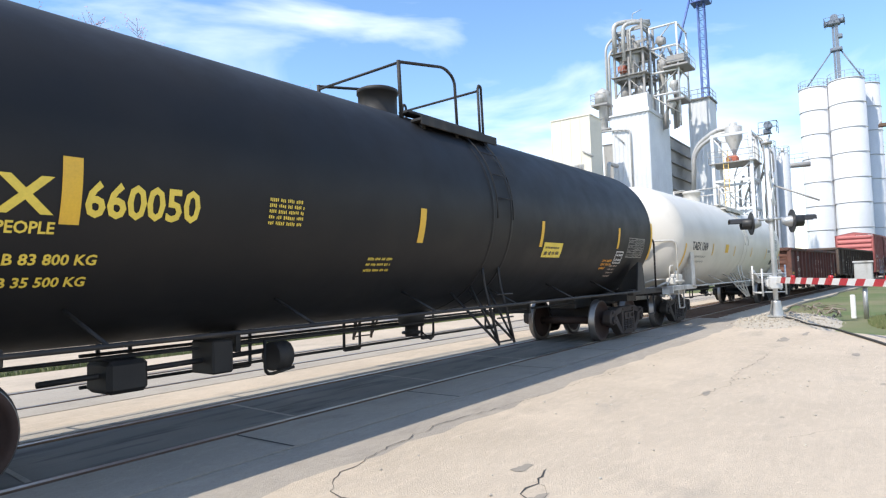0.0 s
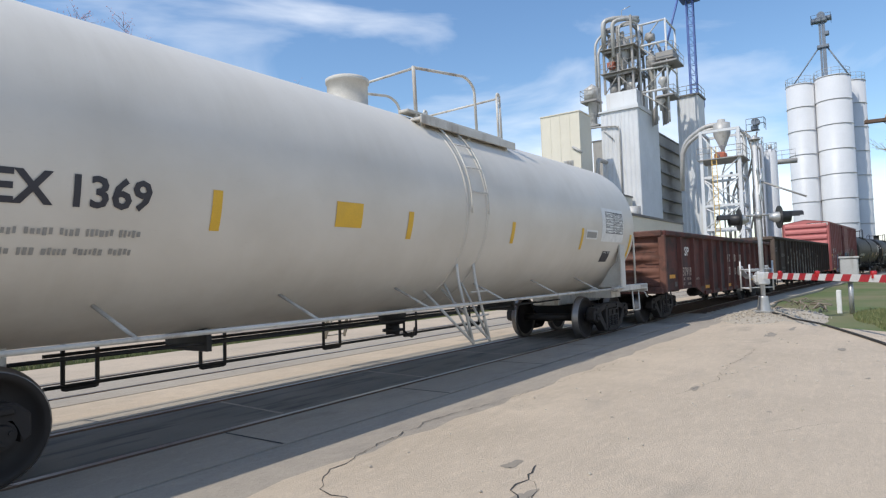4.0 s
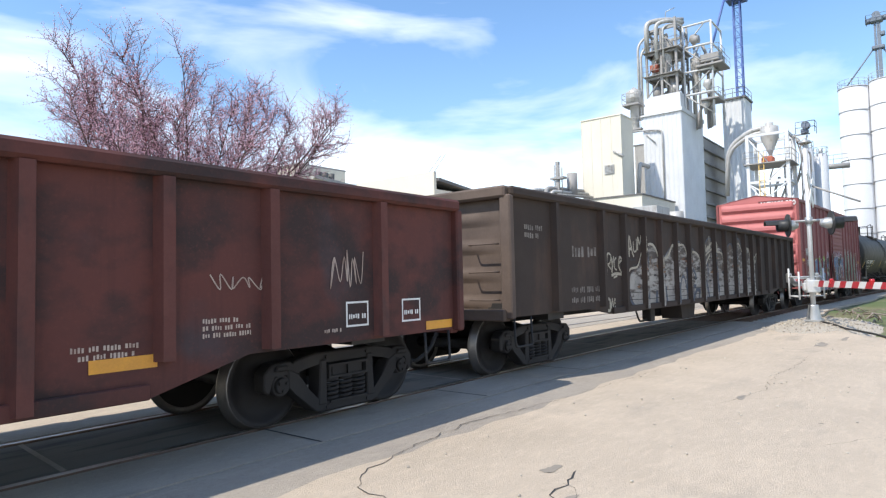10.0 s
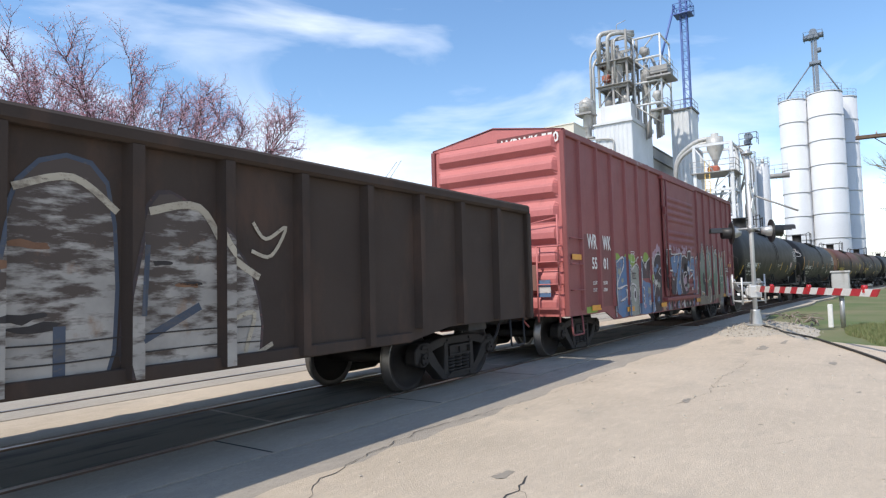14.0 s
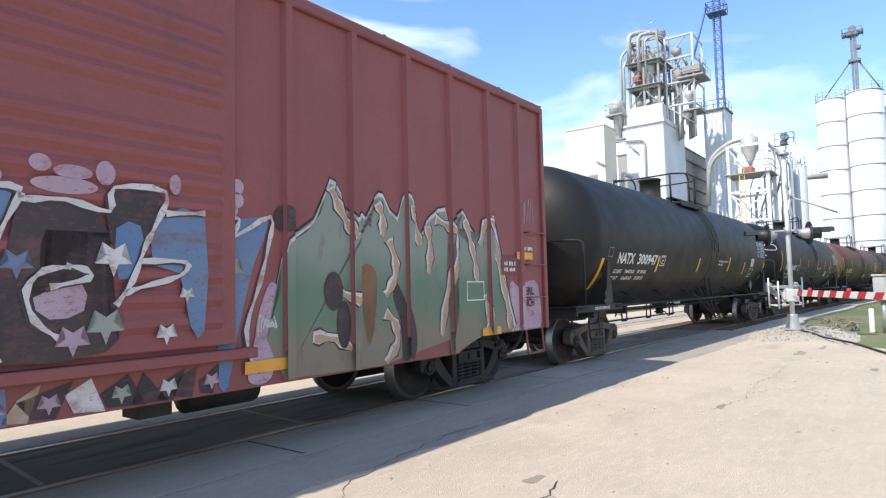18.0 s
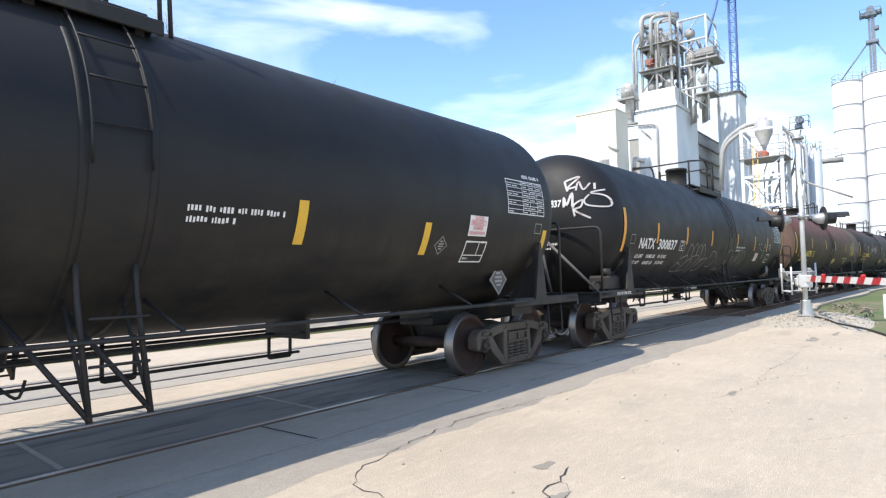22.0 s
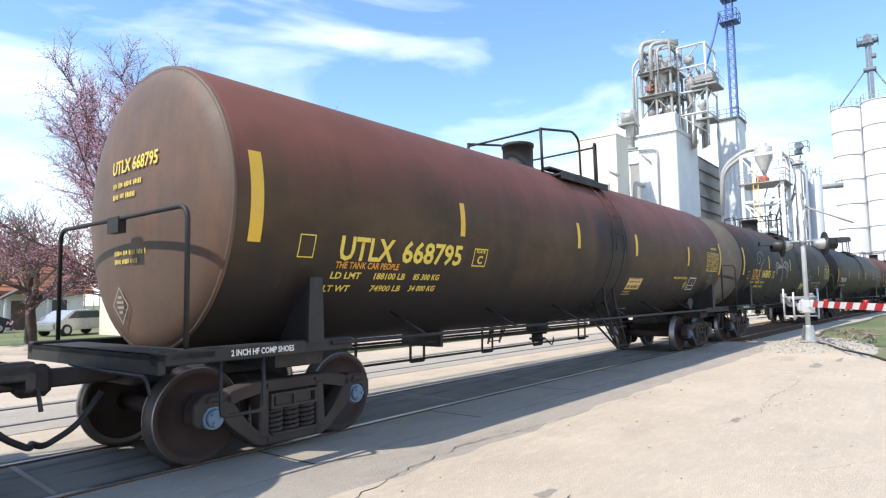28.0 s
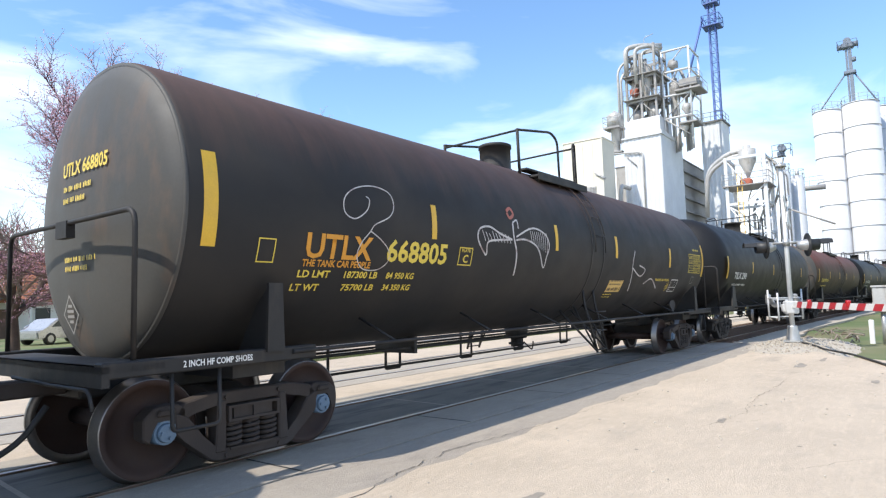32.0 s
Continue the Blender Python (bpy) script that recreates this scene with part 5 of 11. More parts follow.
def spray(car, pts, material, y, level, posts=(), proud=0.1, smooth=4):
    """One field of spray paint on the near side, carried over the posts that it crosses."""
    out = smooth_outline(pts, smooth) if smooth else [Vector((*p, 0)) for p in pts]
    for p in out:
        p.y = max(p.y, max(PAINT_FLOOR[0], 0.855 if abs(p.x) > 5.0 else 0.66))
    bm = bmesh.new()
    bm.faces.new([bm.verts.new((p.x, y - 0.004 - 0.0015 * level, p.y)) for p in out])
    bmesh.ops.triangulate(bm, faces=bm.faces[:])
    flat = bm.copy()
    for x in posts:
        if not min(p[0] for p in pts) - 0.1 < x < max(p[0] for p in pts) + 0.1:
            continue
        c = flat.copy()
        for co, no in (((x - 0.05, 0, 0), (-1, 0, 0)), ((x + 0.05, 0, 0), (1, 0, 0))):
            bmesh.ops.bisect_plane(c, geom=c.verts[:] + c.edges[:] + c.faces[:], plane_co=co, plane_no=no, clear_outer=True)
        for v in c.verts:
            v.co.y -= proud
        add_mesh(bm, c)
    flat.free()
    return part("graffiti", bm, material, car)


def grow(pts, d):
    cx, cz = sum(p[0] for p in pts) / len(pts), sum(p[1] for p in pts) / len(pts)
    w = max(p[0] for p in pts) - min(p[0] for p in pts)
    h = max(p[1] for p in pts) - min(p[1] for p in pts)
    return [(cx + (x - cx) * (1 + 2 * d / w), cz + (z - cz) * (1 + 2 * d / h)) for x, z in pts]


def disc(x, z, rx, rz, n=12):
    return [(x + rx * math.cos(6.2832 * i / n), z + rz * math.sin(6.2832 * i / n)) for i in range(n)]


def spray_mat(name, a, b, wear):
    """Old spray paint: uneven cover, scuffed and flaked through to what lies beneath."""
    m, nt, bs = node_mat(name)
    v = coords(nt)
    col = mix_node(nt, ramp_node(nt, noise_node(nt, v, 1.6), 0.38, 0.66), a, b)
    scuff = ramp_node(nt, noise_node(nt, coords(nt, (1.0, 1.0, 1.6)), 3.2, 7, 0.68), 0.54, 0.66)
    col = mix_node(nt, times_node(nt, scuff, 0.75), col, wear)
    flake = ramp_node(nt, noise_node(nt, coords(nt, (1.0, 1.0, 2.2)), 15, 4, 0.7), 0.58, 0.66)
    col = mix_node(nt, times_node(nt, flake, 0.7), col, wear)
    nt.links.new(col, bs.inputs["Base Color"])
    bs.inputs["Roughness"].default_value = 0.68
    bump_node(nt, bs, noise_node(nt, v, 40, 3, 0.6), 0.05, 0.006)
    return m


def worn_silver():
    """Silver paint, flaking in level streaks, more so higher up."""
    m, nt, b = node_mat("silver_spray_paint")
    v = coords(nt)
    col = mix_node(nt, ramp_node(nt, noise_node(nt, v, 2.5), 0.36, 0.64), (0.37, 0.345, 0.31), (0.25, 0.235, 0.215))
    add = nt.nodes.new("ShaderNodeMath")
    add.operation = "MULTIPLY_ADD"
    nt.links.new(height_of(nt), add.inputs[0])
    add.inputs[1].default_value = 0.16
    nt.links.new(noise_node(nt, coords(nt, (0.9, 0.9, 3.6)), 2.8, 6, 0.62), add.inputs[2])
    col = mix_node(nt, ramp_node(nt, add.outputs[0], 0.70, 0.82), col, (0.06, 0.042, 0.033))
    col = mix_node(nt, times_node(nt, ramp_node(nt, noise_node(nt, coords(nt, (1.6, 1.6, 1.0)), 2.0, 5, 0.6), 0.6, 0.7), 0.7), col, (0.22, 0.12, 0.06))
    nt.links.new(col, b.inputs["Base Color"])
    b.inputs["Roughness"].default_value = 0.6
    return m


P_SILVER = worn_silver()
P_CREAM = spray_mat("cream_spray_paint", (0.45, 0.40, 0.31), (0.34, 0.30, 0.23), (0.09, 0.065, 0.048))
P_NAVY = spray_mat("navy_spray_paint", (0.045, 0.06, 0.09), (0.07, 0.085, 0.115), (0.10, 0.09, 0.08))
P_WHITE = spray_mat("white_spray_paint", (0.58, 0.55, 0.53), (0.46, 0.43, 0.42), (0.24, 0.14, 0.12))
P_BLUE = spray_mat("blue_spray_paint", (0.085, 0.165, 0.30), (0.13, 0.19, 0.29), (0.16, 0.085, 0.085))
P_SAGE = spray_mat("grey_green_spray_paint", (0.30, 0.305, 0.255), (0.25, 0.265, 0.23), (0.19, 0.155, 0.135))


def faded_letters():
    """Sprayed in bands that melt into one another: grey-green, green, dusty tan."""
    m, nt, b = node_mat("banded_green_spray_paint")
    add = nt.nodes.new("ShaderNodeMath")
    add.operation = "MULTIPLY_ADD"
    nt.links.new(noise_node(nt, coords(nt, (0.8, 0.8, 1.2)), 1.6, 4), add.inputs[0])
    add.inputs[1].default_value = 0.5
    nt.links.new(height_of(nt), add.inputs[2])
    z = add.outputs[0]
    col = mix_node(nt, ramp_node(nt, z, 1.2, 1.5), (0.20, 0.165, 0.12), (0.115, 0.175, 0.115))
    col = mix_node(nt, ramp_node(nt, z, 1.8, 2.2), col, (0.21, 0.235, 0.195))
    worn = ramp_node(nt, noise_node(nt, coords(nt, (1.8, 1.8, 0.7)), 3.0, 6, 0.65), 0.56, 0.7)
    col = mix_node(nt, times_node(nt, worn, 0.6), col, (0.13, 0.085, 0.07))
    nt.links.new(col, b.inputs["Base Color"])
    b.inputs["Roughness"].default_value = 0.65
    return m


P_FADE = faded_letters()
P_LIME = spray_mat("lime_spray_paint", (0.23, 0.34, 0.055), (0.20, 0.30, 0.06), (0.21, 0.16, 0.06))
P_BLACK = spray_mat("black_spray_paint", (0.032, 0.025, 0.027), (0.055, 0.035, 0.036), (0.12, 0.05, 0.048))
P_LILAC = spray_mat("lilac_spray_paint", (0.42, 0.30, 0.35), (0.34, 0.23, 0.28), (0.24, 0.08, 0.08))
P_TAN = spray_mat("tan_spray_paint", (0.42, 0.27, 0.15), (0.36, 0.24, 0.15), (0.4, 0.36, 0.32))
P_DIM = surface("worn_off_lettering", (0.24, 0.21, 0.18), (0.08, 0.065, 0.055), 6, 60, 0.8, 0, 0, 0.45, 0.6)
P_RUST = surface("bare_rust_patch", (0.21, 0.11, 0.06), (0.12, 0.065, 0.042), 3, 40, 0.85, 0, 0.2)
P_GHOST = surface("dark_paint_ghost", (0.036, 0.031, 0.030), (0.026, 0.022, 0.021), 3, 40, 0.8, 0, 0.1)


def boxcar(label, c0, c1, f, r, x0, x1, z0, z1, posts, door, key, W=1.54):
    car = thing("boxcar", label, "boxcar", "cars of the freight train")
    mid, half = (c0 + c1) / 2, (c1 - c0) / 2
    for q in (-1, 1):
        bm = bmesh.new()
        box(bm, x0, x1, min(q * W, q * (W - 0.05)), max(q * W, q * (W - 0.05)), z0, z1)
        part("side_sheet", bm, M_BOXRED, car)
        for x in posts:
            bm = bmesh.new()
            extrude(bm, [(x - 0.07, q * W), (x - 0.04, q * (W + 0.055)), (x + 0.04, q * (W + 0.055)), (x + 0.07, q * W)], z0 + 0.1, z1 - 0.06, "z")
            part("side_post", bm, M_BOXRED, car)
        bm = bmesh.new()
        rbox(bm, x0, x1, min(q * (W - 0.04), q * (W + 0.06)), max(q * (W - 0.04), q * (W + 0.06)), z1 - 0.1, z1 + 0.02, 0.015)
        part("eave_rail", bm, M_BOXROOF, car)
        bm = bmesh.new()
        extrude(bm, [(x0 + 1.75, z0 + 0.06), (x0 + 2.4, z0 - 0.19), (x1 - 2.4, z0 - 0.19), (x1 - 1.75, z0 + 0.06)], q * (W - 0.002), q * (W - 0.04), "y")
        part("side_sill", bm, M_BOXRED, car)
        # sliding door with pressed ribs
        bm = bmesh.new()
        rbox(bm, door[0], door[1], min(q * (W + 0.03), q * (W + 0.075)), max(q * (W + 0.03), q * (W + 0.075)), z0 + 0.22, z1 - 0.16, 0.01)
        dr = part("door", bm, M_BOXRED, car, "sliding door with pressed horizontal ribs")
        n = 15
        for i in range(n):
            za = z0 + 0.36 + (z1 - z0 - 0.75) * i / n
            if i % 5 == 4:
                continue
            h = (z1 - z0 - 0.75) / n
            bm = bmesh.new()
            extrude(bm, [(q * (W + 0.075), za), (q * (W + 0.10), za + h * 0.3), (q * (W + 0.10), za + h * 0.55), (q * (W + 0.075), za + h * 0.85)], door[0] + 0.2, door[1] - 0.14, "x")
            part("door_rib", bm, M_BOXRED, dr)
        bm = bmesh.new()
        xb = door[0] + 0.10
        pipe(bm, [(xb, q * (W + 0.13), z0 + 0.2), (xb, q * (W + 0.13), z1 - 0.2)], 0.022, 6)
        box(bm, xb - 0.06, xb + 0.1, q * (W + 0.12) - 0.03, q * (W + 0.12) + 0.03, z0 + 0.72, z0 + 0.80)
        box(bm, xb - 0.14, xb - 0.02, q * (W + 0.1) - 0.03, q * (W + 0.1) + 0.03, z1 - 1.15, z1 - 0.95)
        pipe(bm, [(xb, q * (W + 0.15), z0 + 0.76), (xb + 0.35, q * (W + 0.15), z0 + 0.70)], 0.016, 6)
        part("lock_bar", bm, M_BOXRED, dr)
        for zz in (z0 + 0.14, z1 - 0.14):
            bm = bmesh.new()
            rbox(bm, door[0] - 0.1, door[1] + (0.1 if zz > 2 else 0.2), min(q * W, q * (W + 0.12)), max(q * W, q * (W + 0.12)), zz - 0.05, zz + 0.04, 0.01)
            part("door_track", bm, M_BOXRED, car)
    # roof
    bm = bmesh.new()
    extrude(bm, [(-W - 0.04, z1), (-W - 0.04, z1 + 0.03), (0, z1 + 0.27), (W + 0.04, z1 + 0.03), (W + 0.04, z1), (0, z1 + 0.22)], x0, x1, "x")
    for i in range(13):
        x = x0 + (x1 - x0) * i / 12
        for q in (-1, 1):
            vs = [bm.verts.new(p) for p in ((x - 0.04, q * (W + 0.04), z1 + 0.03), (x + 0.04, q * (W + 0.04), z1 + 0.03), (x + 0.04, 0, z1 + 0.275), (x - 0.04, 0, z1 + 0.275), (x, q * (W + 0.04), z1 + 0.045), (x, 0, z1 + 0.31))]
            bm.faces.new((vs[0], vs[4], vs[5], vs[3]))
            bm.faces.new((vs[4], vs[1], vs[2], vs[5]))
    part("roof", bm, M_BOXROOF, car)
    bm = bmesh.new()
    box(bm, x0 + 0.05, x1 - 0.05, -W + 0.05, W - 0.05, z0, z0 + 0.1)
    rbox(bm, -half + 0.7, half - 0.7, -0.32, 0.32, 0.72, z0 + 0.05, 0.02)
    for x in (f - mid, r - mid):
        cyl(bm, (x, 0, 0.7), (x, 0, 0.86), 0.2, None, 12)
        box(bm, x - 0.25, x + 0.25, -W + 0.1, W - 0.1, 0.82, z0 + 0.06)
    part("underframe", bm, M_FRAME, car)
    for s, xe in ((-1, x0), (1, x1)):
        bm = bmesh.new()
        ribs = 8
        n = ribs * 8
        rows = []
        for i in range(n + 1):
            t = i / n
            z = z0 + (z1 - z0) * t
            ph = (t * ribs) % 1
            k = 0.0 if ph < 0.18 else 0.095 * min(1, (ph - 0.18) / 0.14) * min(1, (1 - ph) / 0.3)
            rows.append([bm.verts.new((xe + s * k * (1 if abs(y) < 1.35 else 0), y, z)) for y in (-W + 0.03, -1.42, -1.34, 0, 1.34, 1.42, W - 0.03)])
        for a, b in zip(rows, rows[1:]):
            for j in range(6):
                bm.faces.new((a[j], a[j + 1], b[j + 1], b[j]))
        extrude(bm, [(-W + 0.03, z1 - 0.01), (W - 0.03, z1 - 0.01), (W, z1 + 0.04), (0, z1 + 0.26), (-W, z1 + 0.04)], xe - 0.02, xe + 0.02, "x")
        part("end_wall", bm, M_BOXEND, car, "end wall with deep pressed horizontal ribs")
        for q in (-1, 1):
            bm = bmesh.new()
            rbox(bm, xe - 0.05, xe + 0.05, q * W - 0.05, q * W + 0.05, z0, z1, 0.012)
            part("corner_post", bm, M_BOXRED, car)
        if s < 0:
            bm = bmesh.new()
            for z in (z0 + 0.15, z0 + 0.62, z0 + 1.05, z0 + 1.35):
                pipe(bm, bend([(xe - 0.02, -W + 0.08, z), (xe - 0.16, -W + 0.1, z), (xe - 0.16, -W + 0.55, z), (xe - 0.02, -W + 0.57, z)], 0.03, 3), 0.014, 6)
            for y in (-W + 0.1, -W + 0.55):
                pipe(bm, [(xe - 0.16, y, z0 - 0.1), (xe - 0.16, y, z0 + 1.35)], 0.018, 6)
            pipe(bm, [(xe - 0.14, -W + 0.1, z0 + 1.9), (xe - 0.14, W - 0.1, z0 + 1.45)], 0.014, 6)
            pipe(bm, [(xe - 0.16, -W + 0.1, z0 + 0.6), (xe - 0.16, -W + 0.1, z0 + 1.95)], 0.018, 6)
            part("end_ladder", bm, M_BOXEND, car)
            bm = bmesh.new()
            rbox(bm, xe - 0.16, xe - 0.1, -0.98, -0.48, z0 + 0.5, z0 + 1.0, 0.01)
            part("route_board", bm, M_BOARD, car, "brown wooden board on the end wall")
            bm = bmesh.new()
            rbox(bm, xe - 0.3, xe - 0.06, 0.45, 0.85, z0 + 0.5, z0 + 1.05, 0.06)
            lathe(bm, [(-0.03, 0.25), (0, 0.28), (0.03, 0.25), (0, 0.22), (-0.03, 0.25)], (xe - 0.36, 0.65, z0 + 0.85), 20)
            for i in range(3):
                a = i * math.pi / 3
                pipe(bm, [(xe - 0.36, 0.65 - 0.25 * math.cos(a), z0 + 0.85 - 0.25 * math.sin(a)), (xe - 0.36, 0.65 + 0.25 * math.cos(a), z0 + 0.85 + 0.25 * math.sin(a))], 0.013, 5)
            pipe(bm, [(xe - 0.2, 0.65, z0 + 0.5), (xe - 0.2, 0.65, z0 - 0.1)], 0.02, 6)
            part("hand_brake", bm, M_BOXEND, car, "hand brake with spoked wheel")
            bm = bmesh.new()
            rbox(bm, xe - 0.55, xe - 0.02, -0.85, 0.9, z0 + 0.08, z0 + 0.13, 0.01)
            for y in (-0.7, 0.7):
                pipe(bm, [(xe - 0.5, y, z0 + 0.08), (xe - 0.03, y, z0 - 0.2)], 0.02, 5)
            part("brake_step", bm, M_BOXEND, car)
        for q in (-1, 1):
            bm = bmesh.new()
            pipe(bm, bend([(xe - s * 0.12, q * W, z0), (xe - s * 0.12, q * (W + 0.03), 0.48), (xe - s * 0.62, q * (W + 0.03), 0.48), (xe - s * 0.62, q * W, z0)], 0.05, 3), 0.02, 6)
            part("sill_step", bm, M_BOXRED, car)
            for z in (z0 + 0.5, z0 + 1.0, z0 + 1.5):
                bm = bmesh.new()
                pipe(bm, bend([(xe - s * 0.08, q * W, z), (xe - s * 0.08, q * (W + 0.1), z), (xe - s * 0.6, q * (W + 0.1), z), (xe - s * 0.6, q * W, z)], 0.03, 3), 0.013, 6)
                part("side_grab_iron", bm, M_BOXRED, car)
        bm = bmesh.new()
        rbox(bm, min(xe, xe + s * 0.45), max(xe, xe + s * 0.45), -0.3, 0.3, 0.7, 1.02, 0.02)
        part("draft_gear", bm, M_FRAME, car)
        coupler(car, s * half, s, M_TRUCK)
    for x in (f - mid, r - mid):
        bogie(car, x, key)
    bm = bmesh.new()
    lathe(bm, [(-0.4, 0.001), (-0.38, 0.18), (0.38, 0.18), (0.4, 0.001)], (2.2, -0.7, 0.55), 14)
    box(bm, 1.3, 1.6, -0.9, -0.6, 0.42, 0.7)
    pipe(bm, [(-half + 3, 0.4, 0.62), (half - 3, 0.4, 0.62)], 0.02, 6)
    part("brake_gear", bm, M_FRAME, car)
    CARS.append((car, mid, f, r))
    return car


def flat_letters(car, words, x, z, width, size, y, material, seed=None):
    if words:
        bm = text_mesh(words, size, 1.0, 0)
        k = width / max(v.co.x for v in bm.verts)
        for v in bm.verts:
            v.co.x *= k
    else:
        bm = bars_mesh(width, size, size * 1.8, seed or int(abs(x * 100)))
    return part("lettering", on_side(bm, x, z, y - 0.006), material, car)


def block_letter(car, x, z, w, h, y, material, gap):
    """A plain worn block, open in its middle, where a faded letter of the railway's name stands."""
    bm = rect_mesh(w, h, 0.07, 0.06) if gap % 3 else rect_mesh(w, h, 0.09, 0.08)
    part("faded_block", on_side(bm, x, z, y - 0.006), material, car)


def tag(car, pts, r, material, y):
    """A sprayed line."""
    bm = bmesh.new()
    pts = smooth_line(pts)
    prev = None
    for i, p in enumerate(pts):
        a, b = pts[max(0, i - 1)], pts[min(len(pts) - 1, i + 1)]
        d = (b - a).normalized()
        n = Vector((-d.y, d.x, 0)) * r
        cur = [bm.verts.new(p + n), bm.verts.new(p - n)]
        if prev:
            bm.faces.new((prev[0], cur[0], cur[1], prev[1]))
        prev = cur
    return bm


def smooth_line(pts, n=5):
    v = [Vector((*p, 0)) for p in pts]
    v = [v[0]] + v + [v[-1]]
    out = []
    for p0, p1, p2, p3 in zip(v, v[1:], v[2:], v[3:]):
        for j in range(n):
            t = j / n
            out.append(0.5 * (2 * p1 + (p2 - p0) * t + (2 * p0 - 5 * p1 + 4 * p2 - p3) * t * t + (3 * p1 - p0 - 3 * p2 + p3) * t ** 3))
    return out + [v[-1]]


def scribble(seed, w, h, n):
    rnd = random.Random(seed)
    return [(w * i / n + rnd.uniform(-0.05, 0.05), h * (0.5 + 0.5 * (-1) ** i * rnd.uniform(0.5, 1))) for i in range(n + 1)]


# -- the train, from its head to its tail --
# black tank car
car, R, zc, hx, dp = tank_car("black tank car with yellow lettering and rounded ends", -0.89, 16.38, 0.64, 14.40, M_BLACKTANK, M_FRAME, "brown", x_head=8.1, dome=-0.65, deck=(-0.95, 1.0), strap=0.40, rail_x=(-1.1, 0.0, 0.93))
reflectors(car, R, zc, [(-5.67, 2.0, 2.5, 0.14), (-1.52, 1.98, 2.42, 0.12), (1.75, 2.0, 2.44, 0.1), (5.25, 2.04, 2.48, 0.1), (7.35, 1.82, 2.71, 0.12)])
letter(car, R, zc, "UTLX", -6.98, 2.07, 0.27, M_YLETTER, width=1.2)
letter(car, R, zc, "660050", -5.58, 2.07, 0.27, M_YLETTER, width=0.95)
letter(car, R, zc, "THE TANK CAR PEOPLE", -6.98, 1.93, 0.09, M_YLETTER, width=1.22)
letter(car, R, zc, "LB 83 800 KG", -6.12, 1.71, 0.09, M_YLETTER, width=0.70)
letter(car, R, zc, "LB 35 500 KG", -6.12, 1.55, 0.09, M_YLETTER, width=0.66)
small_print(car, R, zc, -7.0, 1.71, 0.8, 0.08, M_YLETTER, 3)
small_print(car, R, zc, -7.0, 1.55, 0.8, 0.08, M_YLETTER, 4)
for i in range(5):
    small_print(car, R, zc, -3.9, 2.31 - i * 0.055, 0.42, 0.035, M_YLETTER, 10 + i, 0.08)
for i in range(3):
    small_print(car, R, zc, -2.38, 1.76 - i * 0.065, 0.42, 0.035, M_YLETTER, 20 + i, 0.07)
part("emergency_label", on_tank(rect_mesh(0.72, 0.27), R, zc, 1.87, 1.83), M_YLETTER, car, "yellow emergency label with small print")
for i in range(2):
    part("small_print", on_tank(bars_mesh(0.6 - 0.08 * i, 0.07 - 0.035 * i, 0.1, 30 + i), R, zc, 1.94, 1.87 + i * 0.11, 0.012), M_BLETTER, car)
part("test_table", on_tank(table_mesh(1.02, 0.45, 8, 3), R, zc, 5.87, 1.86), M_GREYLETTER, car)
part("label_frame", on_tank(rect_mesh(0.42, 0.28, 0.08, 0.02), R, zc, 5.26, 1.73), M_WLETTER, car)
for i in range(2):
    small_print(car, R, zc, 5.31, 1.78 + i * 0.1, 0.3, 0.05, M_WLETTER, 40 + i, 0.12)
for i in range(3):
    small_print(car, R, zc, 4.67, 1.76 - 0.075 * i, 0.53 - 0.2 * (i == 2), 0.055, M_OLETTER, 44 + i, 0.2)
for i in range(4):
    small_print(car, R, zc, 5.2, 1.66 - 0.07 * i, 0.4 - 0.06 * (i % 2), 0.04, M_FADED, 47 + i, 0.14)

bm = bmesh.new()
rbox(bm, -5.0, -4.62, -0.6, -0.15, 0.56, 0.86, 0.04)
rbox(bm, -3.95, -3.7, -0.6, -0.2, 0.6, 0.95, 0.02)
cyl(bm, (-3.3, -0.7, 0.72), (-3.1, -0.7, 0.72), 0.16, None, 14)
pipe(bm, [(-5.5, -0.4, 0.72), (-3.0, -0.4, 0.76)], 0.03, 6)
pipe(bm, bend([(-3.3, -0.6, 0.9), (-3.3, -0.6, 0.5), (-2.9, -0.6, 0.55)], 0.1, 3), 0.02, 6)
part("brake_gear", bm, M_FRAME, car)

# white tank car
car, R, zc, hx, dp = tank_car("dirty white tank car with rounded ends and dark lettering", 16.38, 33.53, 18.40, 31.51, M_WHITETANK, M_WHITEFRAME, "dark", x_head=7.85, dome=-0.85, deck=(-0.5, 2.2), strap=0.2, rail_x=(-0.3, 1.1, 2.1), rail_mat=M_WHITEFRAME, slim_leg=True, leg_top=2.05, leg_w=(0.15, 0.14), leg_in=0.13, rail_in=1.15)
reflectors(car, R, zc, [(-6.93, 1.55, 2.36, 0.12), (-4.12, 1.98, 2.35, 0.1), (-1.33, 1.98, 2.33, 0.1), (1.32, 1.98, 2.33, 0.1), (4.1, 1.92, 2.35, 0.1), (6.88, 1.66, 2.34, 0.11)])
letter(car, R, zc, "TAEX 1369", -6.31, 2.12, 0.24, M_BLETTER, width=1.58)
for i in range(2):
    small_print(car, R, zc, -6.3, 1.9 - i * 0.14, 1.5, 0.06, M_GREYLETTER, 50 + i)
part("orange_label", on_tank(rect_mesh(0.42, 0.28), R, zc, -2.64, 2.08), M_YELLOW, car, "orange-yellow label")
part("white_panel", on_tank(rect_mesh(1.28, 0.72), R, zc, 5.1, 2.1, 0.004), M_WLETTER, car, "clean white repainted panel")
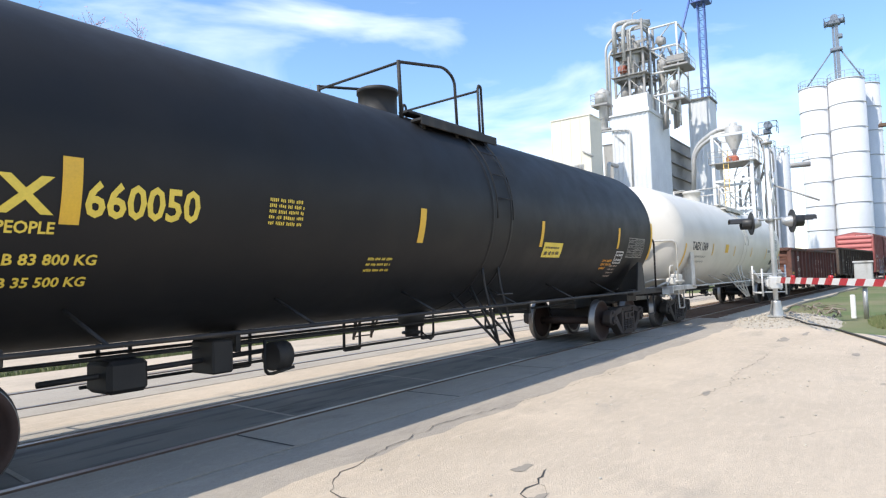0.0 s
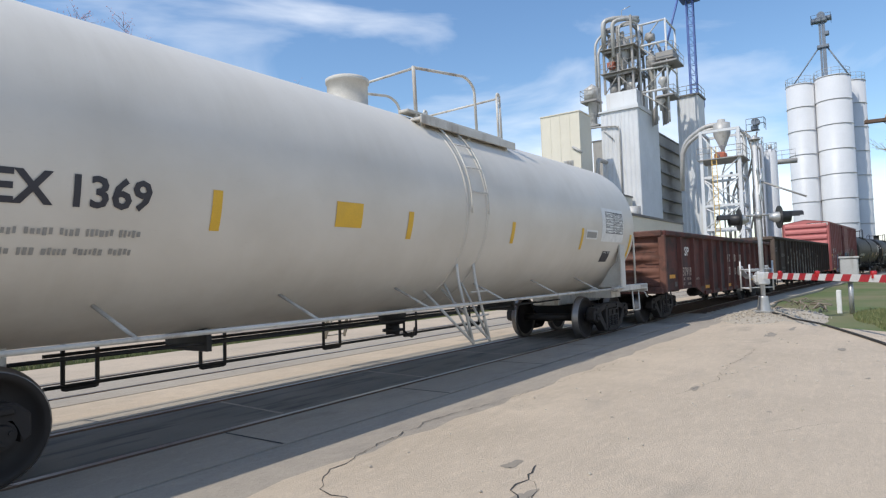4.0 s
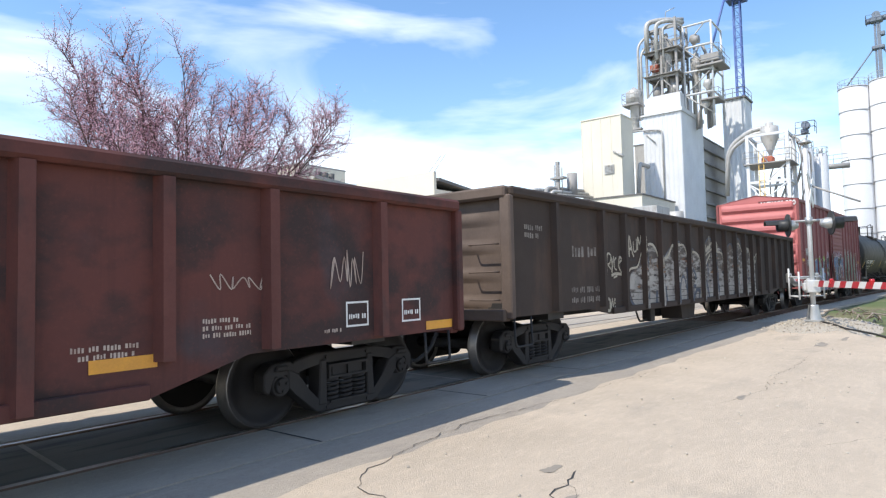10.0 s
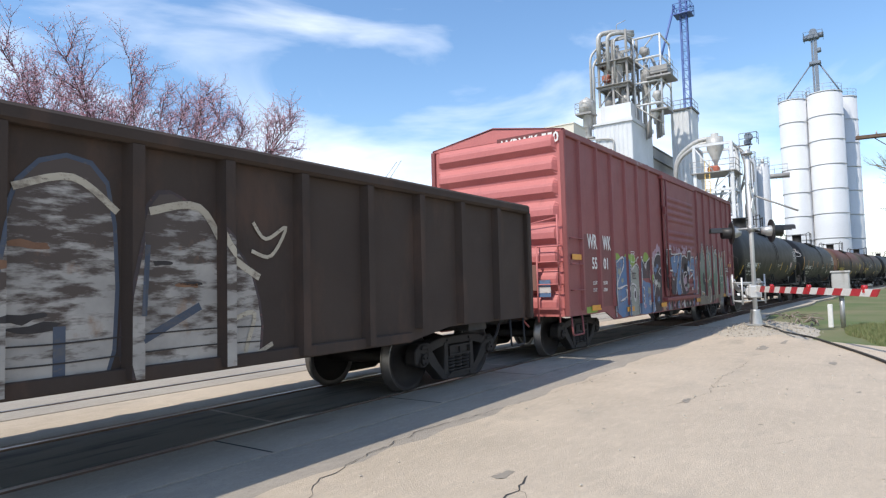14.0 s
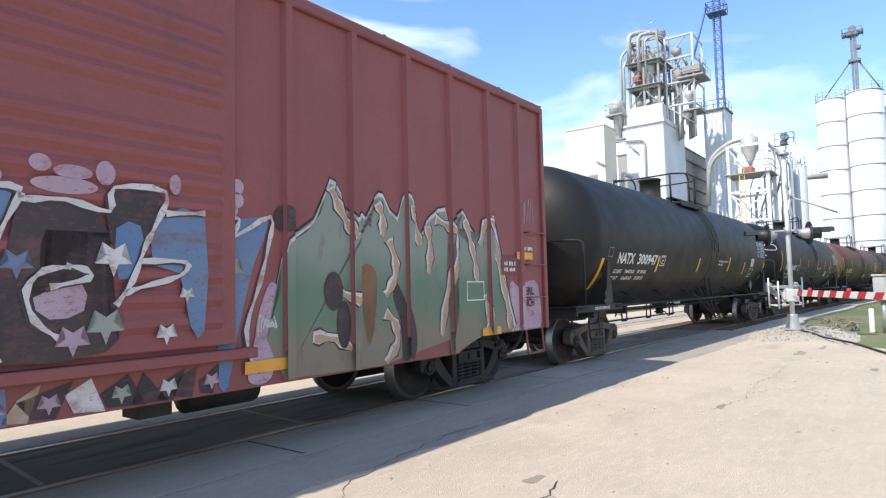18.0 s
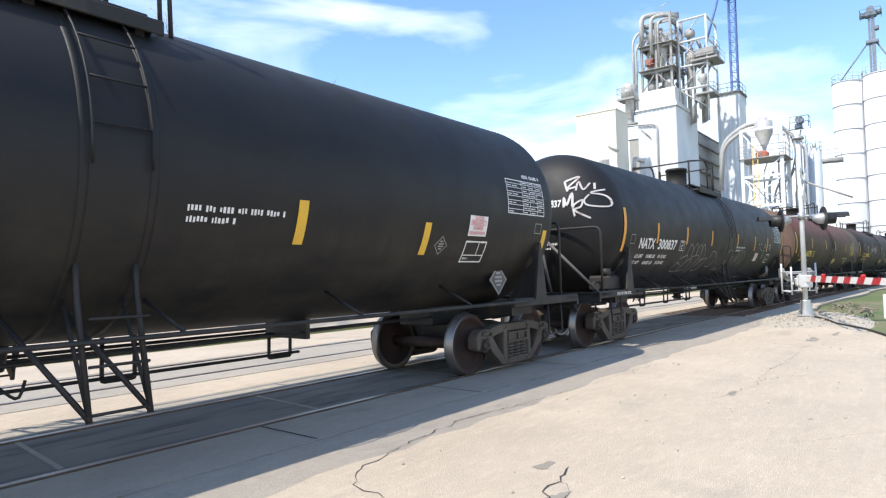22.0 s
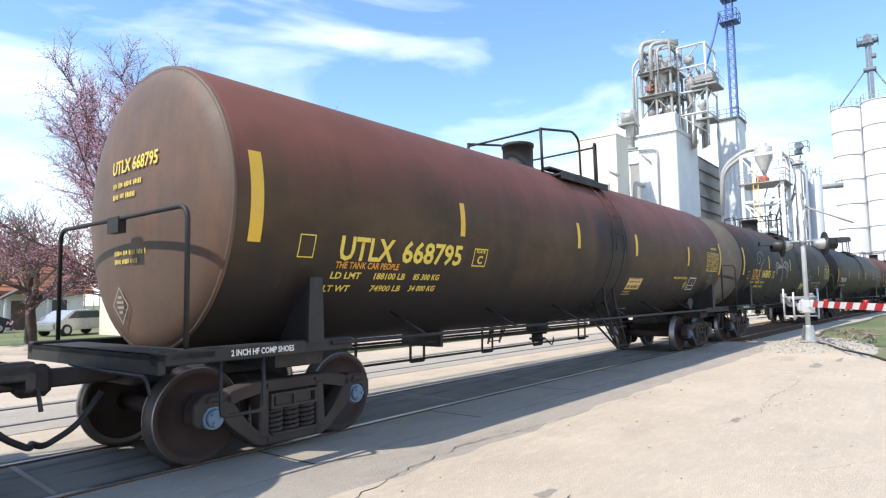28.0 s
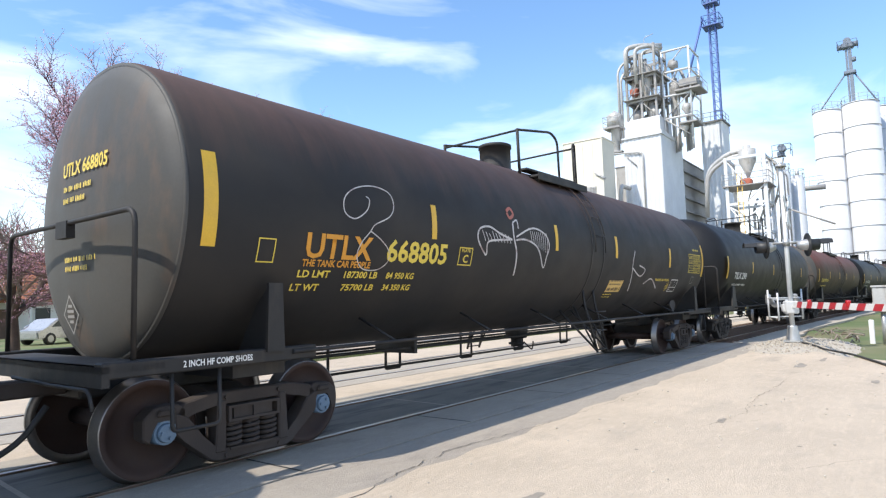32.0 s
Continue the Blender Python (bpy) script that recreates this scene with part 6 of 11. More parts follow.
part("test_table", on_tank(table_mesh(1.02, 0.46, 8, 3), R, zc, 5.3, 2.28, 0.010), M_BLETTER, car)
part("label_plate", on_tank(rect_mesh(0.42, 0.25), R, zc, 5.37, 1.68), M_BLETTER, car)
for i in range(2):
    small_print(car, R, zc, 5.42 + 0.24 * i, 1.86, 0.12, 0.05, M_WLETTER, 54 + i, 0.05)
part("clear_panel", on_tank(rect_mesh(0.58, 0.19), R, zc, 4.28, 2.13), M_WLETTER, car)
part("label_plate", on_tank(rect_mesh(0.5, 0.12), R, zc, 4.31, 2.16, 0.010), M_GREYLETTER, car)
placard(car, R, zc, 6.87, 1.46, 0.24, M_BLETTER, M_WLETTER)
bm = text_mesh("3082", 0.12, 1.0, 0)
k = 0.34 / max(v.co.x for v in bm.verts)
for v in bm.verts:
    v.co.x *= k
part("placard_number", on_side(bm, 6.70, 1.41, -1.52 * math.cos(math.asin((1.46 - 2.51) / 1.52)) - 0.128), M_BLETTER, car)
head_letters(car, R, zc, hx, dp, [("TAEX 1369", 0.3, 2.80, 0.14, 0.85), ("", 0.22, 2.68, 0.05, 0.5), ("", 0.22, 2.60, 0.05, 0.4), ("", 0.2, 2.02, 0.06, 0.6), ("", 0.2, 1.92, 0.06, 0.45)], M_GREYLETTER)
half = (33.53 - 16.38) / 2
bm = bmesh.new()
lathe(bm, [(-0.03, 0.26), (0, 0.29), (0.03, 0.26), (0, 0.23), (-0.03, 0.26)], (-half + 0.55, 0.75, 1.85), 20)
for i in range(3):
    a = i * math.pi / 3
    pipe(bm, [(-half + 0.55, 0.75 - 0.26 * math.cos(a), 1.85 - 0.26 * math.sin(a)), (-half + 0.55, 0.75 + 0.26 * math.cos(a), 1.85 + 0.26 * math.sin(a))], 0.013, 5)
pipe(bm, [(-half + 0.55, 0.75, 1.85), (-half + 0.75, 0.75, 1.85)], 0.03, 6)
pipe(bm, [(-half + 0.75, 0.75, 1.1), (-half + 0.75, 0.75, 2.05)], 0.035, 6)
part("hand_brake", bm, M_WHITEFRAME, car, "white spoked hand brake wheel")
for dx, w, h in ((0.95, 0.3, 0.2), (1.28, 0.34, 0.3)):
    bm = bmesh.new()
    rbox(bm, -half + dx, -half + dx + w, -1.36, -1.1, 1.14, 1.14 + h, 0.04)
    for j in range(3):
        cyl(bm, (-half + dx + 0.06 + j * 0.1, -1.36, 1.24), (-half + dx + 0.06 + j * 0.1, -1.42, 1.24), 0.045, 0.03, 10)
    cyl(bm, (-half + dx + w / 2, -1.22, 1.14 + h), (-half + dx + w / 2, -1.22, 1.22 + h), 0.07, 0.05, 12)
    part("brake_valve", bm, M_WHITEFRAME, car, "white ribbed brake valve")
for pts in ([(0.95, -1.2, 1.2), (0.7, -1.2, 1.22), (0.55, -1.0, 1.12)], [(1.4, -1.2, 1.5), (1.4, -1.2, 1.68), (1.05, -1.2, 1.66), (1.0, -1.2, 1.4)], [(1.1, -1.3, 1.36), (0.75, -1.3, 1.36), (0.6, -1.25, 1.12)], [(1.3, -1.0, 1.3), (0.9, -0.8, 1.3), (0.9, -0.3, 1.14)]):
    bm = bmesh.new()
    pipe(bm, bend([(-half + x, y, z) for x, y, z in pts], 0.08, 4), 0.02, 7)
    part("brake_pipe", bm, M_WHITEFRAME, car)
bm = bmesh.new()
rbox(bm, -half + 0.62, -half + 1.0, 0.35, 0.8, 1.6, 1.95, 0.08)
rbox(bm, -half + 0.7, -half + 0.95, 0.2, 0.75, 1.12, 1.6, 0.03)
part("brake_housing", bm, M_WHITEFRAME, car)
bm = bmesh.new()
s_ = 0.24
vs4 = [bm.verts.new((-half + 0.82, -0.1 - a, 1.46 + b)) for a, b in ((0, -s_), (s_, 0), (0, s_), (-s_, 0))]
bm.faces.new(vs4)
back = [bm.verts.new((v.co.x + 0.012, v.co.y, v.co.z)) for v in vs4]
bm.faces.new(back[::-1])
for i in range(4):
    bm.faces.new((vs4[i], vs4[(i + 1) % 4], back[(i + 1) % 4], back[i]))
plate = part("end_placard", bm, M_WLETTER, car, "white diamond hazard placard")
bm = diamond_mesh(s_ * 0.9)
for v in bm.verts:
    v.co = Vector((-half + 0.814, -0.1 - v.co.x, 1.46 + v.co.y))
part("placard_print", bm, M_BLETTER, plate)
bm = bmesh.new()
pipe(bm, [(-half + 0.83, -0.1, 1.1), (-half + 0.83, -0.1, 1.26)], 0.02, 6)
part("placard_post", bm, M_WHITEFRAME, car)

# rust-red gondola
GP = (-6.32, -5.03, -4.01, -2.94, -1.89, -0.94, 0.0, 0.91, 1.86, 2.90, 3.87, 4.86, 6.28)
car = gondola("oxide-red gondola car with faded white lettering and battered end", 33.53, 50.15, 35.55, 48.05, -7.70, 7.66, 0.87, 0.62, 2.36, 3.75, GP, M_GOND, M_GONDEND, "dark", 4, bulge=0.1, post_mat=M_GONDPOST)
Y = -1.54
for i, (x, z, w, h) in enumerate(((-0.62, 1.63, 0.22, 0.26), (-0.22, 1.63, 0.22, 0.26), (0.28, 1.63, 0.22, 0.26), (0.56, 1.63, 0.2, 0.26), (0.8, 1.63, 0.2, 0.26), (1.3, 1.63, 0.18, 0.26), (1.52, 1.63, 0.2, 0.26), (1.78, 1.63, 0.2, 0.26), (-0.32, 1.16, 0.22, 0.28), (0.28, 1.16, 0.22, 0.24), (0.57, 1.16, 0.2, 0.24), (0.82, 1.16, 0.1, 0.24), (1.28, 1.16, 0.16, 0.24), (1.5, 1.16, 0.08, 0.24), (1.66, 1.16, 0.2, 0.24))):
    block_letter(car, x, z, w, h, Y, M_FADED, i)
flat_letters(car, "SP", -5.73, 1.83, 0.46, 0.25, Y, M_WLETTER)
flat_letters(car, "337918", -6.15, 1.25, 1.06, 0.24, Y, M_FADED)
for words, x, z, w in (("LD LMT", -6.12, 1.12, 0.38), ("155700", -5.6, 1.12, 0.42), ("LT WT", -6.12, 0.98, 0.34), ("64300", -5.5, 0.98, 0.34)):
    flat_letters(car, words, x, z, w, 0.075, Y, M_FADED)
for x, z in ((-7.2, 1.2), (-3.6, 0.8), (-0.62, 0.76), (3.32, 0.86), (7.06, 0.9)):
    part("reflector_strip", on_side(rect_mesh(0.5, 0.1, 0), x, z, Y - 0.006), M_ORANGE, car, "orange reflector strip")
for x, z in ((5.79, 1.02), (6.64, 1.02)):
    part("label_frame", on_side(rect_mesh(0.32, 0.26, 0, 0.02), x, z, Y - 0.006), M_WLETTER, car)
    flat_letters(car, "", x + 0.04, z + 0.08, 0.22, 0.05, Y, M_WLETTER, 70)
bm = text_mesh("SP 337918", 0.14, 1.0, 0)
for v in bm.verts:
    v.co = Vector((-7.70 - 0.10, 0.8 - v.co.x * 0.9, 2.37 + v.co.y))
part("end_lettering", bm, M_WLETTER, car)
flat_letters(car, "NEW 8-74", -4.75, 1.1, 0.48, 0.07, Y, M_FADED)
part("plate", on_side(rect_mesh(0.2, 0.13, 0), -6.75, 0.97, Y - 0.008), M_GREYSTEEL, car, "small grey steel plate")
for i, (x, z, w) in enumerate(((3.2, 1.02, 0.5), (3.25, 0.96, 0.4), (4.2, 1.16, 0.34), (4.2, 1.1, 0.45), (4.2, 1.04, 0.45), (5.5, 0.98, 0.22))):
    flat_letters(car, "", x, z, w, 0.04, Y, M_FADED, 300 + i)
part("chalk_drawing", on_side(tag(car, scribble(21, 0.55, 0.16, 12), 0.006, M_FADED, Y), 4.3, 1.42, Y - 0.008), M_FADED, car)
part("chalk_drawing", on_side(tag(car, scribble(22, 0.4, 0.4, 12), 0.006, M_FADED, Y), 5.6, 1.42, Y - 0.008), M_FADED, car)
bm = bmesh.new()
for q in (0.95,):
    pipe(bm, [(-7.8, q, 1.0), (-7.8, q, 2.45)], 0.02, 6)
    pipe(bm, [(-7.8, q + 0.4, 1.0), (-7.8, q + 0.4, 2.45)], 0.02, 6)
    for i in range(5):
        pipe(bm, [(-7.8, q, 1.1 + i * 0.3), (-7.8, q + 0.4, 1.1 + i * 0.3)], 0.013, 6)
part("end_ladder", bm, M_GONDEND, car)

# dark gondola under silver graffiti
DP = (-8.35, -6.69, -5.74, -4.78, -3.90, -2.95, -2.08, -1.11, -0.14, 0.8, 1.8, 2.75, 3.6, 4.5, 5.5, 6.5, 7.47, 8.5)
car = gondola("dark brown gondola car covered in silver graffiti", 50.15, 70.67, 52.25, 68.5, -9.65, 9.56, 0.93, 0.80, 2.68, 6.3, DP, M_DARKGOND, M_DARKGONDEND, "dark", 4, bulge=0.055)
# silver letters with cream edges and navy shading, worn through in streaks
LETTER_FILL = (
    [(-5.42, 1.5), (-5.18, 1.61), (-4.8, 1.8), (-4.8, 0.83), (-5.19, 0.84), (-5.4, 1.07), (-5.47, 1.25)],
    [(-4.72, 1.91), (-4.57, 2.09), (-4.2, 2.11), (-3.93, 1.82), (-3.9, 1.45), (-3.93, 0.72), (-4.75, 0.75)],
    [(-3.73, 1.72), (-3.55, 1.89), (-3.13, 2.12), (-2.91, 2.11), (-2.97, 0.72), (-3.82, 0.74), (-3.68, 1.39)],
    [(-2.77, 2.12), (-2.37, 2.15), (-2.11, 1.95), (-2.18, 0.74), (-2.83, 0.73)],
    [(-1.89, 2.02), (-1.47, 1.97), (-1.23, 1.79), (-1.14, 0.77), (-1.96, 0.75)],
    [(-0.8, 2.14), (-0.19, 2.28), (-0.31, 0.78), (-0.89, 0.77)],
    [(-0.02, 2.04), (0.72, 2.02), (0.67, 0.76), (-0.12, 0.76)],
    [(1.05, 2.07), (1.73, 2.19), (1.63, 0.76), (0.93, 0.76)],
    [(1.95, 2.27), (2.54, 2.32), (2.53, 0.75), (1.8, 0.75)],
    [(2.89, 2.18), (3.33, 2.19), (3.9, 1.61), (3.88, 0.79), (2.73, 0.78)],
)
LETTER_EDGE = (
    [(-5.57, 1.45), (-5.5, 1.57), (-5.37, 1.63), (-5.08, 1.67), (-4.89, 1.9), (-4.78, 2.03)],
    [(-4.71, 1.96), (-4.54, 2.11), (-4.2, 2.11), (-3.96, 1.88), (-3.9, 1.66)],
    [(-3.75, 1.66), (-3.67, 1.83), (-3.39, 1.89), (-3.13, 2.12), (-2.9, 2.16)],
    [(-2.77, 2.14), (-2.37, 2.17), (-2.15, 1.95)],
    [(-1.89, 2.02), (-1.47, 2.0), (-1.2, 1.76), (-1.19, 0.85)],
    [(-0.73, 2.06), (-0.19, 2.3), (-0.16, 2.04)],
    [(0.03, 2.05), (0.63, 2.02), (0.74, 1.55)],
    [(1.91, 2.24), (2.3, 2.35), (2.63, 2.12)],
    [(2.89, 2.15), (3.34, 2.22), (3.64, 1.83), (3.98, 1.61)],
    [(-0.92, 1.87), (-0.76, 1.96), (-0.54, 2.04), (-0.24, 2.13)],
    [(-0.96, 0.8), (-0.93, 1.42), (-0.77, 1.73), (-0.42, 1.98)],
)
LETTER_SHADE = (
    [(-5.56, 1.24), (-5.45, 1.02), (-5.19, 0.84), (-4.83, 0.87)],
    [(-4.78, 1.01), (-4.65, 1.26), (-4.57, 0.8)],
    [(-4.09, 1.17), (-4.13, 0.94), (-4.06, 0.74)],
    [(-3.85, 0.78), (-3.73, 1.17), (-3.5, 1.21)],
    [(-3.58, 1.22), (-3.51, 0.82)],
    [(-2.99, 1.3), (-2.96, 0.76)],
    [(-2.72, 0.98), (-2.56, 1.4), (-2.36, 1.4), (-2.21, 1.07)],
    [(-1.98, 1.38), (-2.07, 0.79)],
    [(-1.78, 0.9), (-1.52, 1.12), (-1.27, 1.07)],
    [(-0.92, 1.35), (-0.75, 0.81)],
    [(-1.95, 1.48), (-1.88, 1.58), (-1.73, 1.59), (-1.59, 1.49), (-1.56, 1.4)],
    [(-1.95, 1.22), (-1.57, 1.2)],
    [(-2.23, 0.76), (-2.19, 1.15), (-2.19, 1.66)],
    [(-1.31, 1.14), (-1.4, 0.86)],
    [(-0.9, 1.28), (-0.77, 1.32), (-0.57, 0.79)],
    [(-0.76, 1.87), (-0.6, 1.64), (-0.67, 1.31)],
    [(-0.12, 1.68), (-0.11, 1.02)],
    [(0.3, 1.2), (0.22, 0.76)],
    [(1.06, 1.15), (1.05, 0.77)],
    [(2.22, 1.27), (2.22, 0.8)],
    [(2.85, 1.88), (2.82, 1.31)],
    [(2.8, 1.1), (3.35, 1.37)],
)
SIDE_TAG = (
    [(-6.47, 1.52), (-6.44, 1.88), (-6.29, 1.86), (-6.34, 1.73), (-6.42, 1.7), (-6.29, 1.61)],
    [(-6.27, 1.83), (-6.24, 1.7), (-6.17, 1.85)],
    [(-6.23, 1.7), (-6.27, 1.55)],
    [(-6.06, 1.83), (-6.15, 1.77), (-6.15, 1.64), (-6.06, 1.6)],
    [(-5.98, 1.72), (-5.83, 1.79), (-5.91, 1.84), (-5.97, 1.68), (-5.85, 1.55)],
    [(-6.29, 1.5), (-6.11, 1.53), (-5.85, 1.52)],
    [(-6.2, 1.46), (-6.04, 1.49)],
    [(-5.47, 1.85), (-5.44, 2.26), (-5.32, 1.96), (-5.24, 1.86)],
    [(-5.45, 2.0), (-5.32, 2.02)],
    [(-5.25, 2.16), (-5.24, 1.97), (-5.1, 2.0), (-5.1, 2.22)],
    [(-5.05, 1.99), (-5.02, 2.25), (-4.94, 2.11), (-4.85, 2.29), (-4.83, 2.02)],
    [(-6.48, 0.87), (-6.39, 0.88), (-6.39, 1.05), (-6.48, 1.08)],
    [(-6.34, 0.9), (-6.29, 1.08), (-6.25, 0.91)],
    [(-6.18, 1.08), (-6.19, 0.97)],
    [(-6.19, 0.93), (-6.17, 0.91)],
    [(-0.84, 2.26), (-0.92, 2.19), (-0.87, 2.07), (-0.76, 2.08), (-0.73, 2.2), (-0.84, 2.26)],
    [(-0.68, 2.13), (-0.54, 2.19), (-0.48, 2.13), (-0.36, 2.2)],
    [(-0.44, 2.46), (-0.43, 2.17)],
    [(3.91, 2.13), (4.06, 1.98), (4.31, 2.11), (4.12, 1.82), (3.89, 1.86)],
    [(3.69, 1.24), (3.92, 1.27), (3.82, 0.89), (4.13, 0.98)],
)


def over_posts(bm, posts, proud):
    """Repeats flat paint on the faces of the posts that it crosses."""
    flat = bm.copy()
    for xp in posts:
        c = flat.copy()
        for co, no in (((xp - 0.05, 0, 0), (-1, 0, 0)), ((xp + 0.05, 0, 0), (1, 0, 0))):
            bmesh.ops.bisect_plane(c, geom=c.verts[:] + c.edges[:] + c.faces[:], plane_co=co, plane_no=no, clear_outer=True)
        for v in c.verts:
            v.co.y -= proud
        add_mesh(bm, c)
    flat.free()
    return bm


for i, pts in enumerate(LETTER_FILL):
    spray(car, grow(pts, 0.03), P_NAVY if i % 3 else P_BLACK, Y, 0, DP, 0.1, 4)
    spray(car, pts, P_SILVER, Y, 2, DP, 0.1, 4)
for name, lines, r, m, lv in (("graffiti", LETTER_SHADE, 0.042, P_NAVY, 4), ("graffiti", LETTER_EDGE, 0.027, P_CREAM, 5), ("graffiti_tag", SIDE_TAG, 0.022, P_CREAM, 6)):
    for i, pts in enumerate(lines):
        bm = on_side(tag(car, [(a, max(b, 0.87)) for a, b in pts], r * (0.8 + 0.4 * (i % 3) / 2), m, Y), 0, 0, Y - 0.004 - 0.0015 * lv)
        part(name, over_posts(bm, DP, 0.1), m, car)
rnd = random.Random(42)
for i in range(34):
    pts = LETTER_FILL[i % 10]
    rx, rz = rnd.uniform(min(p[0] for p in pts), max(p[0] for p in pts)), rnd.uniform(1.25, 1.95)
    s_ = rnd.uniform(0.05, 0.12)
    spray(car, [(rx + s_ * math.cos(t) * rnd.uniform(0.6, 2.2), rz + s_ * math.sin(t) * rnd.uniform(0.15, 0.5)) for t in (0, 0.7, 1.4, 2.1, 2.8, 3.5, 4.2, 4.9, 5.6)], P_RUST if i % 3 == 0 else P_GHOST, Y, 3, DP, 0.1, 2)
for z in (1.02, 1.16):
    part("sheet_seam", on_side(tag(car, [(-6.2 + 0.6 * j, z + 0.012 * math.sin(j * 1.7)) for j in range(18)], 0.006, P_GHOST, Y), 0, 0, Y - 0.0145), P_GHOST, car)
bm = bmesh.new()
extrude(bm, [(-1.6, 0.42), (-0.75, 0.42), (-0.6, 0.82), (-1.72, 0.82)], -1.2, -0.7, "y")
part("underfloor_tank", bm, M_TRUCK, car, "brown tapered tank below the floor")
bm = bmesh.new()
pipe(bm, bend([(-4.2, -1.1, 0.8), (-4.0, -1.1, 0.5), (-3.2, -1.1, 0.52)], 0.1, 3), 0.022, 6)
rbox(bm, -3.6, -3.35, -1.2, -1.0, 0.48, 0.82, 0.02)
part("release_gear", bm, M_FRAME, car)
for x, z, w, h in ((-7.75, 1.82, 0.85, 0.18), (-7.8, 1.22, 1.0, 0.1), (-7.8, 1.05, 1.0, 0.1), (-9.2, 2.2, 0.5, 0.08), (-9.2, 2.08, 0.4, 0.08)):
    flat_letters(car, "", x, z, w, h, Y, P_DIM, int(abs(x * 50)))
bm = text_mesh("128", 0.15, 1.0, 0)
for v in bm.verts:
    v.co = Vector((-9.45 - 0.10, 0.0 - v.co.x, 2.66 + v.co.y))
part("end_lettering", bm, M_WLETTER, car)
bm = bmesh.new()
for yy in (0.35, -0.5):
    rbox(bm, -9.59, -9.47, yy - 0.07, yy + 0.07, 0.95, 2.75, 0.015)
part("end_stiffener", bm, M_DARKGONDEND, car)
bm = bmesh.new()
rbox(bm, -9.8, -9.51, -0.75, 0.85, 0.98, 1.03, 0.01)
part("brake_step", bm, M_GALV, car, "grey crossover step")

# faded red boxcar
PAINT_FLOOR[0] = 0.66
BP = (-6.8, -5.90, -5.07, -4.17, -3.32, -2.46, 2.4, 3.29, 4.2, 5.07, 5.97, 6.82)
car = boxcar("faded red boxcar with graffiti along its lower half", 70.67, 87.63, 73.2, 85.17, -7.49, 7.56, 0.84, 4.42, BP, (-1.36, 1.78), "dark")
for x, w in ((-6.72, 0.71), (-5.85, 0.69)):
    part("number_patch", on_side(rect_mesh(w, 1.5, 0), x, 0.96, Y - 0.004), M_BOXPATCH, car)
flat_letters(car, "WR", -6.48, 2.18, 0.5, 0.3, Y - 0.004, M_WLETTER)
flat_letters(car, "WK", -5.65, 2.18, 0.46, 0.3, Y - 0.004, M_WLETTER)
flat_letters(car, "55", -6.28, 1.76, 0.28, 0.24, Y - 0.004, M_WLETTER)
flat_letters(car, "01", -5.66, 1.76, 0.26, 0.24, Y - 0.004, M_WLETTER)
for words, x, z, w in (("LD LMT", -6.26, 1.43, 0.22), ("LT WT", -6.26, 1.28, 0.2), ("156500", -5.71, 1.43, 0.24), ("63500", -5.7, 1.28, 0.22)):
    flat_letters(car, words, x, z, w, 0.075, Y - 0.004, M_WLETTER)
spray(car, [(-6.63, 0.86), (-6.63, 0.98), (-6.08, 1.0), (-6.08, 0.86)], P_LIME, Y, 1, (), 0.1, 0)
for x, z in ((-7.3, 1.93), (-6.4, 0.9), (-4.35, 0.78), (-1.75, 0.78), (1.9, 0.78), (5.7, 0.84), (6.68, 1.92)):
    part("reflector_strip", on_side(rect_mesh(0.48, 0.11, 0), x, z, Y - 0.03), M_ORANGE, car, "orange reflector strip")
flat_letters(car, "PLATE", -3.85, 2.1, 0.18, 0.055, Y, M_WLETTER)
part("label_frame", on_side(rect_mesh(0.25, 0.26, 0, 0.012), -3.89, 1.93, Y - 0.005), M_WLETTER, car)
def star(x, z, s):
    return [(x + s * (1 if i % 2 else 0.42) * math.sin(i * 0.6283), z + s * (1 if i % 2 else 0.42) * math.cos(i * 0.6283)) for i in range(10)]


YD = -1.54 - 0.102


def stroke(pts, r, material, y, level, crisp=False):
    """A sprayed line on the side, carried over the posts."""
    bm = bmesh.new()
    prev = None
    line_ = [Vector((*p, 0)) for p in pts] if crisp else smooth_line(pts, 3)
    for i, p in enumerate(line_):
        d = (line_[min(len(line_) - 1, i + 1)] - line_[max(0, i - 1)]).normalized()
        n = Vector((-d.y, d.x, 0)) * r * (0.8 + 0.35 * math.sin(i * 1.9 + pts[0][0] * 7))
        cur = [bm.verts.new((q.x, y - 0.004 - 0.0015 * level, q.y)) for q in (p + n, p - n)]
        if prev:
            bm.faces.new((prev[0], cur[0], cur[1], prev[1]))
        prev = cur
    if y == Y:
        flat = bm.copy()
        for xp in BP:
            c = flat.copy()
            for co, no in (((xp - 0.05, 0, 0), (-1, 0, 0)), ((xp + 0.05, 0, 0), (1, 0, 0))):
                bmesh.ops.bisect_plane(c, geom=c.verts[:] + c.edges[:] + c.faces[:], plane_co=co, plane_no=no, clear_outer=True)
            for v in c.verts:
                v.co.y -= 0.055
            add_mesh(bm, c)
        flat.free()
    return part("graffiti", bm, material, car)


def outlined(pts, r=0.024, y=None, level=6):
    """White edge line with a black shadow line behind it."""
    y = Y if y is None else y
    stroke([(a - 0.026, b - 0.02) for a, b in pts], r * 0.75, P_BLACK, y, level - 1)
    stroke(pts, r, P_WHITE, y, level)


